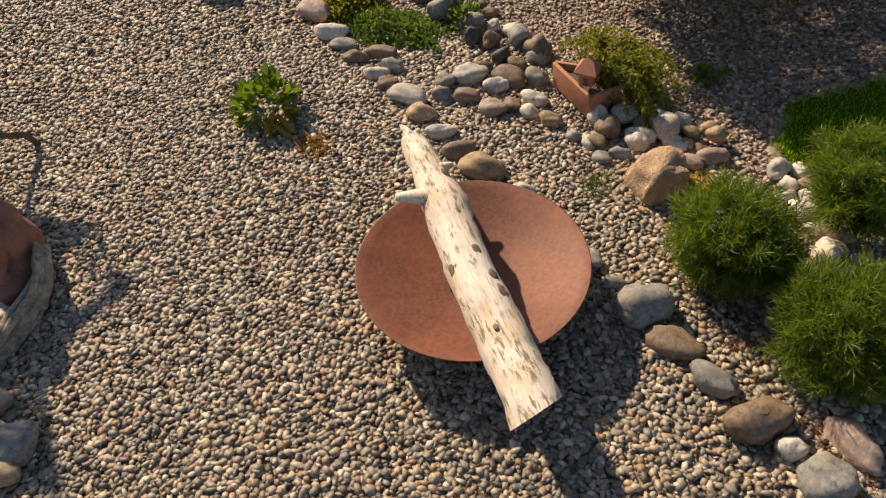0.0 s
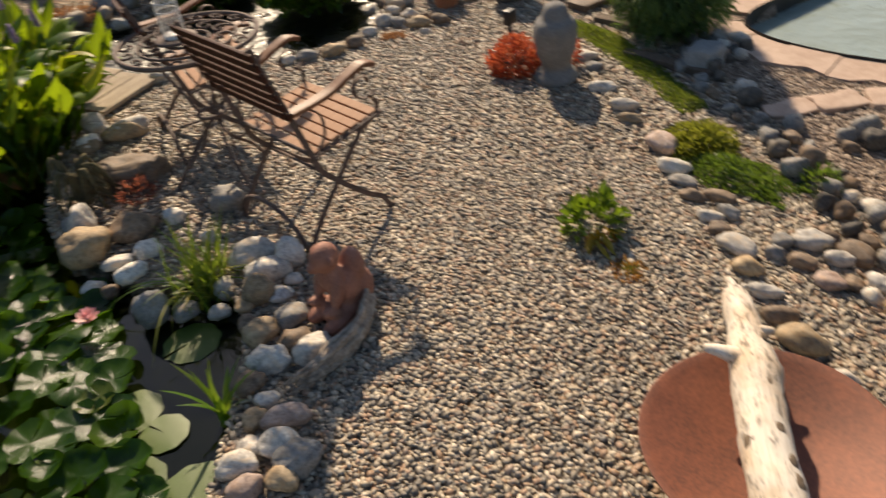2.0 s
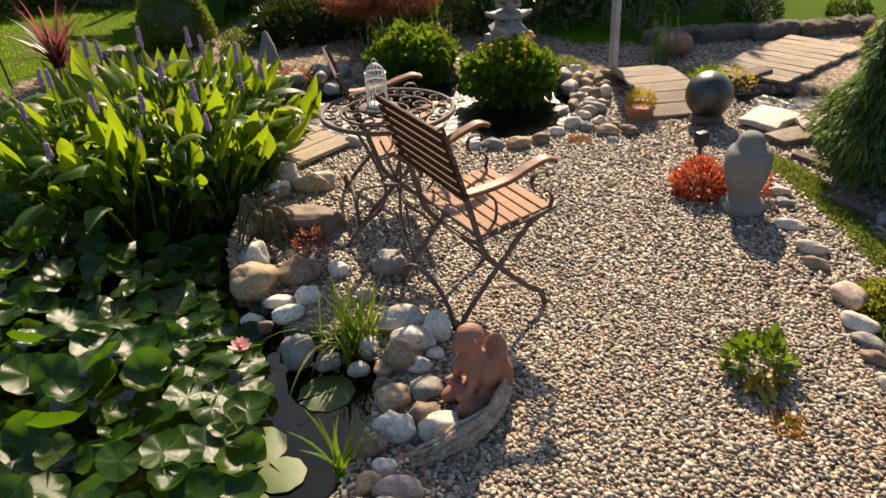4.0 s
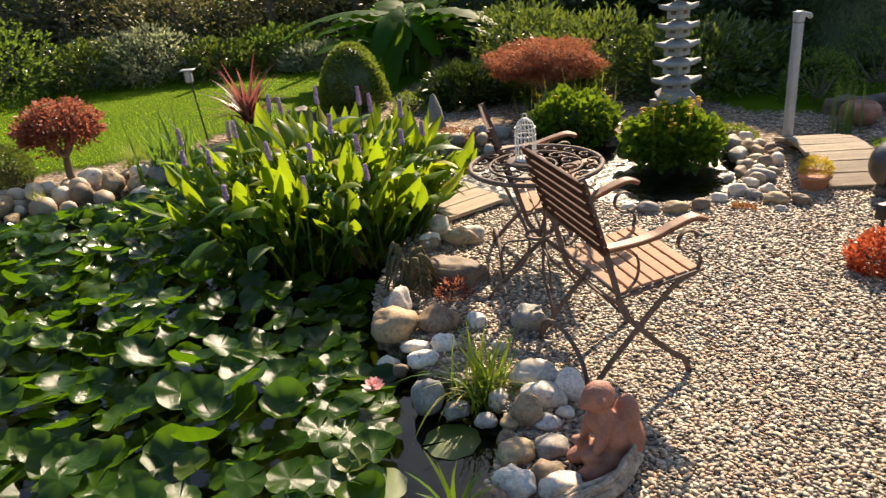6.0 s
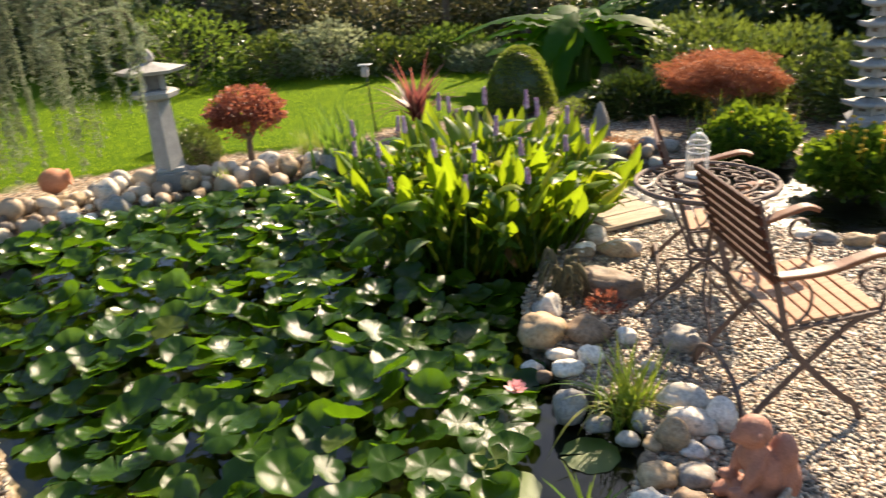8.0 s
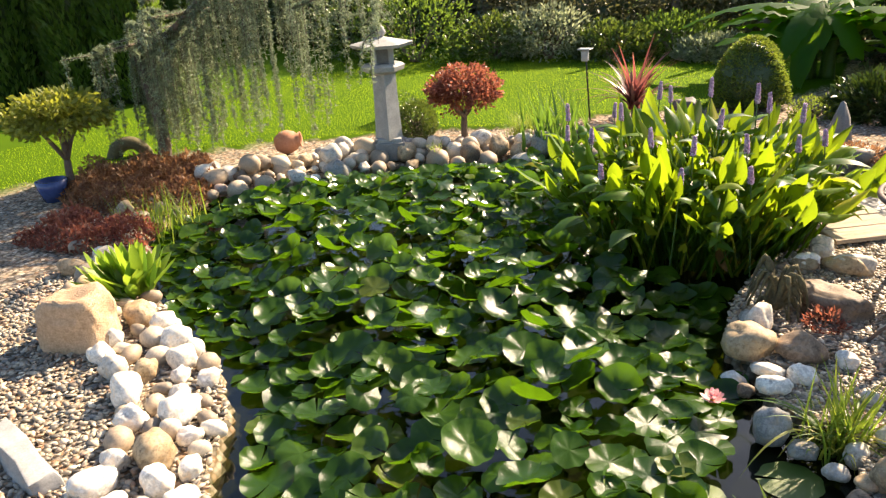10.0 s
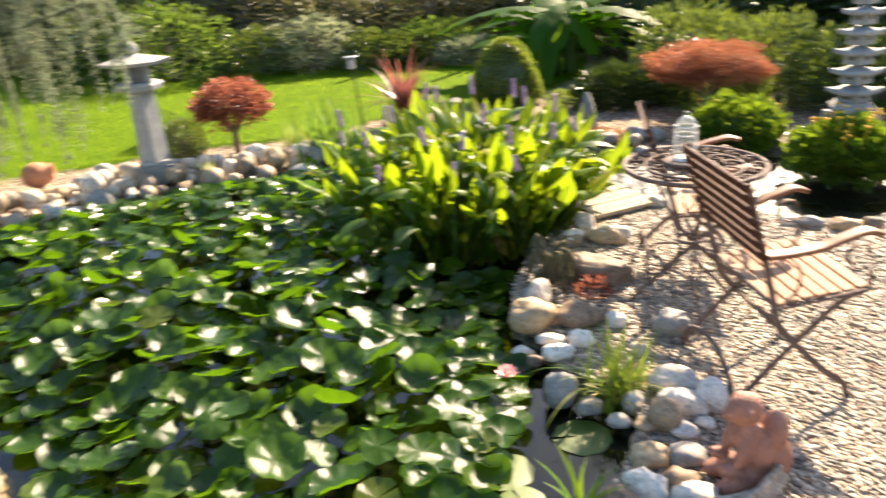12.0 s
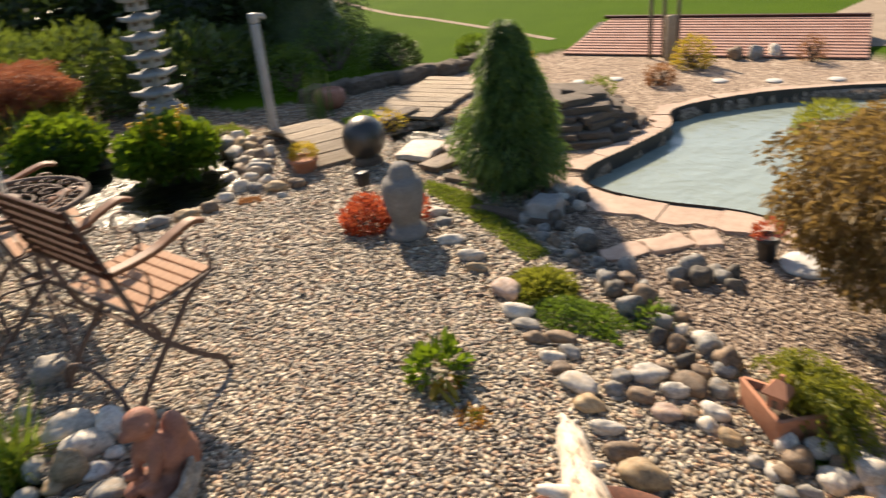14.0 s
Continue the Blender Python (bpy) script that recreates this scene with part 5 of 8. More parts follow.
def pickerel_weed():
    e = empty("pickerel_weed", (CLUMP_C[0], CLUMP_C[1], WATER_Z), "lush pickerel weed clump with backlit leaves and lilac flower spikes", "water plant")
    rng = np.random.default_rng(21)
    kinds = []
    rest = []
    for s in range(14):
        me = pickerel_leaf(s + 60)
        me.materials.append(M_PICKEREL)
        kinds.append(me)
    dead = pickerel_leaf(99)
    dead.materials.append(M_DEADLEAF)
    n = 0
    while n < 1350:
        p = rng.uniform(-1, 1, 2)
        rr = np.hypot(*p)
        if rr > 1:
            continue
        n += 1
        if n >= 520:
            p = p * 0.84
        h = (0.82 - 0.15 * rr ** 2) * (rng.uniform(0.62, 1.06) if n < 520 else rng.uniform(0.3, 0.78))
        out = math.degrees(math.atan2(p[1], p[0]))
        wither = rng.uniform() < 0.02
        me = dead if wither else kinds[int(rng.integers(len(kinds)))]
        wide = rng.uniform(0.68, 1.08)
        m = pose(p[0] * CLUMP_R[0] * 0.75, p[1] * CLUMP_R[1] * 0.77, 0, 0, 0, out + rng.uniform(-50, 50)) @ pose(0, 0, 0, 0, rr * rng.uniform(2, 24) + rng.uniform(0, 14) + (25 if wither else 0), 0) @ pose(0, 0, 0, 0, 0, rng.uniform(-70, 70)) @ Matrix.Diagonal((h * wide, h * wide, h * (0.6 if wither else 1), 1))
        if n > 298:
            rest.append(([tuple(m @ v.co) for v in me.vertices], [tuple(q.vertices) for q in me.polygons]))
            continue
        c = new("leaf", me)
        c.parent, c.matrix_basis = e, m
        if wither:
            tagged(c, "withered yellow-brown leaf")
    tagged(obj("inner_leaves", *join(*rest), M_PICKEREL, e), "lower leaves inside the clump", kind="stuff")
    for k in range(5):
        a = math.radians(-150 + 28 * k + rng.uniform(-9, 9))
        h = rng.uniform(0.5, 0.66)
        c = new("leaf", kinds[k % len(kinds)])
        c.parent, c.matrix_basis = e, pose(0.78 * CLUMP_R[0] * math.cos(a), 0.82 * CLUMP_R[1] * math.sin(a), 0, 0, 0, math.degrees(a)) @ pose(0, 0, 0, 0, rng.uniform(10, 34), 0) @ Matrix.Diagonal((h * 1.4, h * 1.35, h, 1))
        tagged(c, "large bright drooping leaf")
    # flower spikes
    stem = tube(spline([(0, 0, 0), (0.02, 0, 0.4), (0.03, 0, 0.86)], 8), np.linspace(0.008, 0.006, 8), 6)
    buds = []
    for k in range(54):
        zz = 0.82 + 0.13 * k / 54
        w = k * 2.4
        r = rng.uniform(0.014, 0.024) * (1 - 0.5 * (k / 54) ** 2)
        buds.append((ICO1[0] * np.array([0.012, 0.012, 0.0075]) + np.array([0.03 + r * math.cos(w), r * math.sin(w), zz]), ICO1[1]))
    first = None
    spots = ((-0.86, -0.05, 0.92), (-0.72, 0.25, 0.86), (-0.6, -0.35, 0.82), (-0.44, 0.45, 1.0), (-0.3, 0.55, 0.95), (-0.15, -0.5, 0.92), (0.1, -0.62, 0.88), (0.12, -0.2, 0.98), (0.3, 0.4, 1.02), (0.42, 0.3, 1.0), (0.58, 0.1, 0.95),
             (0.66, -0.2, 0.82), (0.8, 0.1, 0.8), (-0.1, 0.62, 1.04), (-0.55, 0.05, 0.93), (0.05, -0.85, 0.76), (-0.8, -0.3, 0.82), (0.45, -0.4, 0.88), (-0.38, -0.78, 0.74), (0.5, -0.68, 0.76))
    for x, y, h in spots:
        if first is None:
            first = obj("flower_spike", *join(*buds), M_SPIKE, e, "lilac flower spike")
            c = first
            stalk = obj("stalk", *stem, M_STEM, c, "green stalk")
        else:
            c = new("flower_spike", first.data)
            tagged(c, "lilac flower spike")
            s = new("stalk", stalk.data)
            s.parent = c
            tagged(s, "green stalk")
        h *= 0.89
        c.parent, c.matrix_basis = e, pose(x * CLUMP_R[0], y * CLUMP_R[1], 0, rng.uniform(-6, 6), rng.uniform(-6, 6), rng.uniform(0, 360)) @ Matrix.Diagonal((0.58, 0.58, h, 1))


pickerel_weed()


def blades(n, rng, spread, length, width, lean, bend=0.5, seg=5):
    """Grass blades from a tuft: arrays of verts and quads."""
    vs, fs = [], []
    for k in range(n):
        a = rng.uniform(0, 2 * math.pi)
        b = np.array([rng.normal(0, spread), rng.normal(0, spread), 0.0])
        ln = length * rng.uniform(0.55, 1.1)
        tip = lean * rng.uniform(0.2, 1.2)
        d = np.array([math.cos(a), math.sin(a), 0])
        s = np.array([-math.sin(a), math.cos(a), 0]) * width * rng.uniform(0.7, 1.2) / 2
        base = len(vs)
        for i in range(seg + 1):
            u = i / seg
            ang = tip * (0.35 + bend * u)
            p = b + d * ln * u * math.sin(ang) + np.array([0, 0, 1.0]) * ln * u * math.cos(ang)
            w = (1 - u ** 2) + 0.03
            vs += [p - s * w, p + s * w]
            if i:
                q = base + 2 * (i - 1)
                fs.append((q, q + 1, q + 3, q + 2))
    return np.array(vs), np.array(fs)


def tuft(name, at, n, spread, length, width, lean, material, label, category, seed, bend=0.6):
    v, f = blades(n, np.random.default_rng(seed), spread, length, width, lean, bend)
    ob = quick(name, v, f, material)
    ob.matrix_world = pose(*at)
    return tagged(ob, label, category)



def reed_tuft(at):
    e = empty("reed_tuft", at, "tuft of green and yellow reed leaves at the pond edge", "reed")
    rng = np.random.default_rng(31)
    kinds = []
    for k in range(9):
        v, f = blades(1, np.random.default_rng(310 + k), 0.0, 1.0, 0.036, 1.0, 0.9, 8)
        me = bpy.data.meshes.new("blade")
        me.from_pydata([tuple(p) for p in v], [], [tuple(q) for q in f])
        me.polygons.foreach_set("use_smooth", [True] * len(f))
        me.materials.append(M_GRASS)
        kinds.append(me)
    for k in range(130):
        c = new("blade", kinds[k % 9])
        c.parent, c.matrix_basis = e, pose(rng.normal(0, 0.045), rng.normal(0, 0.045), 0, 0, 0, rng.uniform(0, 360)) @ Matrix.Scale(rng.uniform(0.22, 0.42), 4)


reed_tuft((-0.05, 2.5, -0.07))
tuft("reed_sprout", (-0.15, 1.84, -0.07), 14, 0.014, 0.24, 0.024, 0.8, M_LIMELEAF, "small sprout of bright reed leaves in the pond edge", "reed", 32)
tuft("iris_leaves", (-2.36, 5.62, -0.04), 75, 0.13, 0.62, 0.036, 0.55, M_IRIS, "upright sword-shaped iris leaves on the bank", "iris", 33, 0.5)
tuft("ornamental_grass", (-2.8, 5.95, 0.05), 420, 0.06, 0.27, 0.004, 0.9, M_GRASS, "fine rounded ornamental grass tuft on the bank", "grass", 34, 0.9)
tuft("rush_clump", (0.75, 6.55, 0), 150, 0.17, 0.5, 0.007, 0.6, M_GRASS, "thin arching rush leaves behind the pond", "rush", 35, 0.7)
tuft("pond_grass", (-4.3, 3.15, -0.05), 150, 0.16, 0.3, 0.008, 0.5, M_GRASS, "slender green grass in the pond margin", "grass", 36, 0.7)
tuft("small_grass", (1.63, 0.72, 0), 50, 0.03, 0.07, 0.004, 1.0, M_THYME, "small green grass tuft in gravel", "grass", 37)
tuft("small_grass", (-3.15, 5.0, 0.1), 30, 0.03, 0.15, 0.008, 1.0, M_GRASS, "small grass tuft between bank stones", "grass", 38)
tuft("small_grass", (1.06, -0.06, 0), 22, 0.012, 0.05, 0.004, 0.9, M_THYME, "tiny green grass sprout in gravel", "grass", 39)


def broad_tuft():
    e = empty("hosta", (-3.42, 2.24, 0.02), "bright lime-green leafy perennial at the pond edge", "perennial")
    rng = np.random.default_rng(41)
    v, f = petal_mesh()
    first = None
    for k in range(70):
        c = obj("leaf", v, f, M_LIMELEAF, e) if first is None else new("leaf", first.data)
        first = first or c
        c.parent, c.matrix_basis = e, pose(rng.normal(0, 0.05), rng.normal(0, 0.04), 0, 0, 0, rng.uniform(0, 360)) @ pose(0, 0, 0, 0, -rng.uniform(25, 75), 0) @ Matrix.Diagonal((rng.uniform(0.18, 0.34), 0.14, 0.12, 1))


broad_tuft()


def mossy_root():
    e = empty("tree_root", (-0.38, 3.36, -0.02), "gnarled brown mossy tree root at the pond edge", "root")
    rng = np.random.default_rng(43)
    for k in range(22):
        a = rng.uniform(0, 6.28)
        end = np.array([0.15 * math.cos(a), 0.12 * math.sin(a), rng.uniform(-0.03, 0.16)]) * rng.uniform(0.6, 1)
        mid = end * 0.5 + np.array([0, 0, rng.uniform(0.08, 0.24)])
        v, f = tube(spline([(0, 0, 0.06), mid, end], 12), np.linspace(rng.uniform(0.01, 0.026), 0.004, 12), 8)
        v = np.array(v) + np.array([[0.012 * noise.noise(Vector(p) * 30 + Vector((k, 0, 0)))] * 3 for p in v])
        obj("root_arm", v, f, M_MOSSY, e)


mossy_root()

# ---- shrubs and trees: builders ----
def crown(places, ways, length, width, material, parent, rng, label="", droop=0.0, name="crown", fold=0.25):
    v, f = leaves(places, ways, length, width, rng, fold, droop)
    return quick(name, v, f, material, parent, label)


def shrub(name, at, radii, n, leaf, material, label, category, seed, core=M_DARKLEAF, thick=0.45, bumps=0.25, up=0.5, wide=0.45, trunk=None, rise=0.0, group=""):
    """A mounded shrub: stems and a crown of many small leaves; radii in metres, its centre at height rise."""
    rng = np.random.default_rng(seed)
    e = empty(name, at, label, category, group)
    places, d = shell(n, rng, radii, (0, 0, rise), thick, bumps, -0.55, seed)
    places[:, 2] = np.maximum(places[:, 2], 0.01)
    ways = d + rng.normal(0, 0.55, d.shape) + np.array([0, 0, up])
    crown(places, ways, leaf, leaf * wide, material, e, rng)
    tops = [(radii[0] * 0.6 * math.cos(a), radii[1] * 0.6 * math.sin(a), rise + radii[2] * 0.4) for a in np.linspace(0, 5.2, 6)]
    for t in tops:
        t = np.array(t)
        obj("stem", *tube(spline([(0, 0, -0.01), t * 0.5 + rng.normal(0, 0.02, 3), t], 7), np.linspace(trunk or 0.02, (trunk or 0.02) * 0.2, 7), 6), M_BARK, e)
    return e


def low_mat(name, outline, height, n, leaf, material, label, seed, category="ground cover"):
    """Ground-hugging plants within an outline."""
    rng = np.random.default_rng(seed)
    p = np.array(outline)
    c = rng.uniform(p.min(0), p.max(0), (n * 3, 2))
    c = c[inside(outline, c[:, 0], c[:, 1])][:n]
    d = to_edge(outline, c[:, 0], c[:, 1])
    lump_h = np.array([0.6 + 0.5 * noise.noise(Vector((x * 6, y * 6, seed))) for x, y in c])
    z = height * np.clip(d / 0.09, 0.15, 1) * lump_h * rng.uniform(0.4, 1, len(c))
    places = np.column_stack([c, np.maximum(z, 0.004)])
    ways = rng.normal(0, 1, (len(c), 3)) + np.array([0, 0, 0.9])
    v, f = leaves(places, ways, leaf, leaf * 0.4, rng)
    o = np.array([*p.mean(0), 0])
    ob = quick(name, v - o, f, material)
    ob.matrix_world = pose(*o)
    return tagged(ob, label, category)


# ---- beside the gravel path ----
def stone_head():
    v, f = turned([(0.001, 0.0), (0.112, 0.0), (0.118, 0.025), (0.1, 0.05), (0.074, 0.07), (0.078, 0.095), (0.1, 0.15), (0.112, 0.22), (0.112, 0.28), (0.1, 0.315), (0.072, 0.335), (0.066, 0.36), (0.052, 0.39), (0.03, 0.405), (0.001, 0.41)], 30, 0.03)
    v = [(x * 0.86, y, z) for x, y, z in v]
    me = bpy.data.meshes.new("stone_sculpture")
    me.from_pydata(v, [], f)
    me.materials.append(M_GRANITE_D)
    ob = new("stone_sculpture", me)
    md = ob.modifiers.new("blend", "REMESH")
    md.mode, md.voxel_size, md.use_smooth_shade = "VOXEL", 0.01, True
    sm = ob.modifiers.new("soften", "SMOOTH")
    sm.factor, sm.iterations = 0.5, 5
    ob.matrix_world = pose(1.97, 3.1, 0, 0, 0, -35) @ Matrix.Diagonal((1.14, 1.08, 1.0, 1))
    tagged(ob, "grey weathered stone bust sculpture on gravel", "sculpture")


stone_head()
shrub("scarlet_shrub", (1.86, 3.32, 0), (0.14, 0.13, 0.13), 1500, 0.032, M_SCARLET, "low bright scarlet-orange leafed shrub beside the sculpture", "shrub", 51, up=0.6, wide=0.5, trunk=0.008, rise=0.05)
shrub("scarlet_shrub", (2.12, 3.2, 0), (0.05, 0.05, 0.1), 120, 0.04, M_SCARLET, "small sprig of scarlet leaves beside the sculpture", "shrub", 52, trunk=0.005, rise=0.04)


def primrose():
    e = empty("primrose_plant", (1.33, 1.88, 0), "small green perennial with yellowing leaves growing in gravel", "perennial")
    rng = np.random.default_rng(53)
    places, d = shell(190, rng, (0.1, 0.085, 0.09), (0.015, 0.03, 0.05), 0.5, 0.3, -0.3, 2)
    places[:, 2] = np.maximum(places[:, 2], 0.01)
    crown(places, d + np.array([0, 0, 0.4]), 0.052, 0.032, M_MARSH, e, rng)
    v, f = petal_mesh()
    for k in range(9):
        c = obj("yellow_leaf", v, f, M_GOLD, e, "yellow drooping leaf")
        c.matrix_basis = pose(rng.normal(-0.02, 0.03), rng.normal(-0.05, 0.025), 0.05, 0, 0, rng.uniform(180, 330)) @ pose(0, 0, 0, 0, rng.uniform(-20, 35), 0) @ Matrix.Diagonal((rng.uniform(0.06, 0.1), 0.045, 0.05, 1))
    for k in range(8):
        c = obj("dry_leaf", v, f, M_DEADLEAF, e, "brown dry leaf")
        c.matrix_basis = pose(rng.normal(-0.02, 0.04), rng.normal(-0.06, 0.03), 0.015, 0, 0, rng.uniform(0, 360)) @ pose(0, 0, 0, 0, rng.uniform(-10, 25), 0) @ Matrix.Diagonal((0.06, 0.04, 0.04, 1))


primrose()
low_mat("moss_patch", [(1.22, 1.6), (1.3, 1.56), (1.36, 1.64), (1.31, 1.72), (1.24, 1.69)], 0.02, 300, 0.02, M_DEADLEAF, "small dry brown moss patch in gravel", 54)
low_mat("moss_patch", [(1.26, 1.63), (1.32, 1.6), (1.34, 1.66), (1.29, 1.69)], 0.024, 160, 0.016, M_THYME, "small green moss cushion in gravel", 55)
low_mat("creeping_thyme", [(2.38, 3.62), (2.5, 3.66), (2.54, 3.3), (2.45, 2.85), (2.33, 2.36), (2.19, 2.4), (2.29, 2.8), (2.34, 3.2)], 0.07, 6500, 0.02, M_THYME, "strip of light green creeping plants along the path", 56)
low_mat("rock_plant", [(1.95, 2.3), (2.1, 2.32), (2.2, 2.05), (2.12, 1.98), (2.06, 1.93), (1.93, 2.14)], 0.13, 1700, 0.026, M_JUNIPER, "cushion of yellow-green rock garden plants", 57)
shrub("rock_plant", (2.06, 2.13, 0), (0.14, 0.12, 0.07), 1500, 0.028, M_JUNIPER, "mounded olive-gold rock garden plant on the bank", "perennial", 251, trunk=0.004, rise=0.02)
low_mat("rock_plant", [(1.9, 2.1), (2.05, 2.12), (2.16, 1.85), (2.12, 1.62), (2.04, 1.68), (1.98, 1.58), (1.93, 1.75), (1.86, 1.85)], 0.09, 3200, 0.022, M_MIDLEAF, "spreading green rock garden plant on the bank", 58)
shrub("rock_plant", (2.2, 1.62, 0), (0.07, 0.07, 0.07), 260, 0.03, M_MIDLEAF, "small dark green rock garden plant", "perennial", 59, trunk=0.005, rise=0.02)
low_mat("stonecrop", [(1.45, 4.22), (1.58, 4.14), (1.6, 4.24), (1.5, 4.3)], 0.06, 420, 0.022, M_REDLOW, "orange-brown stonecrop between pond stones", 60)
shrub("stonecrop", (-0.17, 3.3, 0), (0.08, 0.07, 0.06), 260, 0.025, M_PURPLE, "small dark red stonecrop by the pond stones", "perennial", 61, trunk=0.004, rise=0.03)


def conifer(at, height, radius, n, material, label, seed, power=0.8):
    e = empty("dwarf_conifer", at, label, "conifer")
    rng = np.random.default_rng(seed)
    u = rng.uniform(0, 1, n) ** 0.75
    a = rng.uniform(0, 2 * math.pi, n)
    bump_r = np.array([noise.noise(Vector((math.cos(w) * 2, math.sin(w) * 2, h * 6 + seed))) for w, h in zip(a, u)])
    r = radius * np.clip(1 - u, 0.02, 1) ** power * np.minimum(1, 0.72 + 1.6 * u) * (1 + 0.5 * bump_r) * (1.06 - 0.4 * rng.uniform(0, 1, n) ** 1.3)
    places = np.column_stack([r * np.cos(a), r * np.sin(a), 0.06 * height + u * height * 0.93])
    ways = np.column_stack([np.cos(a), np.sin(a), rng.uniform(-0.9, 0.8, n)]) + rng.normal(0, 0.4, (n, 3))
    crown(places, ways, 0.065, 0.011, material, e, rng, droop=0.5)
    # solid dark core: the shade between the sprays, as a coloured shape
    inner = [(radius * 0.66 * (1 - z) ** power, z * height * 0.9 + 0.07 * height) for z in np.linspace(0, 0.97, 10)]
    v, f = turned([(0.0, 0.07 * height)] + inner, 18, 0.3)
    obj("inner_growth", v, f, M_DARKLEAF, e, "dark core standing for the shaded inside")
    obj("trunk", *tube([(0, 0, -0.02), (0, 0, height * 0.3)], 0.025, 8), M_BARK, e)


conifer((2.76, 3.18, 0), 0.97, 0.3, 15000, M_CYPRESS, "dense cone-shaped dwarf conifer beside the rockery", 62, 0.62)


def stone_ball():
    e = empty("water_ball", (2.41, 4.28, 0), "dark glossy stone fountain ball with a sunlit pale top", "fountain ball")
    v, f = lump(3, ICO4, 0.02)
    obj("ball", v * 0.148 + np.array([0, 0, 0.185]), f, M_BALL, e)
    v, f = turned([(0.1, 0.0), (0.11, 0.02), (0.09, 0.06), (0.05, 0.07), (0.001, 0.07)], 24)
    obj("base", v, f, M_DARKSTONE, e)


stone_ball()


def spotlight(x, y, rz):
    e = empty("garden_spotlight", (x, y, 0), "small dark garden spotlight on a stake", "spotlight")
    part("housing", box_bm(0.075, 0.05, 0.085, Matrix.Translation((0, 0, 0.12)), 0.008), M_BLACK, e)
    obj("stake", *tube([(0, 0, -0.02), (0, 0, 0.09)], 0.008, 8), M_BLACK, e)
    e.rotation_euler = (0, 0, radians(rz))


spotlight(2.08, 3.74, 20)


def flower_pot(name, at, r, h, mat, label, plant_mat, plant_r, n, seed, leaf=0.02):
    e = empty(name, at, label, "flower pot")
    prof = [(0.001, 0.0), (r * 0.7, 0.0), (r * 0.72, 0.01), (r * 0.92, h * 0.78), (r * 1.03, h * 0.8), (r * 1.03, h), (r * 0.93, h), (r * 0.9, h * 0.85), (0.001, h * 0.85)]
    obj("pot", *turned(prof, 28), mat, e)
    rng = np.random.default_rng(seed)
    places, d = shell(n, rng, (plant_r, plant_r, plant_r * 0.85), (0, 0, h + plant_r * 0.3), 0.4, 0.2, -0.3, seed)
    crown(places, d + np.array([0, 0, 0.4]), leaf, leaf * 0.4, plant_mat, e, rng, "leafy plant", name="plant")


flower_pot("potted_plant", (2.03, 4.46, 0), 0.095, 0.1, M_TERRA, "terracotta pot with a round golden-yellow plant on gravel", M_GOLD, 0.09, 900, 63)
flower_pot("potted_plant", (2.99, 1.65, 0), 0.055, 0.12, M_BLACK, "black plastic pot with an orange-leaved plant", M_SCARLET, 0.06, 200, 64, 0.028)


def planks(name, origin, heading, count, length, width, gap, arch, label, category, thick=0.025, z=0.02, side_rail=True):
    """A deck of loose boards: each board length long across the heading, laid one after another along it."""
    e = empty(name, (*origin, 0), label, category, rz=heading)
    first = None
    total = count * (width + gap)
    for k in range(count):
        u = (k + 0.5) * (width + gap)
        zz = z + arch * math.sin(math.pi * u / total)
        slope = math.degrees(math.atan(arch * math.pi / total * math.cos(math.pi * u / total)))
        if first is None:
            first = part("plank", box_bm(width, length, thick, bevel=0.004), M_PLANK, e, smooth=False)
        c = first if k == 0 else new("plank", first.data)
        c.parent, c.matrix_basis = e, pose(u, 0.012 * math.sin(k * 2.3), zz, 0.6 * math.sin(k * 1.7), -slope, 0.8 * math.sin(k * 3.1))
    if side_rail:
        for s in (-1, 1):
            line = [(u, s * length * 0.36, z - thick * 0.5 - 0.018 + arch * math.sin(math.pi * u / total)) for u in np.linspace(0.02, total - 0.02, 12)]
            obj("beam", *ribbon(line, 0.035, 0.035), M_BARK, e, "dark supporting beam")
    return e


planks("footbridge", (-0.02, 4.42), 128, 5, 0.46, 0.145, 0.008, 0.01, "low weathered plank footbridge over the pond channel", "footbridge", z=0.035)
planks("footbridge", (2.3, 4.38), 86, 8, 0.42, 0.135, 0.006, 0.1, "arched weathered plank footbridge beside the pond", "footbridge", z=0.02)
planks("plank_path", (3.1, 5.0), 30, 9, 0.62, 0.13, 0.012, 0.0, "weathered wooden plank walkway", "walkway", z=0.03, side_rail=False)


def slab(x, y, sx, sy, sz, rz, mat, label, z=0.0, seed=1.0):
    bm = box_bm(sx, sy, sz, bevel=0.008)
    bmesh.ops.subdivide_edges(bm, edges=bm.edges[:], cuts=2, use_grid_fill=True)
    for v in bm.verts:
        v.co += Vector((noise.noise(v.co * 14 + Vector((seed, 0, 0))), noise.noise(v.co * 14 + Vector((0, seed, 0))), 0.4 * noise.noise(v.co * 14))) * 0.025
    ob = part("stone_slab", bm, mat, None)
    ob.matrix_world = pose(x, y, z + sz / 2, 0, 0, rz)
    return tagged(ob, label, "stone slab")


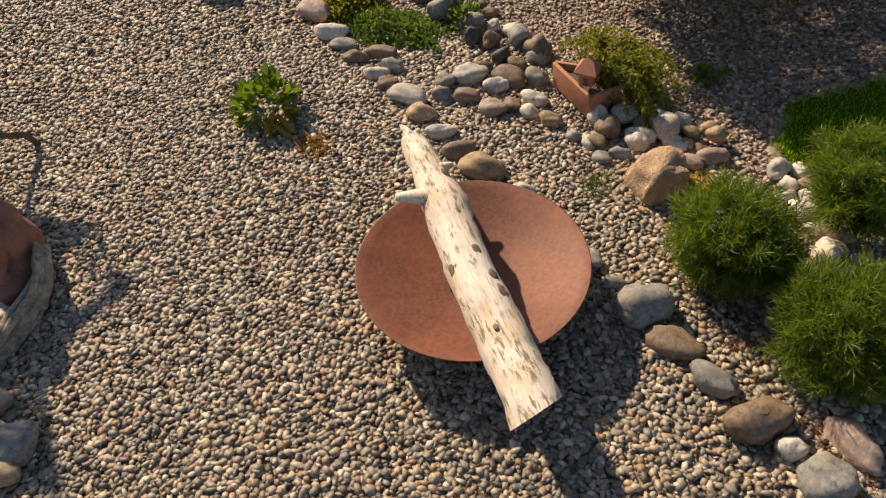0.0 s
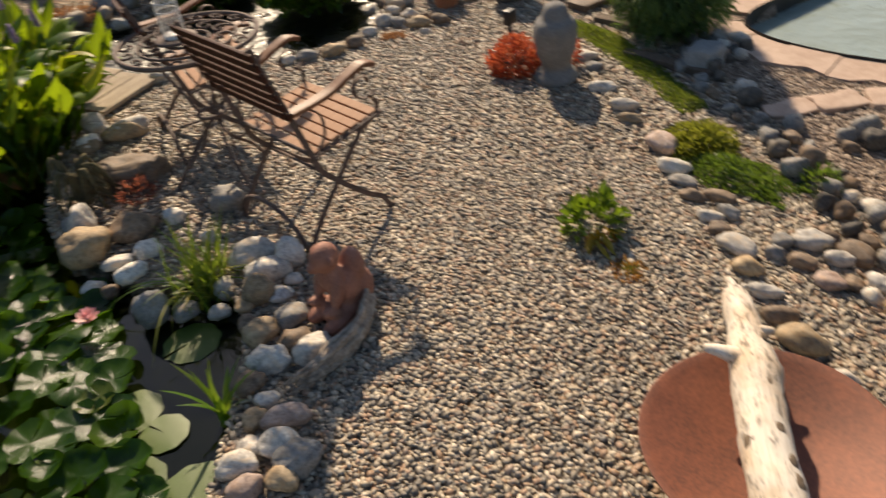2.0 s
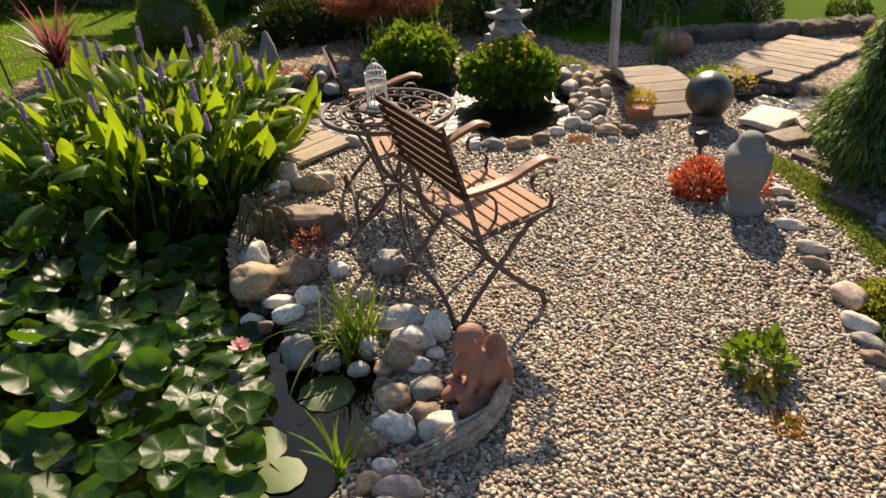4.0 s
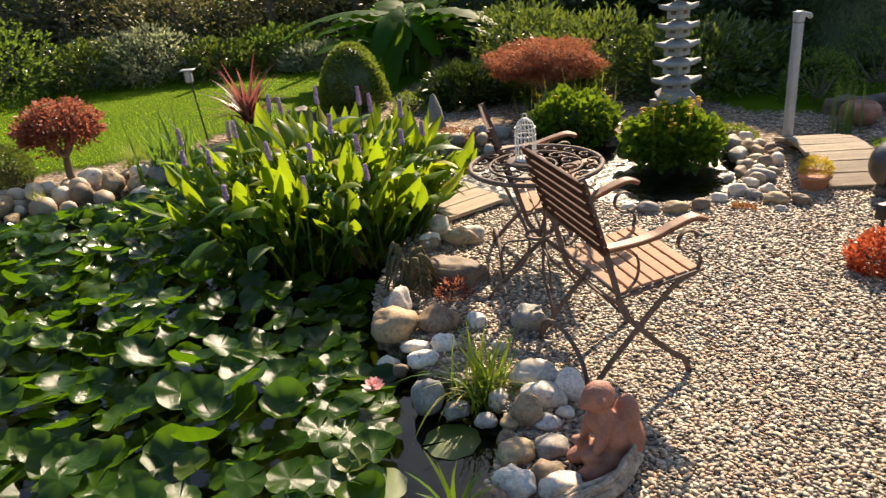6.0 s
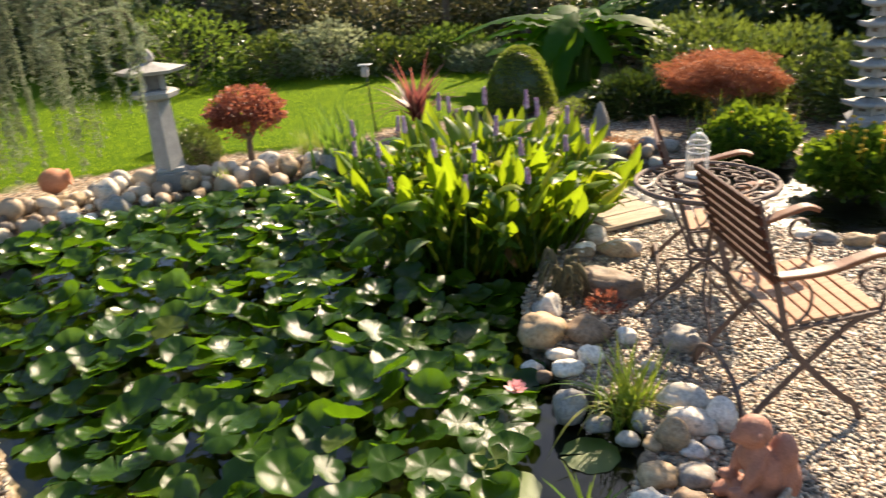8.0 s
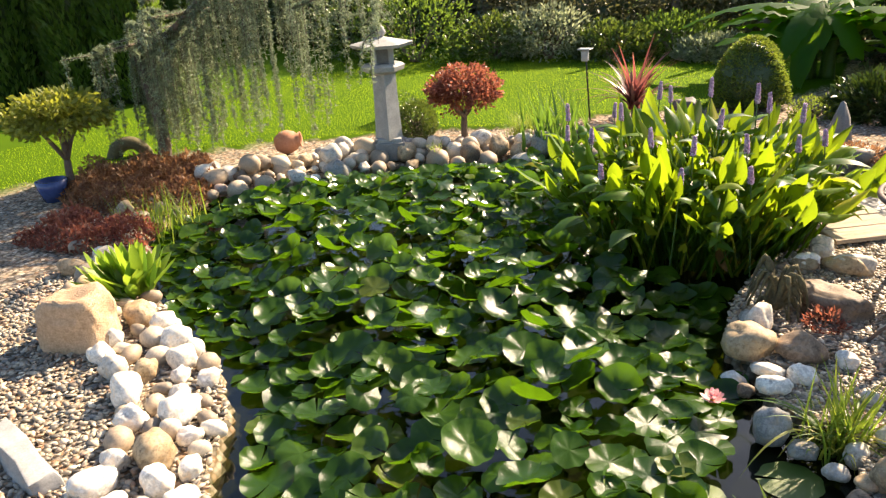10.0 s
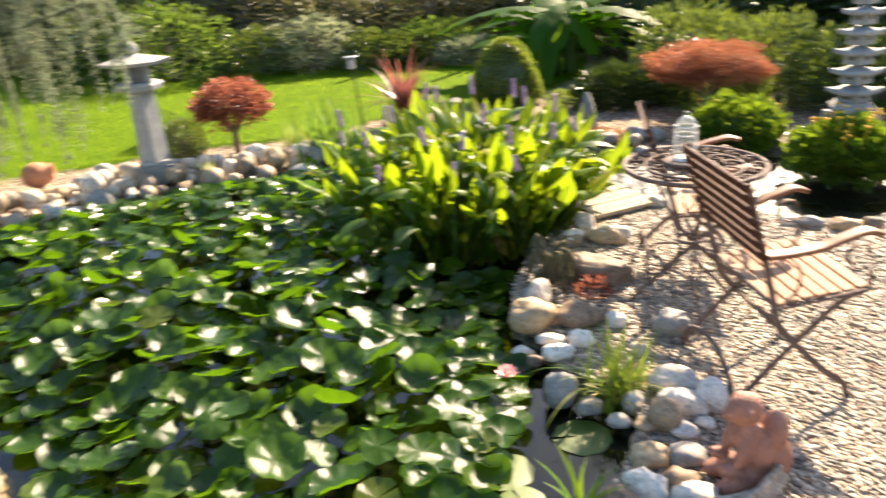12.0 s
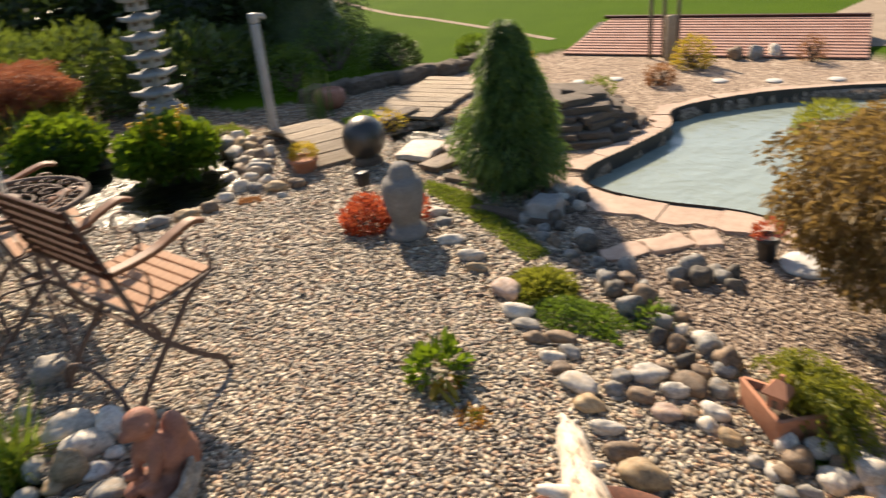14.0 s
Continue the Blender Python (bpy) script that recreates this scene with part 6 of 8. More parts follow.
slab(2.75, 4.12, 0.33, 0.26, 0.04, 30, M_STONE["pale"], "pale flat natural stone slab by the stream", 0.02, 1)
slab(2.98, 3.9, 0.3, 0.2, 0.04, -15, M_STONE["pink"], "flat natural stone slab by the stream", 0.03, 2)
slab(2.72, 3.82, 0.26, 0.17, 0.05, 10, M_STONE["brown"], "brown flat stone at the stream edge", 0.0, 3)
slab(2.95, 3.7, 0.3, 0.14, 0.06, -25, M_DARKSTONE, "dark layered stone at the stream edge", 0.0, 4)
slab(3.3, 4.15, 0.3, 0.15, 0.07, 20, M_DARKSTONE, "dark layered stone at the stream edge", 0.0, 5)
slab(3.05, 4.95, 0.5, 0.13, 0.07, 20, M_DARKSTONE, "dark rough stone beside the plank walkway", 0.0, 6)
rng_r = np.random.default_rng(77)
for layer in range(6):
    for k in range(9 - layer):
        a = 2 * math.pi * k / (9 - layer) + 0.5 * layer
        reach = 0.06 + 0.34 * (1 - layer / 6.5)
        slab(3.82 + reach * math.cos(a) * 1.05, 3.78 + reach * math.sin(a), rng_r.uniform(0.22, 0.36), rng_r.uniform(0.15, 0.24), 0.055, math.degrees(a) + 90 + rng_r.uniform(-25, 25), M_DARKSTONE, "dark flat layered rock stacked in the rockery by the pool", 0.045 * layer - 0.01, 40 + 10 * layer + k)
slab(2.65, 3.35, 0.07, 0.5, 0.05, 16, M_BARK, "dark timber edging along the creeping plants", -0.01, 7)
slab(2.48, 2.85, 0.06, 0.5, 0.05, 20, M_BARK, "dark timber edging along the creeping plants", -0.01, 8)


# ---- planter with a tiny clay house, pines ----
def planter():
    e = empty("clay_planter", (2.0, 0.93, 0), "triangular terracotta planter with a trailing juniper", "planter", rz=-20)
    e.matrix_world = e.matrix_world @ Matrix.Scale(0.8, 4)
    for name, a, b in (("wall", (-0.06, 0.19), (-0.1, -0.09)), ("wall", (-0.1, -0.09), (0.16, -0.12)), ("wall", (0.16, -0.12), (-0.06, 0.19))):
        a, b = Vector((*a, 0)), Vector((*b, 0))
        m = Matrix.Translation((a + b) / 2 + Vector((0, 0, 0.085))) @ Matrix.Rotation(math.atan2(b.y - a.y, b.x - a.x), 4, "Z")
        part(name, box_bm((b - a).length + 0.012, 0.018, 0.13, m @ Matrix.Rotation(radians(6), 4, "X"), 0.004), M_TERRA, e)
    obj("soil", [(-0.055, 0.17, 0.12), (-0.09, -0.08, 0.12), (0.14, -0.11, 0.12)], [(0, 1, 2)], M_BARK, e, "dark soil")
    rng = np.random.default_rng(71)
    places, ways = [], []
    for k in range(120):
        a = rng.uniform(-1.7, 1.3)
        reach, top = rng.uniform(0.1, 0.34), rng.uniform(0.06, 0.16)
        o = np.array([rng.uniform(0.0, 0.08), rng.uniform(-0.06, 0.1), 0.12])
        d = np.array([math.cos(a), math.sin(a), 0])
        line = spline([o, o + d * reach * 0.4 + np.array([0, 0, top]), o + d * reach * 0.8 + np.array([0, 0, top * 0.5 - 0.03]), o + d * reach + np.array([0, 0, -rng.uniform(0.02, 0.1)])], 16)
        m = int(90 * reach / 0.2)
        i = rng.integers(0, 15, m)
        places.append(line[i] + rng.normal(0, 0.006, (m, 3)))
        ways.append((line[i + 1] - line[i]) * 40 + rng.normal(0, 0.6, (m, 3)) + np.array([0, 0, -0.2]))
    places = np.concatenate(places)
    places[:, 2] = np.maximum(places[:, 2], 0.01)
    crown(places, np.concatenate(ways), 0.03, 0.008, M_JUNIPER, e, rng, "trailing golden-olive juniper", name="juniper")


planter()


def clay_house():
    e = empty("clay_house", (1.955, 0.935, 0.118), "tiny terracotta house ornament standing in the planter", "ornament", rz=10)
    part("walls", box_bm(0.05, 0.05, 0.05, Matrix.Translation((0, 0, 0.03)), 0.003), M_TERRA, e)
    part("eaves", box_bm(0.078, 0.078, 0.01, Matrix.Translation((0, 0, 0.058)), 0.003), M_TERRA, e)
    v = [(-0.04, -0.04, 0.062), (0.04, -0.04, 0.062), (0.04, 0.04, 0.062), (-0.04, 0.04, 0.062), (0, -0.015, 0.098), (0, 0.015, 0.098)]
    obj("roof", v, [(0, 1, 4), (1, 2, 5, 4), (2, 3, 5), (3, 0, 4, 5), (3, 2, 1, 0)], M_TERRA, e, smooth=False)
    part("door", box_bm(0.004, 0.016, 0.028, Matrix.Translation((-0.0265, 0, 0.022)), 0.001), M_LOG_DARK, e, "dark doorway")
    part("chimney", box_bm(0.014, 0.014, 0.026, Matrix.Translation((0.012, 0, 0.098)), 0.002), M_TERRA, e)


clay_house()


def pine(at, r, n, label, seed, rise, stem=0.02):
    e = empty("mugo_pine", at, label, "pine", "dwarf pines")
    rng = np.random.default_rng(seed)
    # shoots: each a bottle-brush of needles
    m = n // 26
    tips, d = shell(m, rng, (r, r, r * 0.85), (0, 0, rise), 0.5, 0.36, -0.7, seed)
    tips[:, 2] = np.maximum(tips[:, 2], 0.03)
    axis = unit(d + np.array([0, 0, 0.55]) + rng.normal(0, 0.25, d.shape))
    k = np.repeat(np.arange(m), 26)
    along = rng.uniform(-0.05, 0.012, len(k))[:, None]
    places = tips[k] + axis[k] * along
    ways = axis[k] * 0.8 + unit(rng.normal(size=(len(k), 3))) * 0.8
    crown(places, ways, 0.04, 0.0029, M_PINE, e, rng, "dense green needles", fold=0.1)
    # dark lump stands for the shaded inside of the pine
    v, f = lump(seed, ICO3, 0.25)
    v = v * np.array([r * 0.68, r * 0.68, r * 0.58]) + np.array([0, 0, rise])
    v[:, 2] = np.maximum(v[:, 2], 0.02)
    obj("inner_growth", v, f, M_DARKLEAF, e, "dark core standing for the shaded inside")
    obj("trunk", *tube([(0, 0, -0.02), (0.01, 0, rise)], stem, 8), M_BARK, e)


pine((1.53, 0.245, 0), 0.16, 25000, "round dwarf mountain pine with dense green needles on gravel", 81, 0.14)
pine((1.385, -0.1, 0), 0.165, 26000, "large round dwarf mountain pine beside the stones", 82, 0.14)
pine((1.83, 0.0, 0), 0.16, 22000, "dwarf mountain pine on a short stem beside the lawn", 83, 0.22)
low_mat("flower_patch", [(1.72, 0.42), (1.84, 0.38), (1.88, 0.47), (1.78, 0.52)], 0.08, 260, 0.018, M_YELLOW, "small patch of yellow flowers beside the boulder", 84, "flowers")
low_mat("rock_plant", [(1.9, 0.85), (1.98, 0.8), (2.02, 0.72), (1.9, 0.74)], 0.06, 300, 0.025, M_LIMELEAF, "small green plant under the planter", 85)
low_mat("ground_plant", [(2.28, 0.62), (2.4, 0.6), (2.4, 0.7), (2.3, 0.7)], 0.03, 140, 0.03, M_THYME, "flat weed growing in brown gravel", 86)
low_mat("dry_litter", [(1.2, 0.02), (1.45, 0.1), (1.55, 0.35), (1.48, 0.4), (1.3, 0.2), (1.15, -0.1), (1.0, -0.3), (1.15, -0.3)], 0.012, 900, 0.02, M_REDLOW, "dry brown needle litter on gravel", 87)


# ---- pool and its surroundings ----
def coping():
    e = empty("pool_coping", (0, 0, 0), "warm sandstone coping slabs round the pool", "coping", kind="structure")
    p = np.array(rounded(POOL, 60))
    area = 0.5 * np.sum(p[:, 0] * np.roll(p[:, 1], -1) - np.roll(p[:, 0], -1) * p[:, 1])
    n = len(p)
    t = np.roll(p, -1, 0) - np.roll(p, 1, 0)
    nrm = unit(np.column_stack([t[:, 1], -t[:, 0]])) * (1 if area > 0 else -1)
    near_side = np.clip((3.9 - p[:, 0]) / 0.5, 0, 1) * np.clip((3.2 - p[:, 1]) / 0.3, 0, 1)
    out = p + nrm * (0.13 + 0.1 * near_side + 0.03 * np.sin(np.arange(n) * 1.9))[:, None]
    step = 3
    for i in range(0, n - step + 1, step):
        idx = [(i + k) % n for k in range(step + 1)]
        a = [p[k] + nrm[k] * 0.006 for k in idx]
        b = [out[k] for k in idx]
        sh = 0.03
        a[0], a[-1], b[0], b[-1] = a[0] + (a[1] - a[0]) * sh, a[-1] + (a[-2] - a[-1]) * sh, b[0] + (b[1] - b[0]) * sh, b[-1] + (b[-2] - b[-1]) * sh
        ring = a + b[::-1]
        top = 0.018 + 0.004 * math.sin(i)
        v = [(x, y, top) for x, y in ring] + [(x, y, -0.03) for x, y in ring]
        m = len(ring)
        f = [tuple(range(m)), tuple(range(2 * m - 1, m - 1, -1))] + [(k, k + m, (k + 1) % m + m, (k + 1) % m) for k in range(m)]
        obj("slab", v, f, M_COPING, e, smooth=False)
    # near-black wall from the coping down to the bed
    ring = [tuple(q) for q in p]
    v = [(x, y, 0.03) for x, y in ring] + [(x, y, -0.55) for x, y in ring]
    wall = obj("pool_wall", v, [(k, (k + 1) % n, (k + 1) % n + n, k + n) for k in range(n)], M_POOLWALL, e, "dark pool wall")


coping()
for n, (x, y, sx, sy, rz) in enumerate([(2.58, 2.13, 0.22, 0.13, -14), (2.8, 2.05, 0.22, 0.15, -22), (2.96, 1.95, 0.13, 0.16, -40)]):
    slab(x, y, sx, sy, 0.03, rz, M_COPING, "flat sandstone stepping slab leading to the pool", -0.005, 20 + n)
ob = obj("stone_plate", *turned([(0.001, 0.0), (0.125, 0.0), (0.13, 0.012), (0.12, 0.024), (0.06, 0.026), (0.001, 0.027)], 26, 0.12), M_DISC)
ob.matrix_world = pose(3.06, 1.48, 0)
tagged(ob, "pale round stone plate lying on brown gravel", "stone plate")
for x, y in ((4.81, 4.68), (5.06, 4.49), (5.5, 3.75), (5.74, 3.41), (6.05, 3.06)):
    ob = obj("stepping_disc", *turned([(0.001, 0.0), (0.06, 0.0), (0.064, 0.006), (0.058, 0.013), (0.001, 0.015)], 24), M_DISC)
    ob.matrix_world = pose(x, y, 0)
    tagged(ob, "round pale concrete stepping disc on gravel", "stepping stone", "stepping discs")


def tiled_bank():
    a, b = np.array([5.5, 5.62]), np.array([6.78, 3.2])
    along = unit(b - a)
    out = np.array([-along[1], along[0]])
    e = empty("tiled_bank", (*a, 0), "low sloping bank covered with courses of reddish clay tiles", "tiled bank")
    ln = float(np.linalg.norm(b - a))
    rz = math.degrees(math.atan2(along[1], along[0]))
    e.matrix_world = pose(a[0], a[1], 0, 0, 0, rz)
    courses = 14
    for k in range(courses):
        part("tile_course", box_bm(ln - 0.021 * k, 0.075, 0.014, pose(ln / 2 + 0.0105 * k, 0.04 + 0.058 * k, 0.022 + 0.0152 * k, 6, 0, 0), 0.004), M_TILE, e, smooth=False)
    v = [(0, 0, 0), (ln, 0, 0), (ln, 0.9, 0), (0, 0.9, 0), (0.15, 0.8, 0.19), (ln, 0.8, 0.19)]
    obj("core", v, [(0, 1, 5, 4), (1, 2, 5), (2, 3, 4, 5), (3, 0, 4), (3, 2, 1, 0)], M_DARKSTONE, e, "dark earth core", smooth=False)
    part("cap", box_bm(ln - 0.2, 0.07, 0.03, Matrix.Translation((ln / 2 + 0.1, 0.83, 0.235)), 0.005), M_SLAT_DARK, e, "dark capping board")


tiled_bank()
for x, y, h in ((5.95, 4.72, 0.75), (6.08, 4.66, 0.7), (5.86, 4.8, 0.7)):
    ob = obj("wooden_post", *tube([(0, 0, -0.05), (0.005, 0.004, h)], 0.018, 8), M_BARK)
    ob.matrix_world = pose(x, y, 0)
    tagged(ob, "thin dark wooden post beside the tiled bank", "post", "garden posts")
part_post = part("wooden_post", box_bm(0.09, 0.05, 0.42, None, 0.006), M_PLANK, None)
part_post.matrix_world = pose(5.9, 4.6, 0.2, 0, 0, -20)
tagged(part_post, "short pale square timber post beside the tiled bank", "post")
shrub("golden_shrub", (5.78, 4.25, 0), (0.17, 0.17, 0.17), 900, 0.035, M_GOLD, "rounded golden-yellow shrub on gravel", "shrub", 91, rise=0.1)
shrub("orange_shrub", (5.15, 4.08, 0), (0.12, 0.12, 0.1), 500, 0.03, M_REDLOW, "small orange-brown shrub on gravel", "shrub", 92, rise=0.07)
shrub("low_shrub", (4.6, 4.25, 0), (0.13, 0.13, 0.1), 400, 0.03, M_THYME, "low olive-green shrub on gravel", "shrub", 93, rise=0.05)
shrub("low_shrub", (4.75, 5.5, 0), (0.2, 0.2, 0.14), 700, 0.04, M_GOLD, "low yellow-green shrub beside the wall", "shrub", 94, rise=0.06)
shrub("low_shrub", (6.5, 3.55, 0), (0.12, 0.12, 0.13), 300, 0.03, M_REDLOW, "sparse reddish shrub before the tiled bank", "shrub", 95, rise=0.1)
for n, (x, y) in enumerate(((6.35, 4.0), (6.5, 3.9), (6.25, 4.15))):
    stone(("grey", "pale", "brown")[n], x, y, 40 * n, 0.16, 0.11, 0.09, 0, "before the tiled bank")


def bronze_maple():
    e = empty("weeping_maple", (2.95, 0.84, 0), "weeping bronze-brown cut-leaf maple beside the pool", "maple tree")
    rng = np.random.default_rng(96)
    places, d = shell(42000, rng, (0.62, 0.62, 0.42), (0, 0, 0.55), 0.4, 0.3, -0.6, 6)
    places[:, 2] = np.maximum(places[:, 2], 0.22)
    ways = d * 0.7 + np.array([0, 0, -0.75]) + rng.normal(0, 0.4, d.shape)
    crown(places, ways, 0.036, 0.012, M_BROWNMAPLE, e, rng, "drooping bronze foliage")
    tops = [(0.4 * math.cos(a), 0.4 * math.sin(a), 0.72) for a in np.linspace(0, 5.3, 7)]
    obj("trunk", *limbs((0, 0, 0), tops, 0.035, 0.08, rng), M_BARK, e)


bronze_maple()
shrub("low_shrub", (5.0, 2.5, -0.1), (0.25, 0.25, 0.2), 2200, 0.035, M_JUNIPER, "olive-green shrub overhanging the pool", "shrub", 97, rise=0.05)


# ---- round the far pond ----
def broad_mound(at, r, n, label, seed, flowers=18, rise=0.12, h=0.24):
    e = empty("marsh_marigold", at, label, "perennial")
    rng = np.random.default_rng(seed)
    places, d = shell(n, rng, (r, r, h), (0, 0, rise), 0.45, 0.25, -0.4, seed)
    places[:, 2] = np.maximum(places[:, 2], -0.06)
    v, f = leaves(places, d + np.array([0, 0, 0.25]) + rng.normal(0, 0.3, d.shape), 0.055, 0.055, rng, 0.15)
    quick("foliage", v, f, M_MARSH, e)
    bud = None
    for k in range(flowers):
        a, q = rng.uniform(0, 6.28), rng.uniform(0.2, 0.95)
        top = np.array([r * q * math.cos(a), r * q * math.sin(a), rise + h * (1.0 + rng.uniform(0, 0.55)) * math.sqrt(max(0.05, 1 - q * q * 0.7))])
        if bud is None:
            bud = obj("flower", *join((ICO1[0] * np.array([0.018, 0.018, 0.01]), ICO1[1]), tube([(0, 0, -0.12), (0, 0, 0)], 0.002, 4)), M_YELLOW, e, "small yellow flower")
        c = bud if k == 0 else new("flower", bud.data)
        c.parent, c.matrix_basis = e, Matrix.Translation(top)
        tagged(c, "small yellow flower")
    # dark lump stands for the shade under the leaves
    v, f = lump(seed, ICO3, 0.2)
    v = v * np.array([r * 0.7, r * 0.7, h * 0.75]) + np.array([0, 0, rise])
    obj("inner_growth", v, f, M_DARKLEAF, e, "dark core standing for shade under the leaves")


broad_mound((1.38, 5.3, -0.06), 0.32, 3600, "rounded leafy green marsh plant with yellow flowers in the pond", 101, 34, 0.19, 0.22)
broad_mound((0.78, 6.1, -0.02), 0.33, 2600, "rounded leafy green plant with few yellow flowers on the bank", 103, 5, 0.12, 0.25)
low_mat("rock_plant", [(1.75, 5.7), (2.05, 5.5), (2.15, 5.75), (1.9, 6.05), (1.6, 6.1)], 0.14, 1500, 0.03, M_THYME, "spreading olive-green plant on the pond bank", 104)


def pagoda():
    e = empty("stone_pagoda", (1.65, 6.3, 0), "tall pale grey stone pagoda lantern with stacked curved roofs", "pagoda", rz=40)
    part("base", box_bm(0.3, 0.3, 0.2, Matrix.Translation((0, 0, 0.1)), 0.012), M_GRANITE, e)
    v, f = turned([(0.0, 0.2), (0.2, 0.2), (0.21, 0.23), (0.15, 0.27), (0.0, 0.27)], 4)
    obj("plinth", v, f, M_GRANITE, e, smooth=False)
    z = 0.26
    for k in range(7):
        w = 0.168 - 0.01 * k
        storey = part("storey", box_bm(w, w, 0.115, Matrix.Translation((0, 0, z + 0.0575)), 0.005), M_GRANITE, e)
        for s in range(4):
            win = part("window_niche", box_bm(0.006, w * 0.36, 0.05, pose(0, 0, 0, 0, 0, s * 90) @ Matrix.Translation((w / 2 + 0.001, 0, z + 0.06)), 0.002), M_DARKSTONE, storey, "dark carved niche")
        z += 0.115
        half = 0.142 - 0.008 * k
        g = 9
        vs, fs = [], []
        for lay, th in ((0, 0.0), (1, -0.02)):
            for i in range(g):
                for j in range(g):
                    a, b = -1 + 2 * i / (g - 1), -1 + 2 * j / (g - 1)
                    m = max(abs(a), abs(b))
                    zz = 0.045 * (1 - m) ** 1.6 + 0.018 * (abs(a * b)) ** 2.2 - 0.012
                    vs.append((a * half, b * half, z + (zz if lay == 0 else min(zz, 0.02) - 0.034)))
        for i in range(g - 1):
            for j in range(g - 1):
                q = i * g + j
                fs.append((q, q + g, q + g + 1, q + 1))
                fs.append((g * g + q, g * g + q + 1, g * g + q + g + 1, g * g + q + g))
        edge = [i * g for i in range(g)] + [(g - 1) * g + j for j in range(1, g)] + [i * g + g - 1 for i in range(g - 2, -1, -1)] + [j for j in range(g - 2, 0, -1)]
        for q, r in zip(edge, edge[1:] + edge[:1]):
            fs.append((q, g * g + q, g * g + r, r))
        obj("roof", vs, fs, M_GRANITE, e)
        z += 0.03
    v, f = turned([(0.001, z + 0.14), (0.02, z + 0.12), (0.03, z + 0.08), (0.02, z + 0.04), (0.04, z), (0.001, z)], 16)
    obj("finial", v, f, M_GRANITE, e)


pagoda()


def tap_post():
    e = empty("tap_post", (2.24, 5.43, 0), "pale grey square garden tap post beside the footbridge", "tap post", rz=20)
    part("post", box_bm(0.055, 0.055, 0.86, Matrix.Translation((0, 0, 0.43)), 0.01), M_SILVER, e)
    part("head", box_bm(0.06, 0.06, 0.075, Matrix.Translation((0, 0, 0.9)), 0.012), M_SILVER, e)
    obj("spout", *tube(spline([(0.03, 0, 0.91), (0.08, 0, 0.905), (0.1, 0, 0.885)], 8), 0.018, 10), M_SILVER, e)
    part("foot_plate", box_bm(0.14, 0.14, 0.012, Matrix.Translation((0, 0, 0.006)), 0.003), M_SILVER, e)


tap_post()
tuft("horsetail", (2.72, 5.6, 0), 60, 0.06, 0.42, 0.006, 0.12, M_STEM, "upright thin green horsetail stems in a pot", "horsetail", 105, 0.3)
ob = obj("round_pot", *turned([(0.001, 0), (0.1, 0.0), (0.15, 0.07), (0.14, 0.13), (0.11, 0.16), (0.1, 0.15), (0.001, 0.14)], 26), M_STATUE)
ob.matrix_world = pose(2.95, 5.85, 0)
tagged(ob, "squat red-brown clay pot on gravel", "pot")
low_mat("rock_plant", [(2.7, 4.95), (3.0, 4.9), (3.1, 5.3), (2.8, 5.35)], 0.09, 900, 0.03, M_LIMELEAF, "yellow-green low plants beside the footbridge", 106)
shrub("low_shrub", (2.95, 4.85, 0), (0.12, 0.1, 0.1), 260, 0.03, M_GOLD, "small orange-yellow shrub beside the stream", "shrub", 107, rise=0.05)

# ---- left bank ----
def stone_lantern():
    e = empty("stone_lantern", (-3.6, 5.0, 0), "grey stone garden lantern on a square block on the bank", "stone lantern", rz=35)
    bm = box_bm(0.25, 0.22, 0.15, Matrix.Translation((0, 0, 0.1)), 0.012, 0.01)
    part("block", bm, M_GRANITE_D, e)
    part("foot", box_bm(0.2, 0.17, 0.04, Matrix.Translation((0, 0, 0.19)), 0.008, 0.006), M_GRANITE, e)
    v, f = turned([(0.001, 0.2), (0.112, 0.2), (0.106, 0.3), (0.098, 0.5), (0.094, 0.74), (0.001, 0.74)], 4)
    obj("pillar", v, f, M_GRANITE, e, smooth=False)
    v, f = turned([(0.001, 0.73), (0.1, 0.73), (0.165, 0.755), (0.175, 0.79), (0.15, 0.81), (0.001, 0.815)], 6)
    obj("platform", v, f, M_GRANITE, e, smooth=False)
    for a in range(4):
        part("fire_box_post", box_bm(0.045, 0.045, 0.13, pose(0, 0, 0, 0, 0, a * 90) @ Matrix.Translation((0.068, 0.068, 0.875)), 0.005), M_GRANITE, e)
    # solid box; its darker granite stands for shade in the opening
    part("fire_box", box_bm(0.12, 0.12, 0.12, Matrix.Translation((0, 0, 0.875)), 0.005), M_GRANITE_D, e, "shaded inner fire box")
    v, f = turned([(0.001, 0.935), (0.12, 0.93), (0.24, 0.94), (0.255, 0.965), (0.2, 0.978), (0.1, 0.998), (0.035, 1.012), (0.001, 1.03)], 6)
    obj("roof", v, f, M_GRANITE, e, smooth=False)
    v, f = turned([(0.001, 1.02), (0.03, 1.02), (0.045, 1.05), (0.03, 1.085), (0.008, 1.11), (0.001, 1.11)], 14)
    obj("finial", v, f, M_GRANITE, e)


stone_lantern()


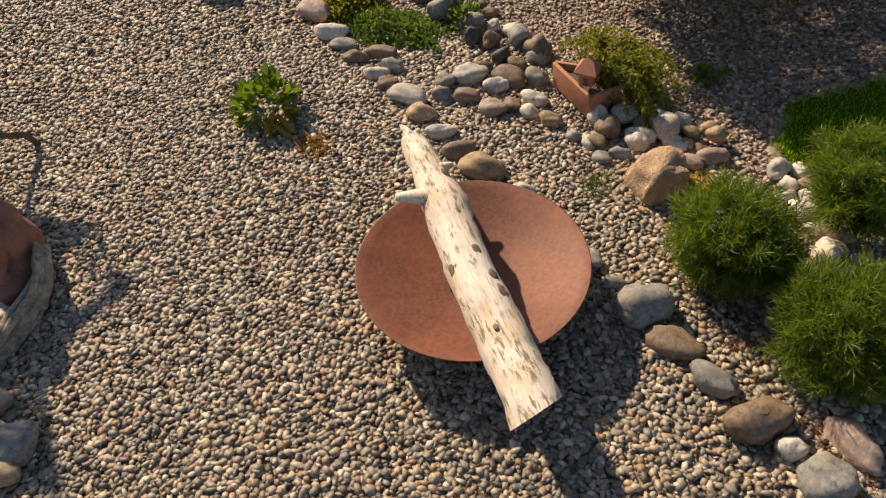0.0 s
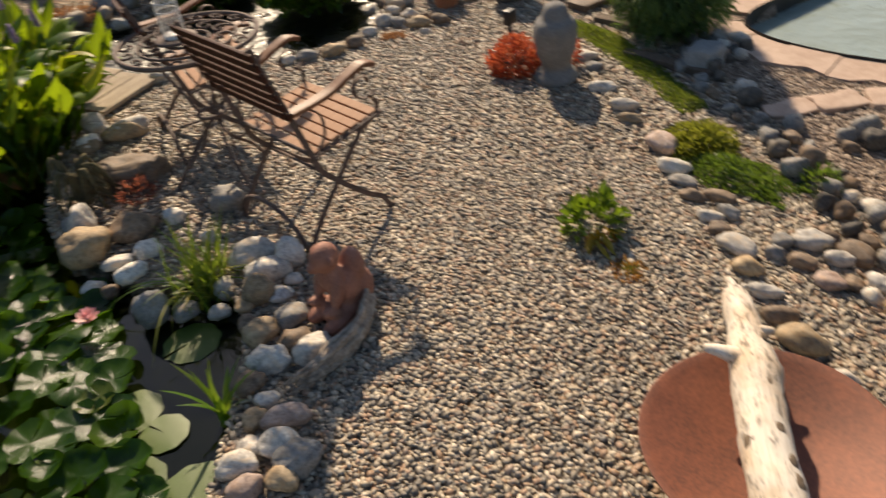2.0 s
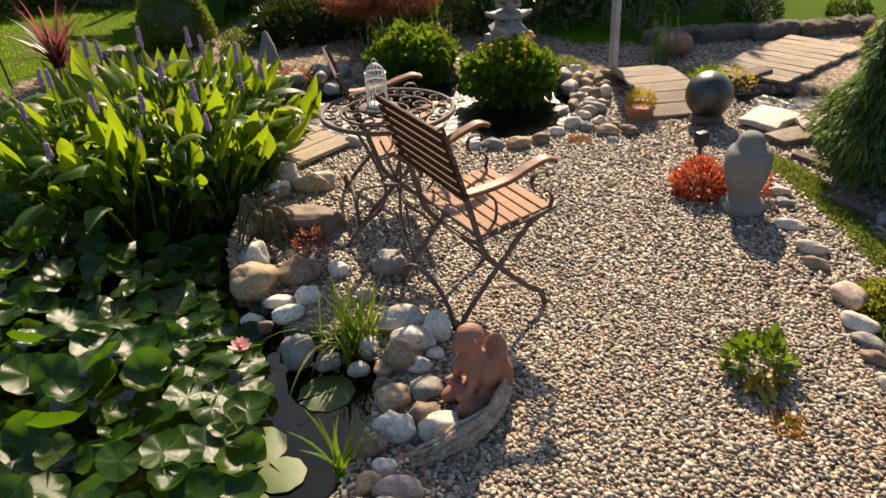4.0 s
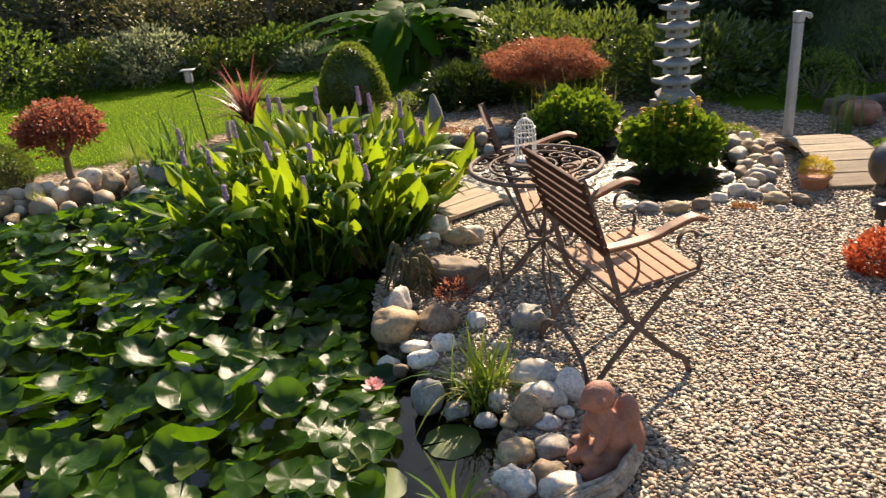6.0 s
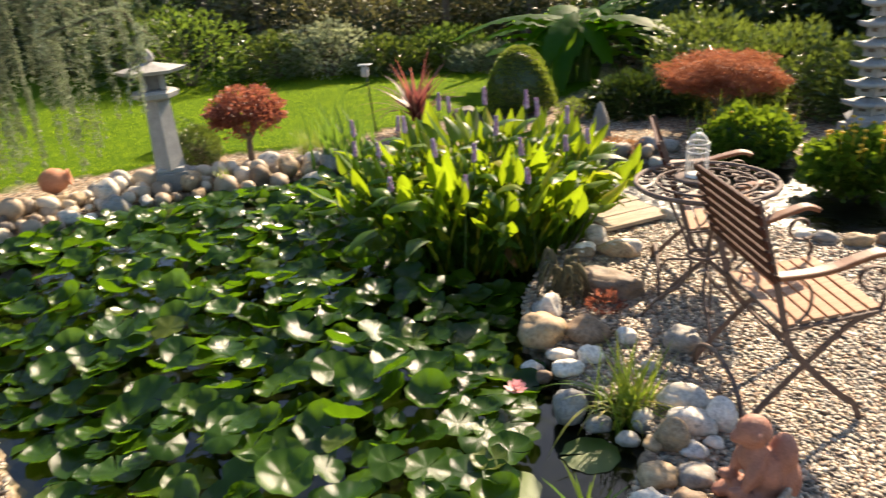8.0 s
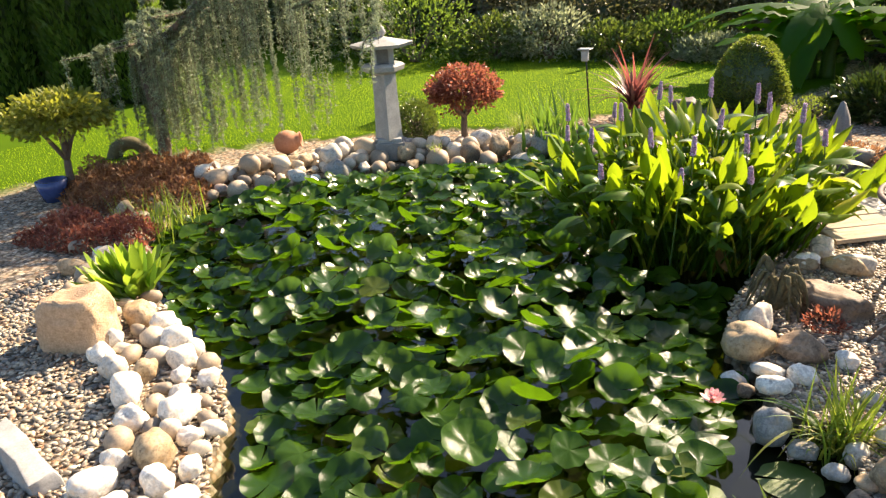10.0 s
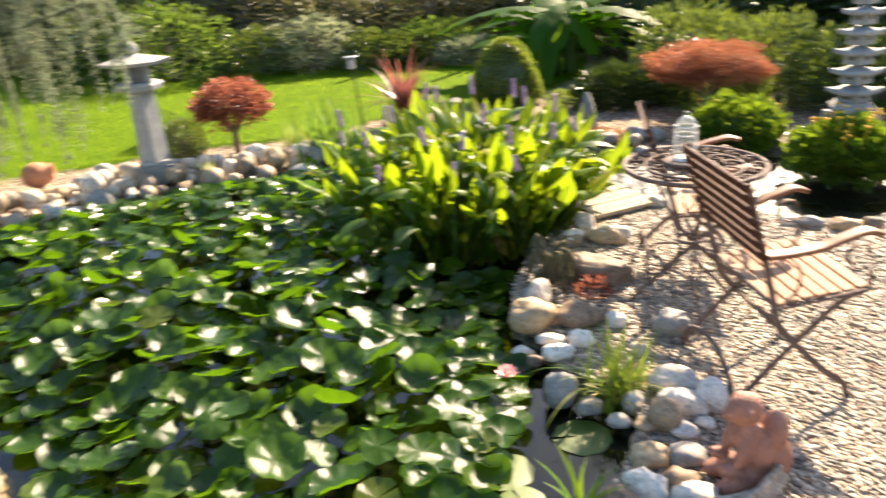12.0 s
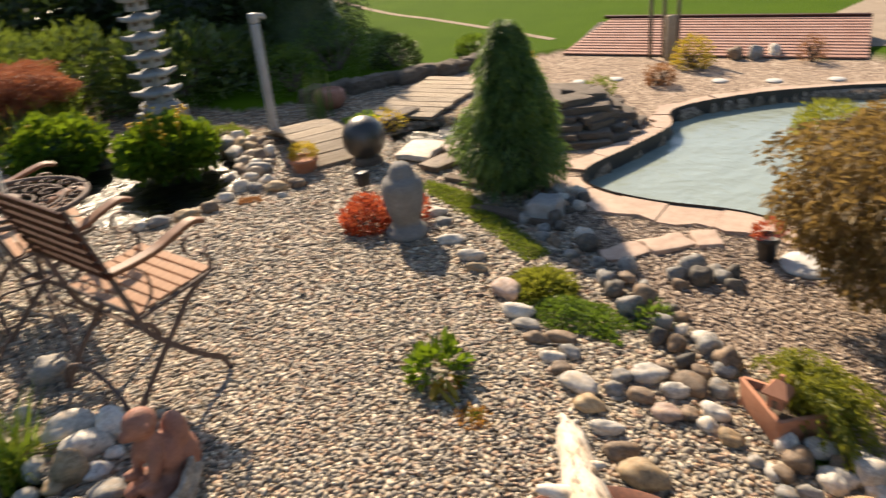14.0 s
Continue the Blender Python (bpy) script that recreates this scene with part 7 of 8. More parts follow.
def standard_maple(at, cz, radii, n, leaf, wide, material, label, seed, stems, lean=0.0, droop=0.2):
    e = empty("ornamental_maple", at, label, "maple tree")
    rng = np.random.default_rng(seed)
    places, d = shell(n, rng, radii, (lean, 0, cz), 0.55, 0.35, -0.45, seed)
    ways = d * 0.8 + rng.normal(0, 0.55, d.shape) + np.array([0, 0, -droop])
    crown(places, ways, leaf, leaf * wide, material, e, rng, "dense small leaves")
    tops = [(lean + radii[0] * 0.65 * math.cos(a), radii[1] * 0.65 * math.sin(a), cz + radii[2] * rng.uniform(-0.2, 0.4)) for a in np.linspace(0, 5.4, stems)]
    obj("trunk", *limbs((0, 0, -0.02), tops, 0.035, 0.04, rng), M_BARK, e)


standard_maple((-3.3, 5.75, 0.03), 0.44, (0.3, 0.28, 0.2), 4600, 0.042, 0.5, M_PURPLE, "small dark red-leaved Japanese maple on the bank", 111, 8)
standard_maple((0.6, 6.9, 0), 0.48, (0.46, 0.4, 0.2), 26000, 0.032, 0.26, M_REDMAPLE, "flat-topped orange-red cut-leaf Japanese maple", 112, 8, 0.05, 0.6)
standard_maple((-5.5, 3.36, 0), 0.64, (0.36, 0.34, 0.18), 2600, 0.06, 0.55, M_JUNIPER, "small multi-stemmed maple turning yellow and orange", 113, 7)
shrub("box_ball", (-3.86, 5.82, 0), (0.19, 0.19, 0.2), 3600, 0.03, M_GLOSSLEAF, "clipped round green box shrub beside the lantern", "shrub", 114, rise=0.13, bumps=0.1, thick=0.25)
shrub("box_ball", (-4.3, 6.2, 0), (0.22, 0.22, 0.2), 1600, 0.03, M_MIDLEAF, "clipped round green box shrub on the lawn edge", "shrub", 115, rise=0.12, bumps=0.1, thick=0.25)


def weeping_cedar():
    e = empty("weeping_cedar", (-5.44, 4.2, 0), "weeping blue-grey cedar with long hanging branchlets over the bank", "cedar tree")
    rng = np.random.default_rng(116)
    trunk = spline([(0, 0, -0.03), (0.03, 0.02, 0.35), (-0.08, 0.05, 0.75), (-0.12, 0.06, 1.02), (0.2, 0.12, 1.1), (0.55, 0.2, 1.36), (0.95, 0.3, 1.7), (1.4, 0.38, 1.86), (1.85, 0.36, 1.65), (2.2, 0.33, 1.2)], 60)
    obj("trunk", *tube(trunk, np.interp(np.linspace(0, 1, 60), [0, 0.25, 0.6, 1], [0.06, 0.045, 0.03, 0.008]), 9), M_BARK, e)
    side = [spline([trunk[int(k)], trunk[int(k)] + np.array([rng.normal(0.05, 0.12), rng.choice([-1, 1]) * rng.uniform(0.2, 0.55), rng.uniform(-0.02, 0.14)]), trunk[int(k)] + np.array([rng.normal(0.1, 0.2), rng.choice([-1, 1]) * rng.uniform(0.3, 0.7), rng.uniform(-0.2, 0.06)])], 10) for k in np.linspace(17, 58, 26)]
    obj("branch", *join(*[tube(s, np.linspace(0.016, 0.005, 10), 5) for s in side]), M_BARK, e)
    origins = [trunk[int(i)] for i in rng.uniform(16, 54, 170)] + [s[int(rng.integers(2, 10))] for s in side for _ in range(6)]
    tw, places, ways = [], [], []
    for o in origins:
        x = o[0]
        ln = rng.uniform(0.3, 1.55) * (0.32 if x > 1.45 else 1)
        ln = min(ln, o[2] - 0.22 + rng.uniform(-0.15, 0.12))
        if ln < 0.1:
            continue
        a = rng.uniform(0, 6.28)
        out = np.array([math.cos(a), math.sin(a), 0]) * rng.uniform(0.03, 0.12)
        line = spline([o, o + out * 0.7 + np.array([0, 0, -0.05]), o + out + np.array([0, 0, -ln * 0.5]), o + out * 1.15 + np.array([0, 0, -ln])], 12)
        tw.append(tube(line, np.linspace(0.004, 0.0015, 12), 4, close=False))
        m = int(40 * ln / 0.5)
        u = rng.uniform(0.05, 1, m) * 11
        i = u.astype(int).clip(0, 10)
        pts = line[i] + (line[i + 1] - line[i]) * (u - i)[:, None]
        places.append(np.repeat(pts, 5, 0))
        ways.append(unit(rng.normal(size=(5 * m, 3))) + np.array([0, 0, -0.3]))
    for s in [trunk[16:]] + side:
        m = 70 * len(s) // 2
        i = rng.integers(0, len(s) - 1, m)
        pts = s[i] + (s[i + 1] - s[i]) * rng.uniform(0, 1, (m, 1))
        places.append(np.repeat(pts, 3, 0))
        ways.append(unit(rng.normal(size=(3 * m, 3))) + np.array([0, 0, 0.2]))
    tagged(obj("hanging_twig", *join(*tw), M_BARK, e), "thin hanging twigs", kind="stuff")
    crown(np.concatenate(places), np.concatenate(ways), 0.033, 0.008, M_CEDAR, e, rng, "blue-grey needle clusters", name="needles")


weeping_cedar()
low_mat("heather", [(-4.45, 4.0), (-4.3, 3.5), (-4.55, 3.2), (-5.0, 3.05), (-5.5, 3.2), (-5.8, 3.75), (-5.5, 4.25), (-4.9, 4.3)], 0.26, 8500, 0.045, M_REDLOW, "russet-brown heather covering the bank", 117)
low_mat("heather", [(-4.15, 3.05), (-3.95, 2.75), (-4.3, 2.5), (-4.9, 2.45), (-4.9, 2.95)], 0.24, 3200, 0.04, M_PURPLE, "dark red low plants on the bank", 118)
low_mat("heather", [(-4.9, 4.3), (-4.75, 4.0), (-5.1, 3.9), (-5.5, 4.1), (-5.3, 4.5)], 0.08, 1500, 0.03, M_REDLOW, "dry brown ground cover under the cedar", 119)


def clay_pot_lying():
    ob = obj("clay_jar", *turned([(0.001, 0), (0.06, 0.0), (0.1, 0.06), (0.105, 0.12), (0.08, 0.18), (0.055, 0.2), (0.07, 0.23), (0.06, 0.225), (0.045, 0.2), (0.05, 0.1), (0.001, 0.02)], 28), M_TERRA)
    ob.matrix_world = pose(-4.72, 4.84, 0.1, 82, 0, 122)
    tagged(ob, "terracotta jar lying on its side among bank stones", "jar")


clay_pot_lying()
ob = obj("blue_pot", *turned([(0.001, 0), (0.08, 0.0), (0.11, 0.1), (0.12, 0.16), (0.1, 0.165), (0.09, 0.1), (0.001, 0.05)], 26), M_BLUE)
ob.matrix_world = pose(-5.55, 3.22, 0)
tagged(ob, "dark blue glazed pot under the maple", "pot")
v, f = tube(spline([(-0.16, 0, 0), (-0.1, 0, 0.12), (0.02, 0, 0.15), (0.12, 0, 0.08), (0.15, 0, 0)], 16), np.linspace(0.07, 0.05, 16), 9)
ob = obj("tree_stump", v, f, M_MOSSY)
ob.matrix_world = pose(-6.0, 4.3, 0, 0, 0, 40)
tagged(ob, "dark arched mossy root stump at the lawn edge", "stump")
slab(-2.62, 1.1, 0.1, 0.5, 0.07, 75, M_GRANITE, "grey granite kerb stone beside the gravel", -0.01, 31)


# ---- lawn edge and far beds ----
def cordyline():
    e = empty("cordyline", (-2.15, 6.98, 0.02), "spiky dark red cordyline with long narrow leaves", "cordyline")
    rng = np.random.default_rng(121)
    v, f = blades(90, rng, 0.015, 0.66, 0.036, 1.6, 0.42, 6)
    quick("leaves", v + np.array([0, 0, 0.08]), f, M_CORDY, e)
    obj("stem", *tube([(0, 0, -0.03), (0, 0, 0.12)], 0.025, 8), M_BARK, e)


cordyline()


def solar_lamp():
    e = empty("garden_lamp", (-2.53, 6.78, 0.02), "slim garden lamp with a flat square cap on a thin stake", "garden lamp")
    obj("stake", *tube([(0.02, 0, 0), (-0.02, 0, 0.5), (-0.03, 0, 0.62)], 0.008, 8), M_BLACK, e)
    part("lens", box_bm(0.06, 0.06, 0.1, Matrix.Translation((-0.035, 0, 0.6)), 0.01), M_SILVER, e)
    part("cap", box_bm(0.12, 0.1, 0.012, Matrix.Translation((-0.035, 0, 0.66)), 0.006), M_SILVER, e)


solar_lamp()
v, f = turned([(0.001, 0.37), (0.02, 0.355), (0.05, 0.24), (0.085, 0.1), (0.11, 0.0), (0.001, 0.0)], 22, 0.5)
ob = obj("granite_cone", v, f, M_GRANITE_D)
ob.matrix_world = pose(-0.37, 6.43, 0)
tagged(ob, "rough pointed grey granite standing stone", "standing stone")


def topiary():
    e = empty("topiary", (-1.26, 7.8, 0.02), "clipped bell-shaped yellow-green topiary shrub on the lawn", "topiary")
    rng = np.random.default_rng(122)
    n = 6500
    u, a = rng.uniform(0, 1, n), rng.uniform(0, 6.283, n)
    r = 0.36 * np.sqrt(np.clip(1 - u ** 1.7, 0.01, 1)) * (1 - 0.12 * rng.uniform(0, 1, n)) * (1 + 0.05 * np.sin(5 * a + 7 * u))
    places = np.column_stack([r * np.cos(a), r * np.sin(a), 0.02 + u * 0.62])
    crown(places, np.column_stack([np.cos(a), np.sin(a), 0.6 + 0 * a]) + rng.normal(0, 0.5, (n, 3)), 0.035, 0.018, M_THYME, e, rng)
    # dark bell inside the leaves stands for their inner shade
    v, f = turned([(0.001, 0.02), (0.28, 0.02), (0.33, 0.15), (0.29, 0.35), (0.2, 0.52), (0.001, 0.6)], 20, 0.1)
    obj("inner_growth", v, f, M_DARKLEAF, e, "dark core standing for the shaded inside")


topiary()


def banana():
    e = empty("banana_plant", (-0.82, 9.3, 0), "large banana plant with broad arching backlit leaves", "banana plant")
    rng = np.random.default_rng(123)
    for k in range(4):
        o = np.array([rng.normal(0, 0.1), rng.normal(0, 0.08), 0])
        obj("stem", *tube(spline([o, o + np.array([0, 0, 0.3]), o * 1.3 + np.array([0, 0, 0.6])], 8), np.linspace(0.07, 0.04, 8), 10), M_STEM, e, "thick green stem")
    for k in range(42):
        hung = k >= 30
        a = rng.uniform(-2.9, -0.2) if hung else -0.75 + (math.pi + 1.5) * k / 29 + rng.uniform(-0.15, 0.15)
        ln, wd = (rng.uniform(0.5, 0.8), rng.uniform(0.2, 0.3)) if hung else (rng.uniform(0.85, 1.4), rng.uniform(0.28, 0.4))
        el = rng.uniform(0.0, 0.6) if hung else rng.uniform(0.25, 0.8)
        droop = rng.uniform(0.8, 1.15) if hung else 0.42
        d = np.array([math.cos(a), math.sin(a), 0])
        s = np.array([-math.sin(a), math.cos(a), 0])
        start = np.array([0, 0, rng.uniform(0.62, 0.85) if hung else rng.uniform(0.3, 0.78)]) + d * 0.05
        verts, faces = [], []
        m = 14
        for i in range(m + 1):
            u = i / m
            p = start + d * ln * u * math.cos(el) * (1 + 0.1 * u) + np.array([0, 0, 1.0]) * (ln * u * math.sin(el) - droop * ln * u ** 2.2)
            w = wd * 0.5 * (math.sin(math.pi * min(1, u * 0.93 + 0.06)) ** 0.55) * (0.12 if i == 0 else 1)
            rip = 0.02 * math.sin(u * 40 + k)
            for q in (-1, -0.5, 0, 0.5, 1):
                verts.append(p + s * w * q + np.array([0, 0, -0.18 * w * abs(q) + rip * abs(q)]))
        for i in range(m):
            for q in range(4):
                b = i * 5 + q
                faces.append((b, b + 1, b + 6, b + 5))
        obj("leaf", verts, faces, M_BANANA, e)


banana()
shrub("golden_shrub", (-0.66, 7.45, 0), (0.2, 0.16, 0.14), 700, 0.035, M_THYME, "low olive-gold shrub before the banana plant", "shrub", 124, rise=0.05)
shrub("stonecrop", (-0.2, 6.15, 0), (0.22, 0.14, 0.09), 800, 0.03, M_REDLOW, "low orange-brown plants on the far pond bank", "perennial", 125, rise=0.03)
for n, (x, y, r, h) in enumerate(((0.6, 8.25, 0.62, 0.72), (1.25, 7.8, 0.8, 0.62), (2.1, 7.4, 0.75, 0.55), (2.65, 7.7, 0.6, 0.45), (0.75, 7.55, 0.5, 0.42), (-0.1, 7.6, 0.42, 0.3))):
    shrub("rhododendron", (x, y, 0), (r, r * 0.8, h * 0.75), 3200, 0.085, M_GLOSSLEAF if n < 5 else M_DARKLEAF, "broad evergreen rhododendron with glossy leaves" if n < 5 else "low dark evergreen rhododendron before the banana plant", "shrub", 130 + n, wide=0.36, trunk=0.03, rise=h * 0.45, group="rhododendrons")
for n, (x, y, r, h) in enumerate(((2.95, 6.6, 0.32, 0.3), (3.65, 7.05, 0.5, 0.36), (4.15, 6.65, 0.25, 0.22), (5.0, 6.45, 0.2, 0.14))):
    shrub("box_hedge", (x, y, 0), (r, r * 0.8, h), 1500, 0.04, M_MIDLEAF if n != 2 else M_DARKLEAF, "clipped rounded green hedge shrub behind the wall", "shrub", 140 + n, rise=h * 0.5, bumps=0.12, thick=0.3)
for n, (x, y, r, h) in enumerate(((-5.6, 8.6, 0.85, 0.9), (-4.6, 9.0, 0.6, 0.55), (-3.9, 9.1, 0.6, 0.65), (-3.1, 9.2, 0.55, 0.45), (-2.4, 9.5, 0.55, 0.5), (-1.9, 9.2, 0.45, 0.3), (-6.6, 8.8, 0.8, 1.0))):
    shrub("garden_shrub", (x * 1.13, y * 1.13, 0), (r * 1.13, r * 0.8, h * 0.7), 2600, 0.075, (M_MIDLEAF, M_GLOSSLEAF, M_GREYLEAF, M_GLOSSLEAF, M_MIDLEAF, M_GREYLEAF, M_GLOSSLEAF)[n], ("leafy mid-green shrub", "dark green shrub", "silvery grey-green shrub", "dark evergreen shrub", "leafy green shrub", "grey-green low shrub", "dark tall shrub")[n] + " along the far lawn edge", "shrub", 150 + n, trunk=0.03, rise=h * 0.5, group="border shrubs")


def thuja(x, y, h, r, seed):
    e = empty("thuja", (x, y, 0), "tall slim columnar green thuja at the garden edge", "thuja", "thujas")
    rng = np.random.default_rng(seed)
    n = 7000
    u, a = rng.uniform(0, 1, n) ** 0.85, rng.uniform(0, 6.283, n)
    rr = r * np.minimum(1, 2.2 * (1 - u)) ** 0.7 * (0.8 + 0.2 * rng.uniform(0, 1, n))
    places = np.column_stack([rr * np.cos(a), rr * np.sin(a), 0.05 + u * h])
    crown(places, np.column_stack([0.5 * np.cos(a), 0.5 * np.sin(a), 1 + 0 * a]) + rng.normal(0, 0.2, (n, 3)), 0.11, 0.045, M_MIDLEAF, e, rng)
    # dark column behind the sprays stands for the shaded inside
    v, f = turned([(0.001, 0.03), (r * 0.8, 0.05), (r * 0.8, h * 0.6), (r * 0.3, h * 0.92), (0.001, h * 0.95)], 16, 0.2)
    obj("inner_growth", v, f, M_DARKLEAF, e, "dark core standing for the shaded inside")


thuja(-8.9, 6.0, 2.6, 0.42, 161)
thuja(-8.35, 6.35, 2.4, 0.4, 162)
thuja(-9.6, 5.5, 2.7, 0.45, 163)
conifer((3.75, 7.9, 0), 1.5, 0.8, 12000, M_DARKLEAF, "dark broad conifer behind the hedge", 164, 0.7)


# ---- woods round the garden ----
def woods():
    rng = np.random.default_rng(171)
    pl, wy = [], []
    solid_v = []
    spots = [(-12.5 + 1.35 * k, 12.0 + 0.5 * math.sin(k * 1.9), 1.25, 0.8 + 0.16 * math.sin(k * 2.7)) for k in range(13)]
    spots += [(0.2 + 1.1 * k, 10.6 + 0.3 * math.sin(k), 1.0, 0.75) for k in range(4)]
    spots += [(3.1, 8.9, 0.75, 0.75), (3.7, 9.5, 0.8, 0.85)]
    spots += [(-12.5, 4.0 + 1.4 * k, 1.1, 1.7) for k in range(5)]
    for n, (x, y, r, h) in enumerate(spots):
        p, d = shell(4200 if n < 10 else 2300, rng, (r * 1.1, r * 0.9, h), (x, y, h * 0.85), 0.6, 0.4, -0.8, n)
        p[:, 2] = np.maximum(p[:, 2], 0.02)
        pl.append(p)
        wy.append(d + rng.normal(0, 0.6, d.shape))
        # dark core in each crown stands for the deep shade of the woods
        v, f = lump(n + 0.5, ICO2, 0.3)
        k = 0.55 if n < 10 else 0.75
        v = v * np.array([r * k, r * k * 0.8, h * k]) + np.array([x, y + 0.3, h * 0.8])
        v[:, 2] = np.maximum(v[:, 2], -0.02)
        solid_v.append((v, f))
    left = [k for k in range(len(spots)) if 4 <= k < 10]
    v, f = leaves(np.concatenate([pl[k] for k in range(len(spots)) if k not in left]), np.concatenate([wy[k] for k in range(len(spots)) if k not in left]), 0.13, 0.055, rng)
    v2, f2 = leaves(np.concatenate([pl[k] for k in left]), np.concatenate([wy[k] for k in left]), 0.1, 0.05, rng)
    e = empty("woodland_edge", (0, 0, 0), "dense dark woodland edge behind the garden", "woodland", kind="stuff")
    quick("foliage", v, f, M_DARKLEAF, e)
    quick("foliage", v2, f2, M_OLIVE, e, "olive-brown foliage")
    obj("undergrowth", *join(*solid_v), M_DARKLEAF, e, "dark undergrowth")
    trunks = []
    for n in range(36):
        x, y = rng.uniform(-12, -1.0), rng.uniform(11.4, 13.5)
        trunks.append(tube(spline([(x, y, -0.05), (x + rng.normal(0, 0.05), y, 0.9), (x + rng.normal(0, 0.1), y, 1.9)], 8), np.linspace(rng.uniform(0.05, 0.12), 0.04, 8), 8))
    obj("trunks", *join(*trunks), M_BARK, e, "dark tree trunks")


woods()


def tree(x, y, h, r, seed, n=5200):
    e = empty("broadleaf_tree", (x, y, 0), "tall broadleaf tree at the garden edge", "tree", "woodland trees")
    rng = np.random.default_rng(seed)
    tops = [(r * 0.55 * math.cos(a), r * 0.55 * math.sin(a), h * rng.uniform(0.6, 0.85)) for a in np.linspace(0, 5.4, 7)]
    obj("trunk", *limbs((0, 0, -0.1), tops, 0.16, 0.25, rng), M_BARK, e)
    pl, wy = [], []
    for t in tops + [(0, 0, h * 0.85)]:
        p, d = shell(n // 8, rng, (r * 0.5, r * 0.5, r * 0.42), t, 0.6, 0.4, None, seed)
        pl.append(p)
        wy.append(d + rng.normal(0, 0.6, d.shape))
    crown(np.concatenate(pl), np.concatenate(wy), 0.2, 0.1, M_DARKLEAF, e, rng)


# last tree: height and place set so its unseen crown shades the far gravel
for n, (x, y, h, r) in enumerate(((-9.5, 15.5, 5.2, 2.0), (-6.5, 16.0, 5.0, 2.0), (-13.5, 11.0, 5.0, 2.0), (3.3, 10.4, 2.5, 1.2), (4.4, 10.4, 2.4, 1.2), (3.75, 8.4, 2.3, 0.8))):
    tree(x, y, h, r, 180 + n)


M_PATH = solid("trodden_gravel", (0.22, 0.17, 0.12), (0.36, 0.29, 0.21), 3, 0.95)


def far_path(name, line, wide, z, label):
    s = spline([(a, b, 0) for a, b in line], 24)
    t = np.gradient(s[:, :2], axis=0)
    nrm = unit(np.column_stack([-t[:, 1], t[:, 0]]))
    l, r = s[:, :2] + nrm * wide / 2, s[:, :2] - nrm * wide / 2
    v = [(x, y, z) for x, y in l] + [(x, y, z) for x, y in r]
    ob = obj(name, v, [(k, k + 24, k + 25, k + 1) for k in range(23)], M_PATH)
    tagged(ob, label, "path", kind="structure")


far_path("path_field", [(6.4, 12.5), (6.02, 10.0), (6.02, 8.7), (5.98, 7.4), (5.9, 6.2)], 0.1, 0.036, "pale gravel path across the lawn")
far_path("path_drive", [(7.2, 3.3), (8.0, 3.95), (9.4, 4.25), (12.0, 4.6), (18, 5)], 0.75, 0.036, "pale gravel drive beyond the tiled bank")

# ---- loose gravel and lawn blades, last ----
def pebbles(name, points, size, base, material, label, seed):
    rng = np.random.default_rng(seed)
    bv, bf = base
    n, m = len(points), len(bv)
    s = size * rng.uniform(0.6, 1.35, n)
    dims = np.column_stack([s * rng.uniform(0.85, 1.45, n), s * rng.uniform(0.6, 0.95, n), s * rng.uniform(0.22, 0.44, n)]) / 2
    a, tx, ty = rng.uniform(0, 2 * math.pi, n), rng.normal(0, 0.3, n), rng.normal(0, 0.3, n)
    warp = 1 + rng.normal(0, 0.12, (n, m, 1))
    v = bv[None] * dims[:, None] * warp
    x, y, z = v[..., 0], v[..., 1], v[..., 2]
    y, z = y * np.cos(tx)[:, None] - z * np.sin(tx)[:, None], y * np.sin(tx)[:, None] + z * np.cos(tx)[:, None]
    x, z = x * np.cos(ty)[:, None] + z * np.sin(ty)[:, None], -x * np.sin(ty)[:, None] + z * np.cos(ty)[:, None]
    x, y = x * np.cos(a)[:, None] - y * np.sin(a)[:, None], x * np.sin(a)[:, None] + y * np.cos(a)[:, None]
    lift = dims[:, 2] * 0.55 + rng.uniform(0, 0.005, n)
    v = np.stack([x + points[:, 0, None], y + points[:, 1, None], z + lift[:, None]], -1).reshape(-1, 3)
    f = (bf[None] + (np.arange(n) * m)[:, None, None]).reshape(-1, 3)
    ob = quick(name, v, f, material)
    return tagged(ob, label, "gravel", kind="stuff")


def strewn(box, step, rng, keep):
    xs, ys = np.arange(box[0], box[1], step), np.arange(box[2], box[3], step)
    g = np.stack(np.meshgrid(xs, ys), -1).reshape(-1, 2)
    g = g + rng.uniform(-0.5, 0.5, g.shape) * step
    return g[keep(g[:, 0], g[:, 1])]


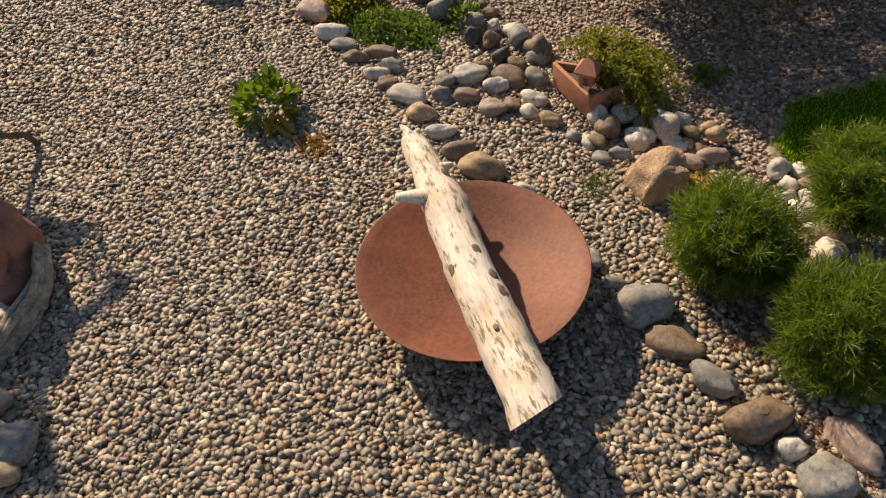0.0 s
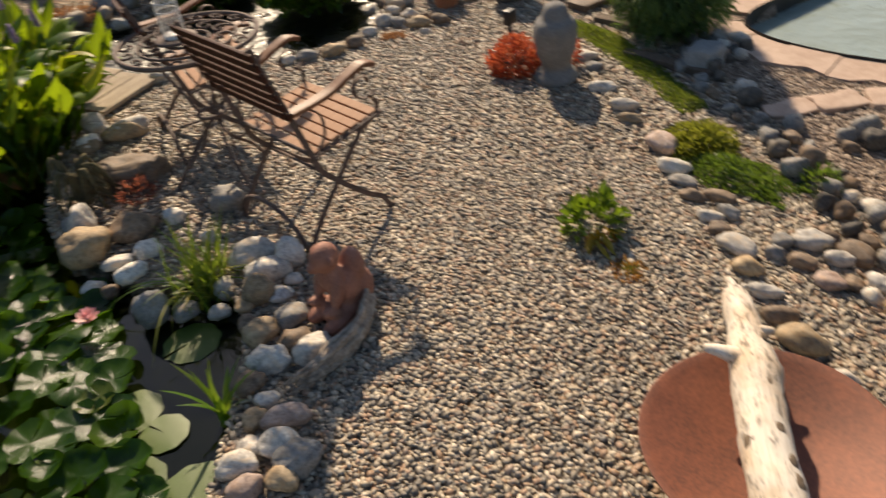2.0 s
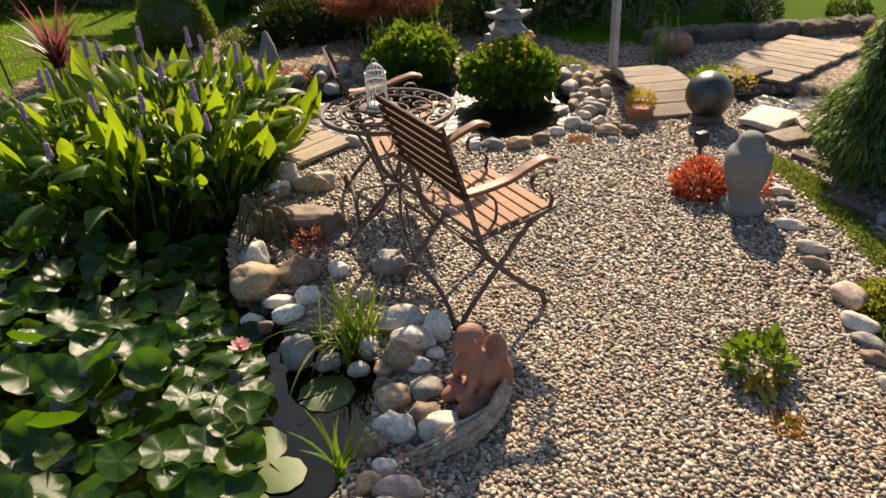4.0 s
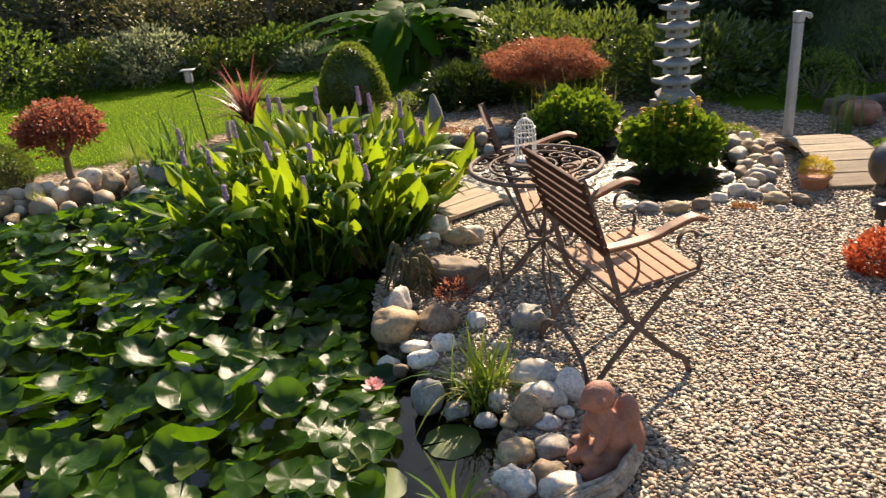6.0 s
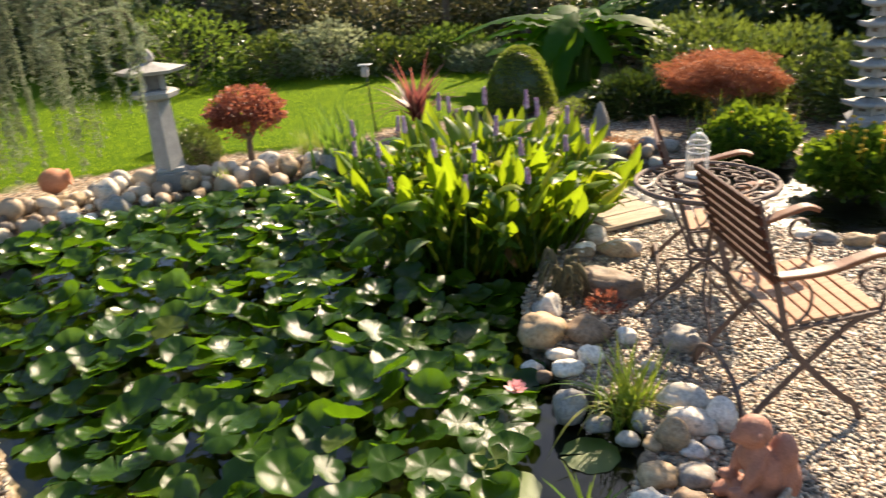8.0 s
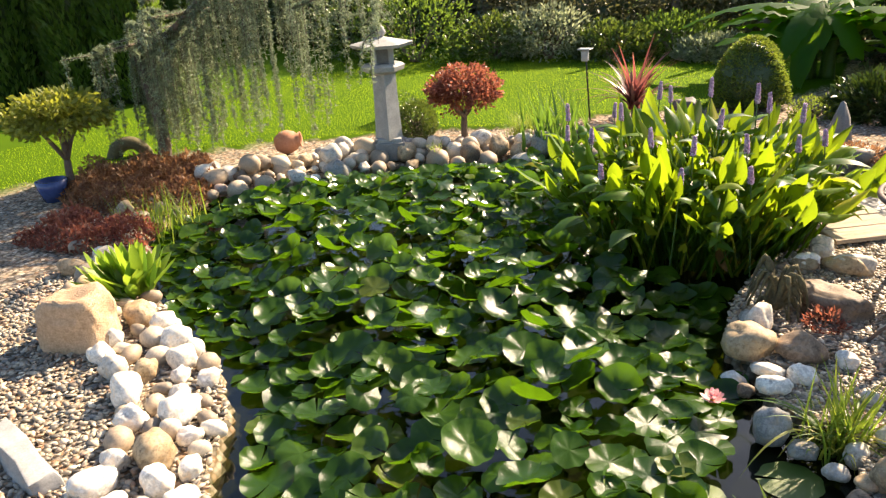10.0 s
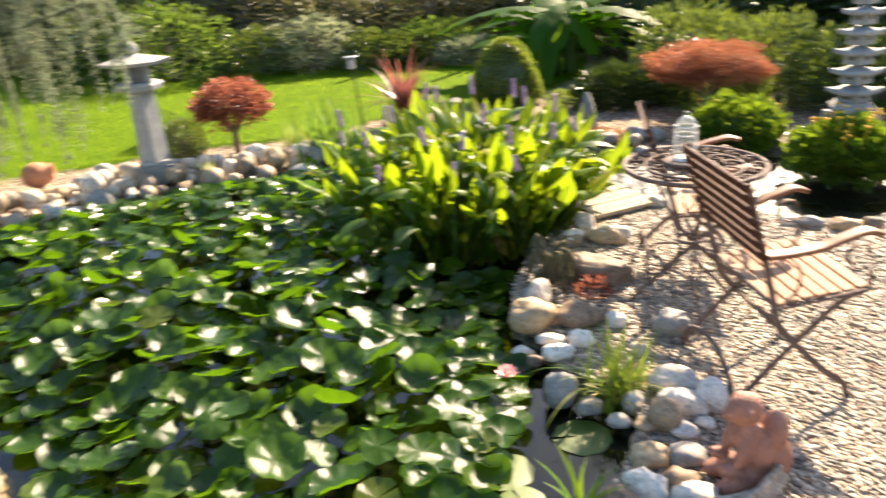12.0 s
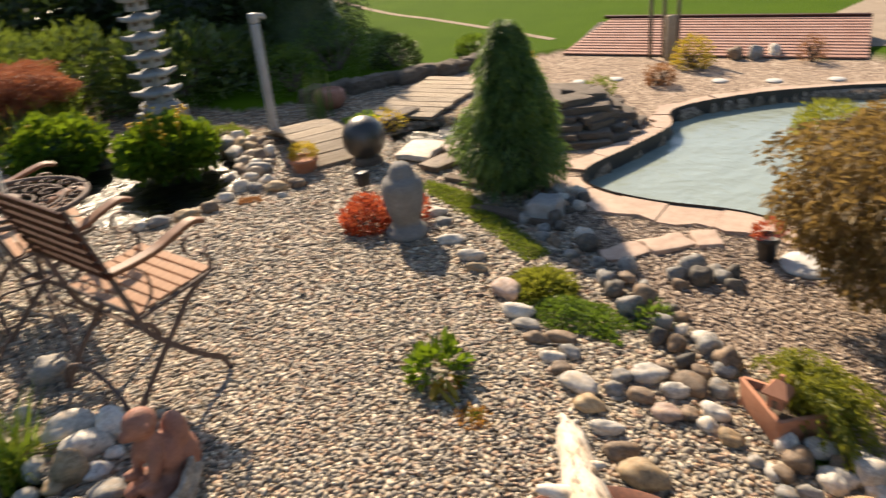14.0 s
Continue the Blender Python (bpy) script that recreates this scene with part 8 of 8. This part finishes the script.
def on_gravel(x, y):
    ok = ~inside(POND, x, y) & ~inside(POOL, x, y) & ~inside(STREAM, x, y) & ~inside(BROWN, x, y)
    for poly in LAWNS:
        ok &= ~inside(poly, x, y)
    return ok


rng_g = np.random.default_rng(201)
near_zone = lambda x, y: on_gravel(x, y) & (np.hypot(x, y) < 2.9)
far_zone = lambda x, y: on_gravel(x, y) & (np.hypot(x, y) >= 2.9) & (np.hypot(x, y) < 5.6)
pebbles("gravel", strewn((-0.5, 2.6, -0.6, 3.0), 0.0135, rng_g, near_zone), 0.0235, ICO1, M_PEBBLE, "loose rounded grey and beige gravel pebbles", 202)
pebbles("gravel", strewn((-0.6, 2.8, 1.0, 5.6), 0.0165, rng_g, far_zone), 0.0265, ICO1, M_PEBBLE, "loose rounded grey and beige gravel pebbles", 203)
left_zone = lambda x, y: on_gravel(x, y) & (x < -1.2) & (y < 2.6)
pebbles("gravel", strewn((-4.2, -1.2, 0.4, 2.3), 0.025, rng_g, left_zone), 0.03, ICO1, M_PEBBLE, "loose rounded grey and beige gravel pebbles", 204)
brown_zone = lambda x, y: inside(BROWN, x, y) & ~inside(POOL, x, y) & ~inside(STREAM, x, y) & (np.hypot(x, y) < 4.4) & ~inside(LAWNS[2], x, y)
pebbles("brown_gravel", strewn((1.9, 4.4, -0.2, 4.2), 0.0168, rng_g, brown_zone), 0.0195, ICO1, M_PEBBLE_BROWN, "fine brown gravel", 205)


def grass(name, box, step, seed, keep, h, label):
    rng = np.random.default_rng(seed)
    p = strewn(box, step, rng, keep)
    n = len(p)
    places = np.column_stack([p, np.full(n, 0.025)])
    ways = np.column_stack([rng.normal(0, 0.35, n), rng.normal(0, 0.35, n), np.ones(n)])
    v, f = leaves(places, ways, h, h * 0.22, rng, 0.1)
    tagged(quick(name, v, f, M_LAWN), label, "grass", kind="stuff")


grass("lawn_grass", (-7.5, -1.0, 3.2, 10.2), 0.026, 211, lambda x, y: inside(LAWNS[0], x, y), 0.022, "short mown green lawn grass")
grass("lawn_grass", (1.9, 3.0, -0.6, 0.4), 0.0105, 212, lambda x, y: inside(LAWNS[2], x, y), 0.02, "short dark green lawn grass beside the pines")
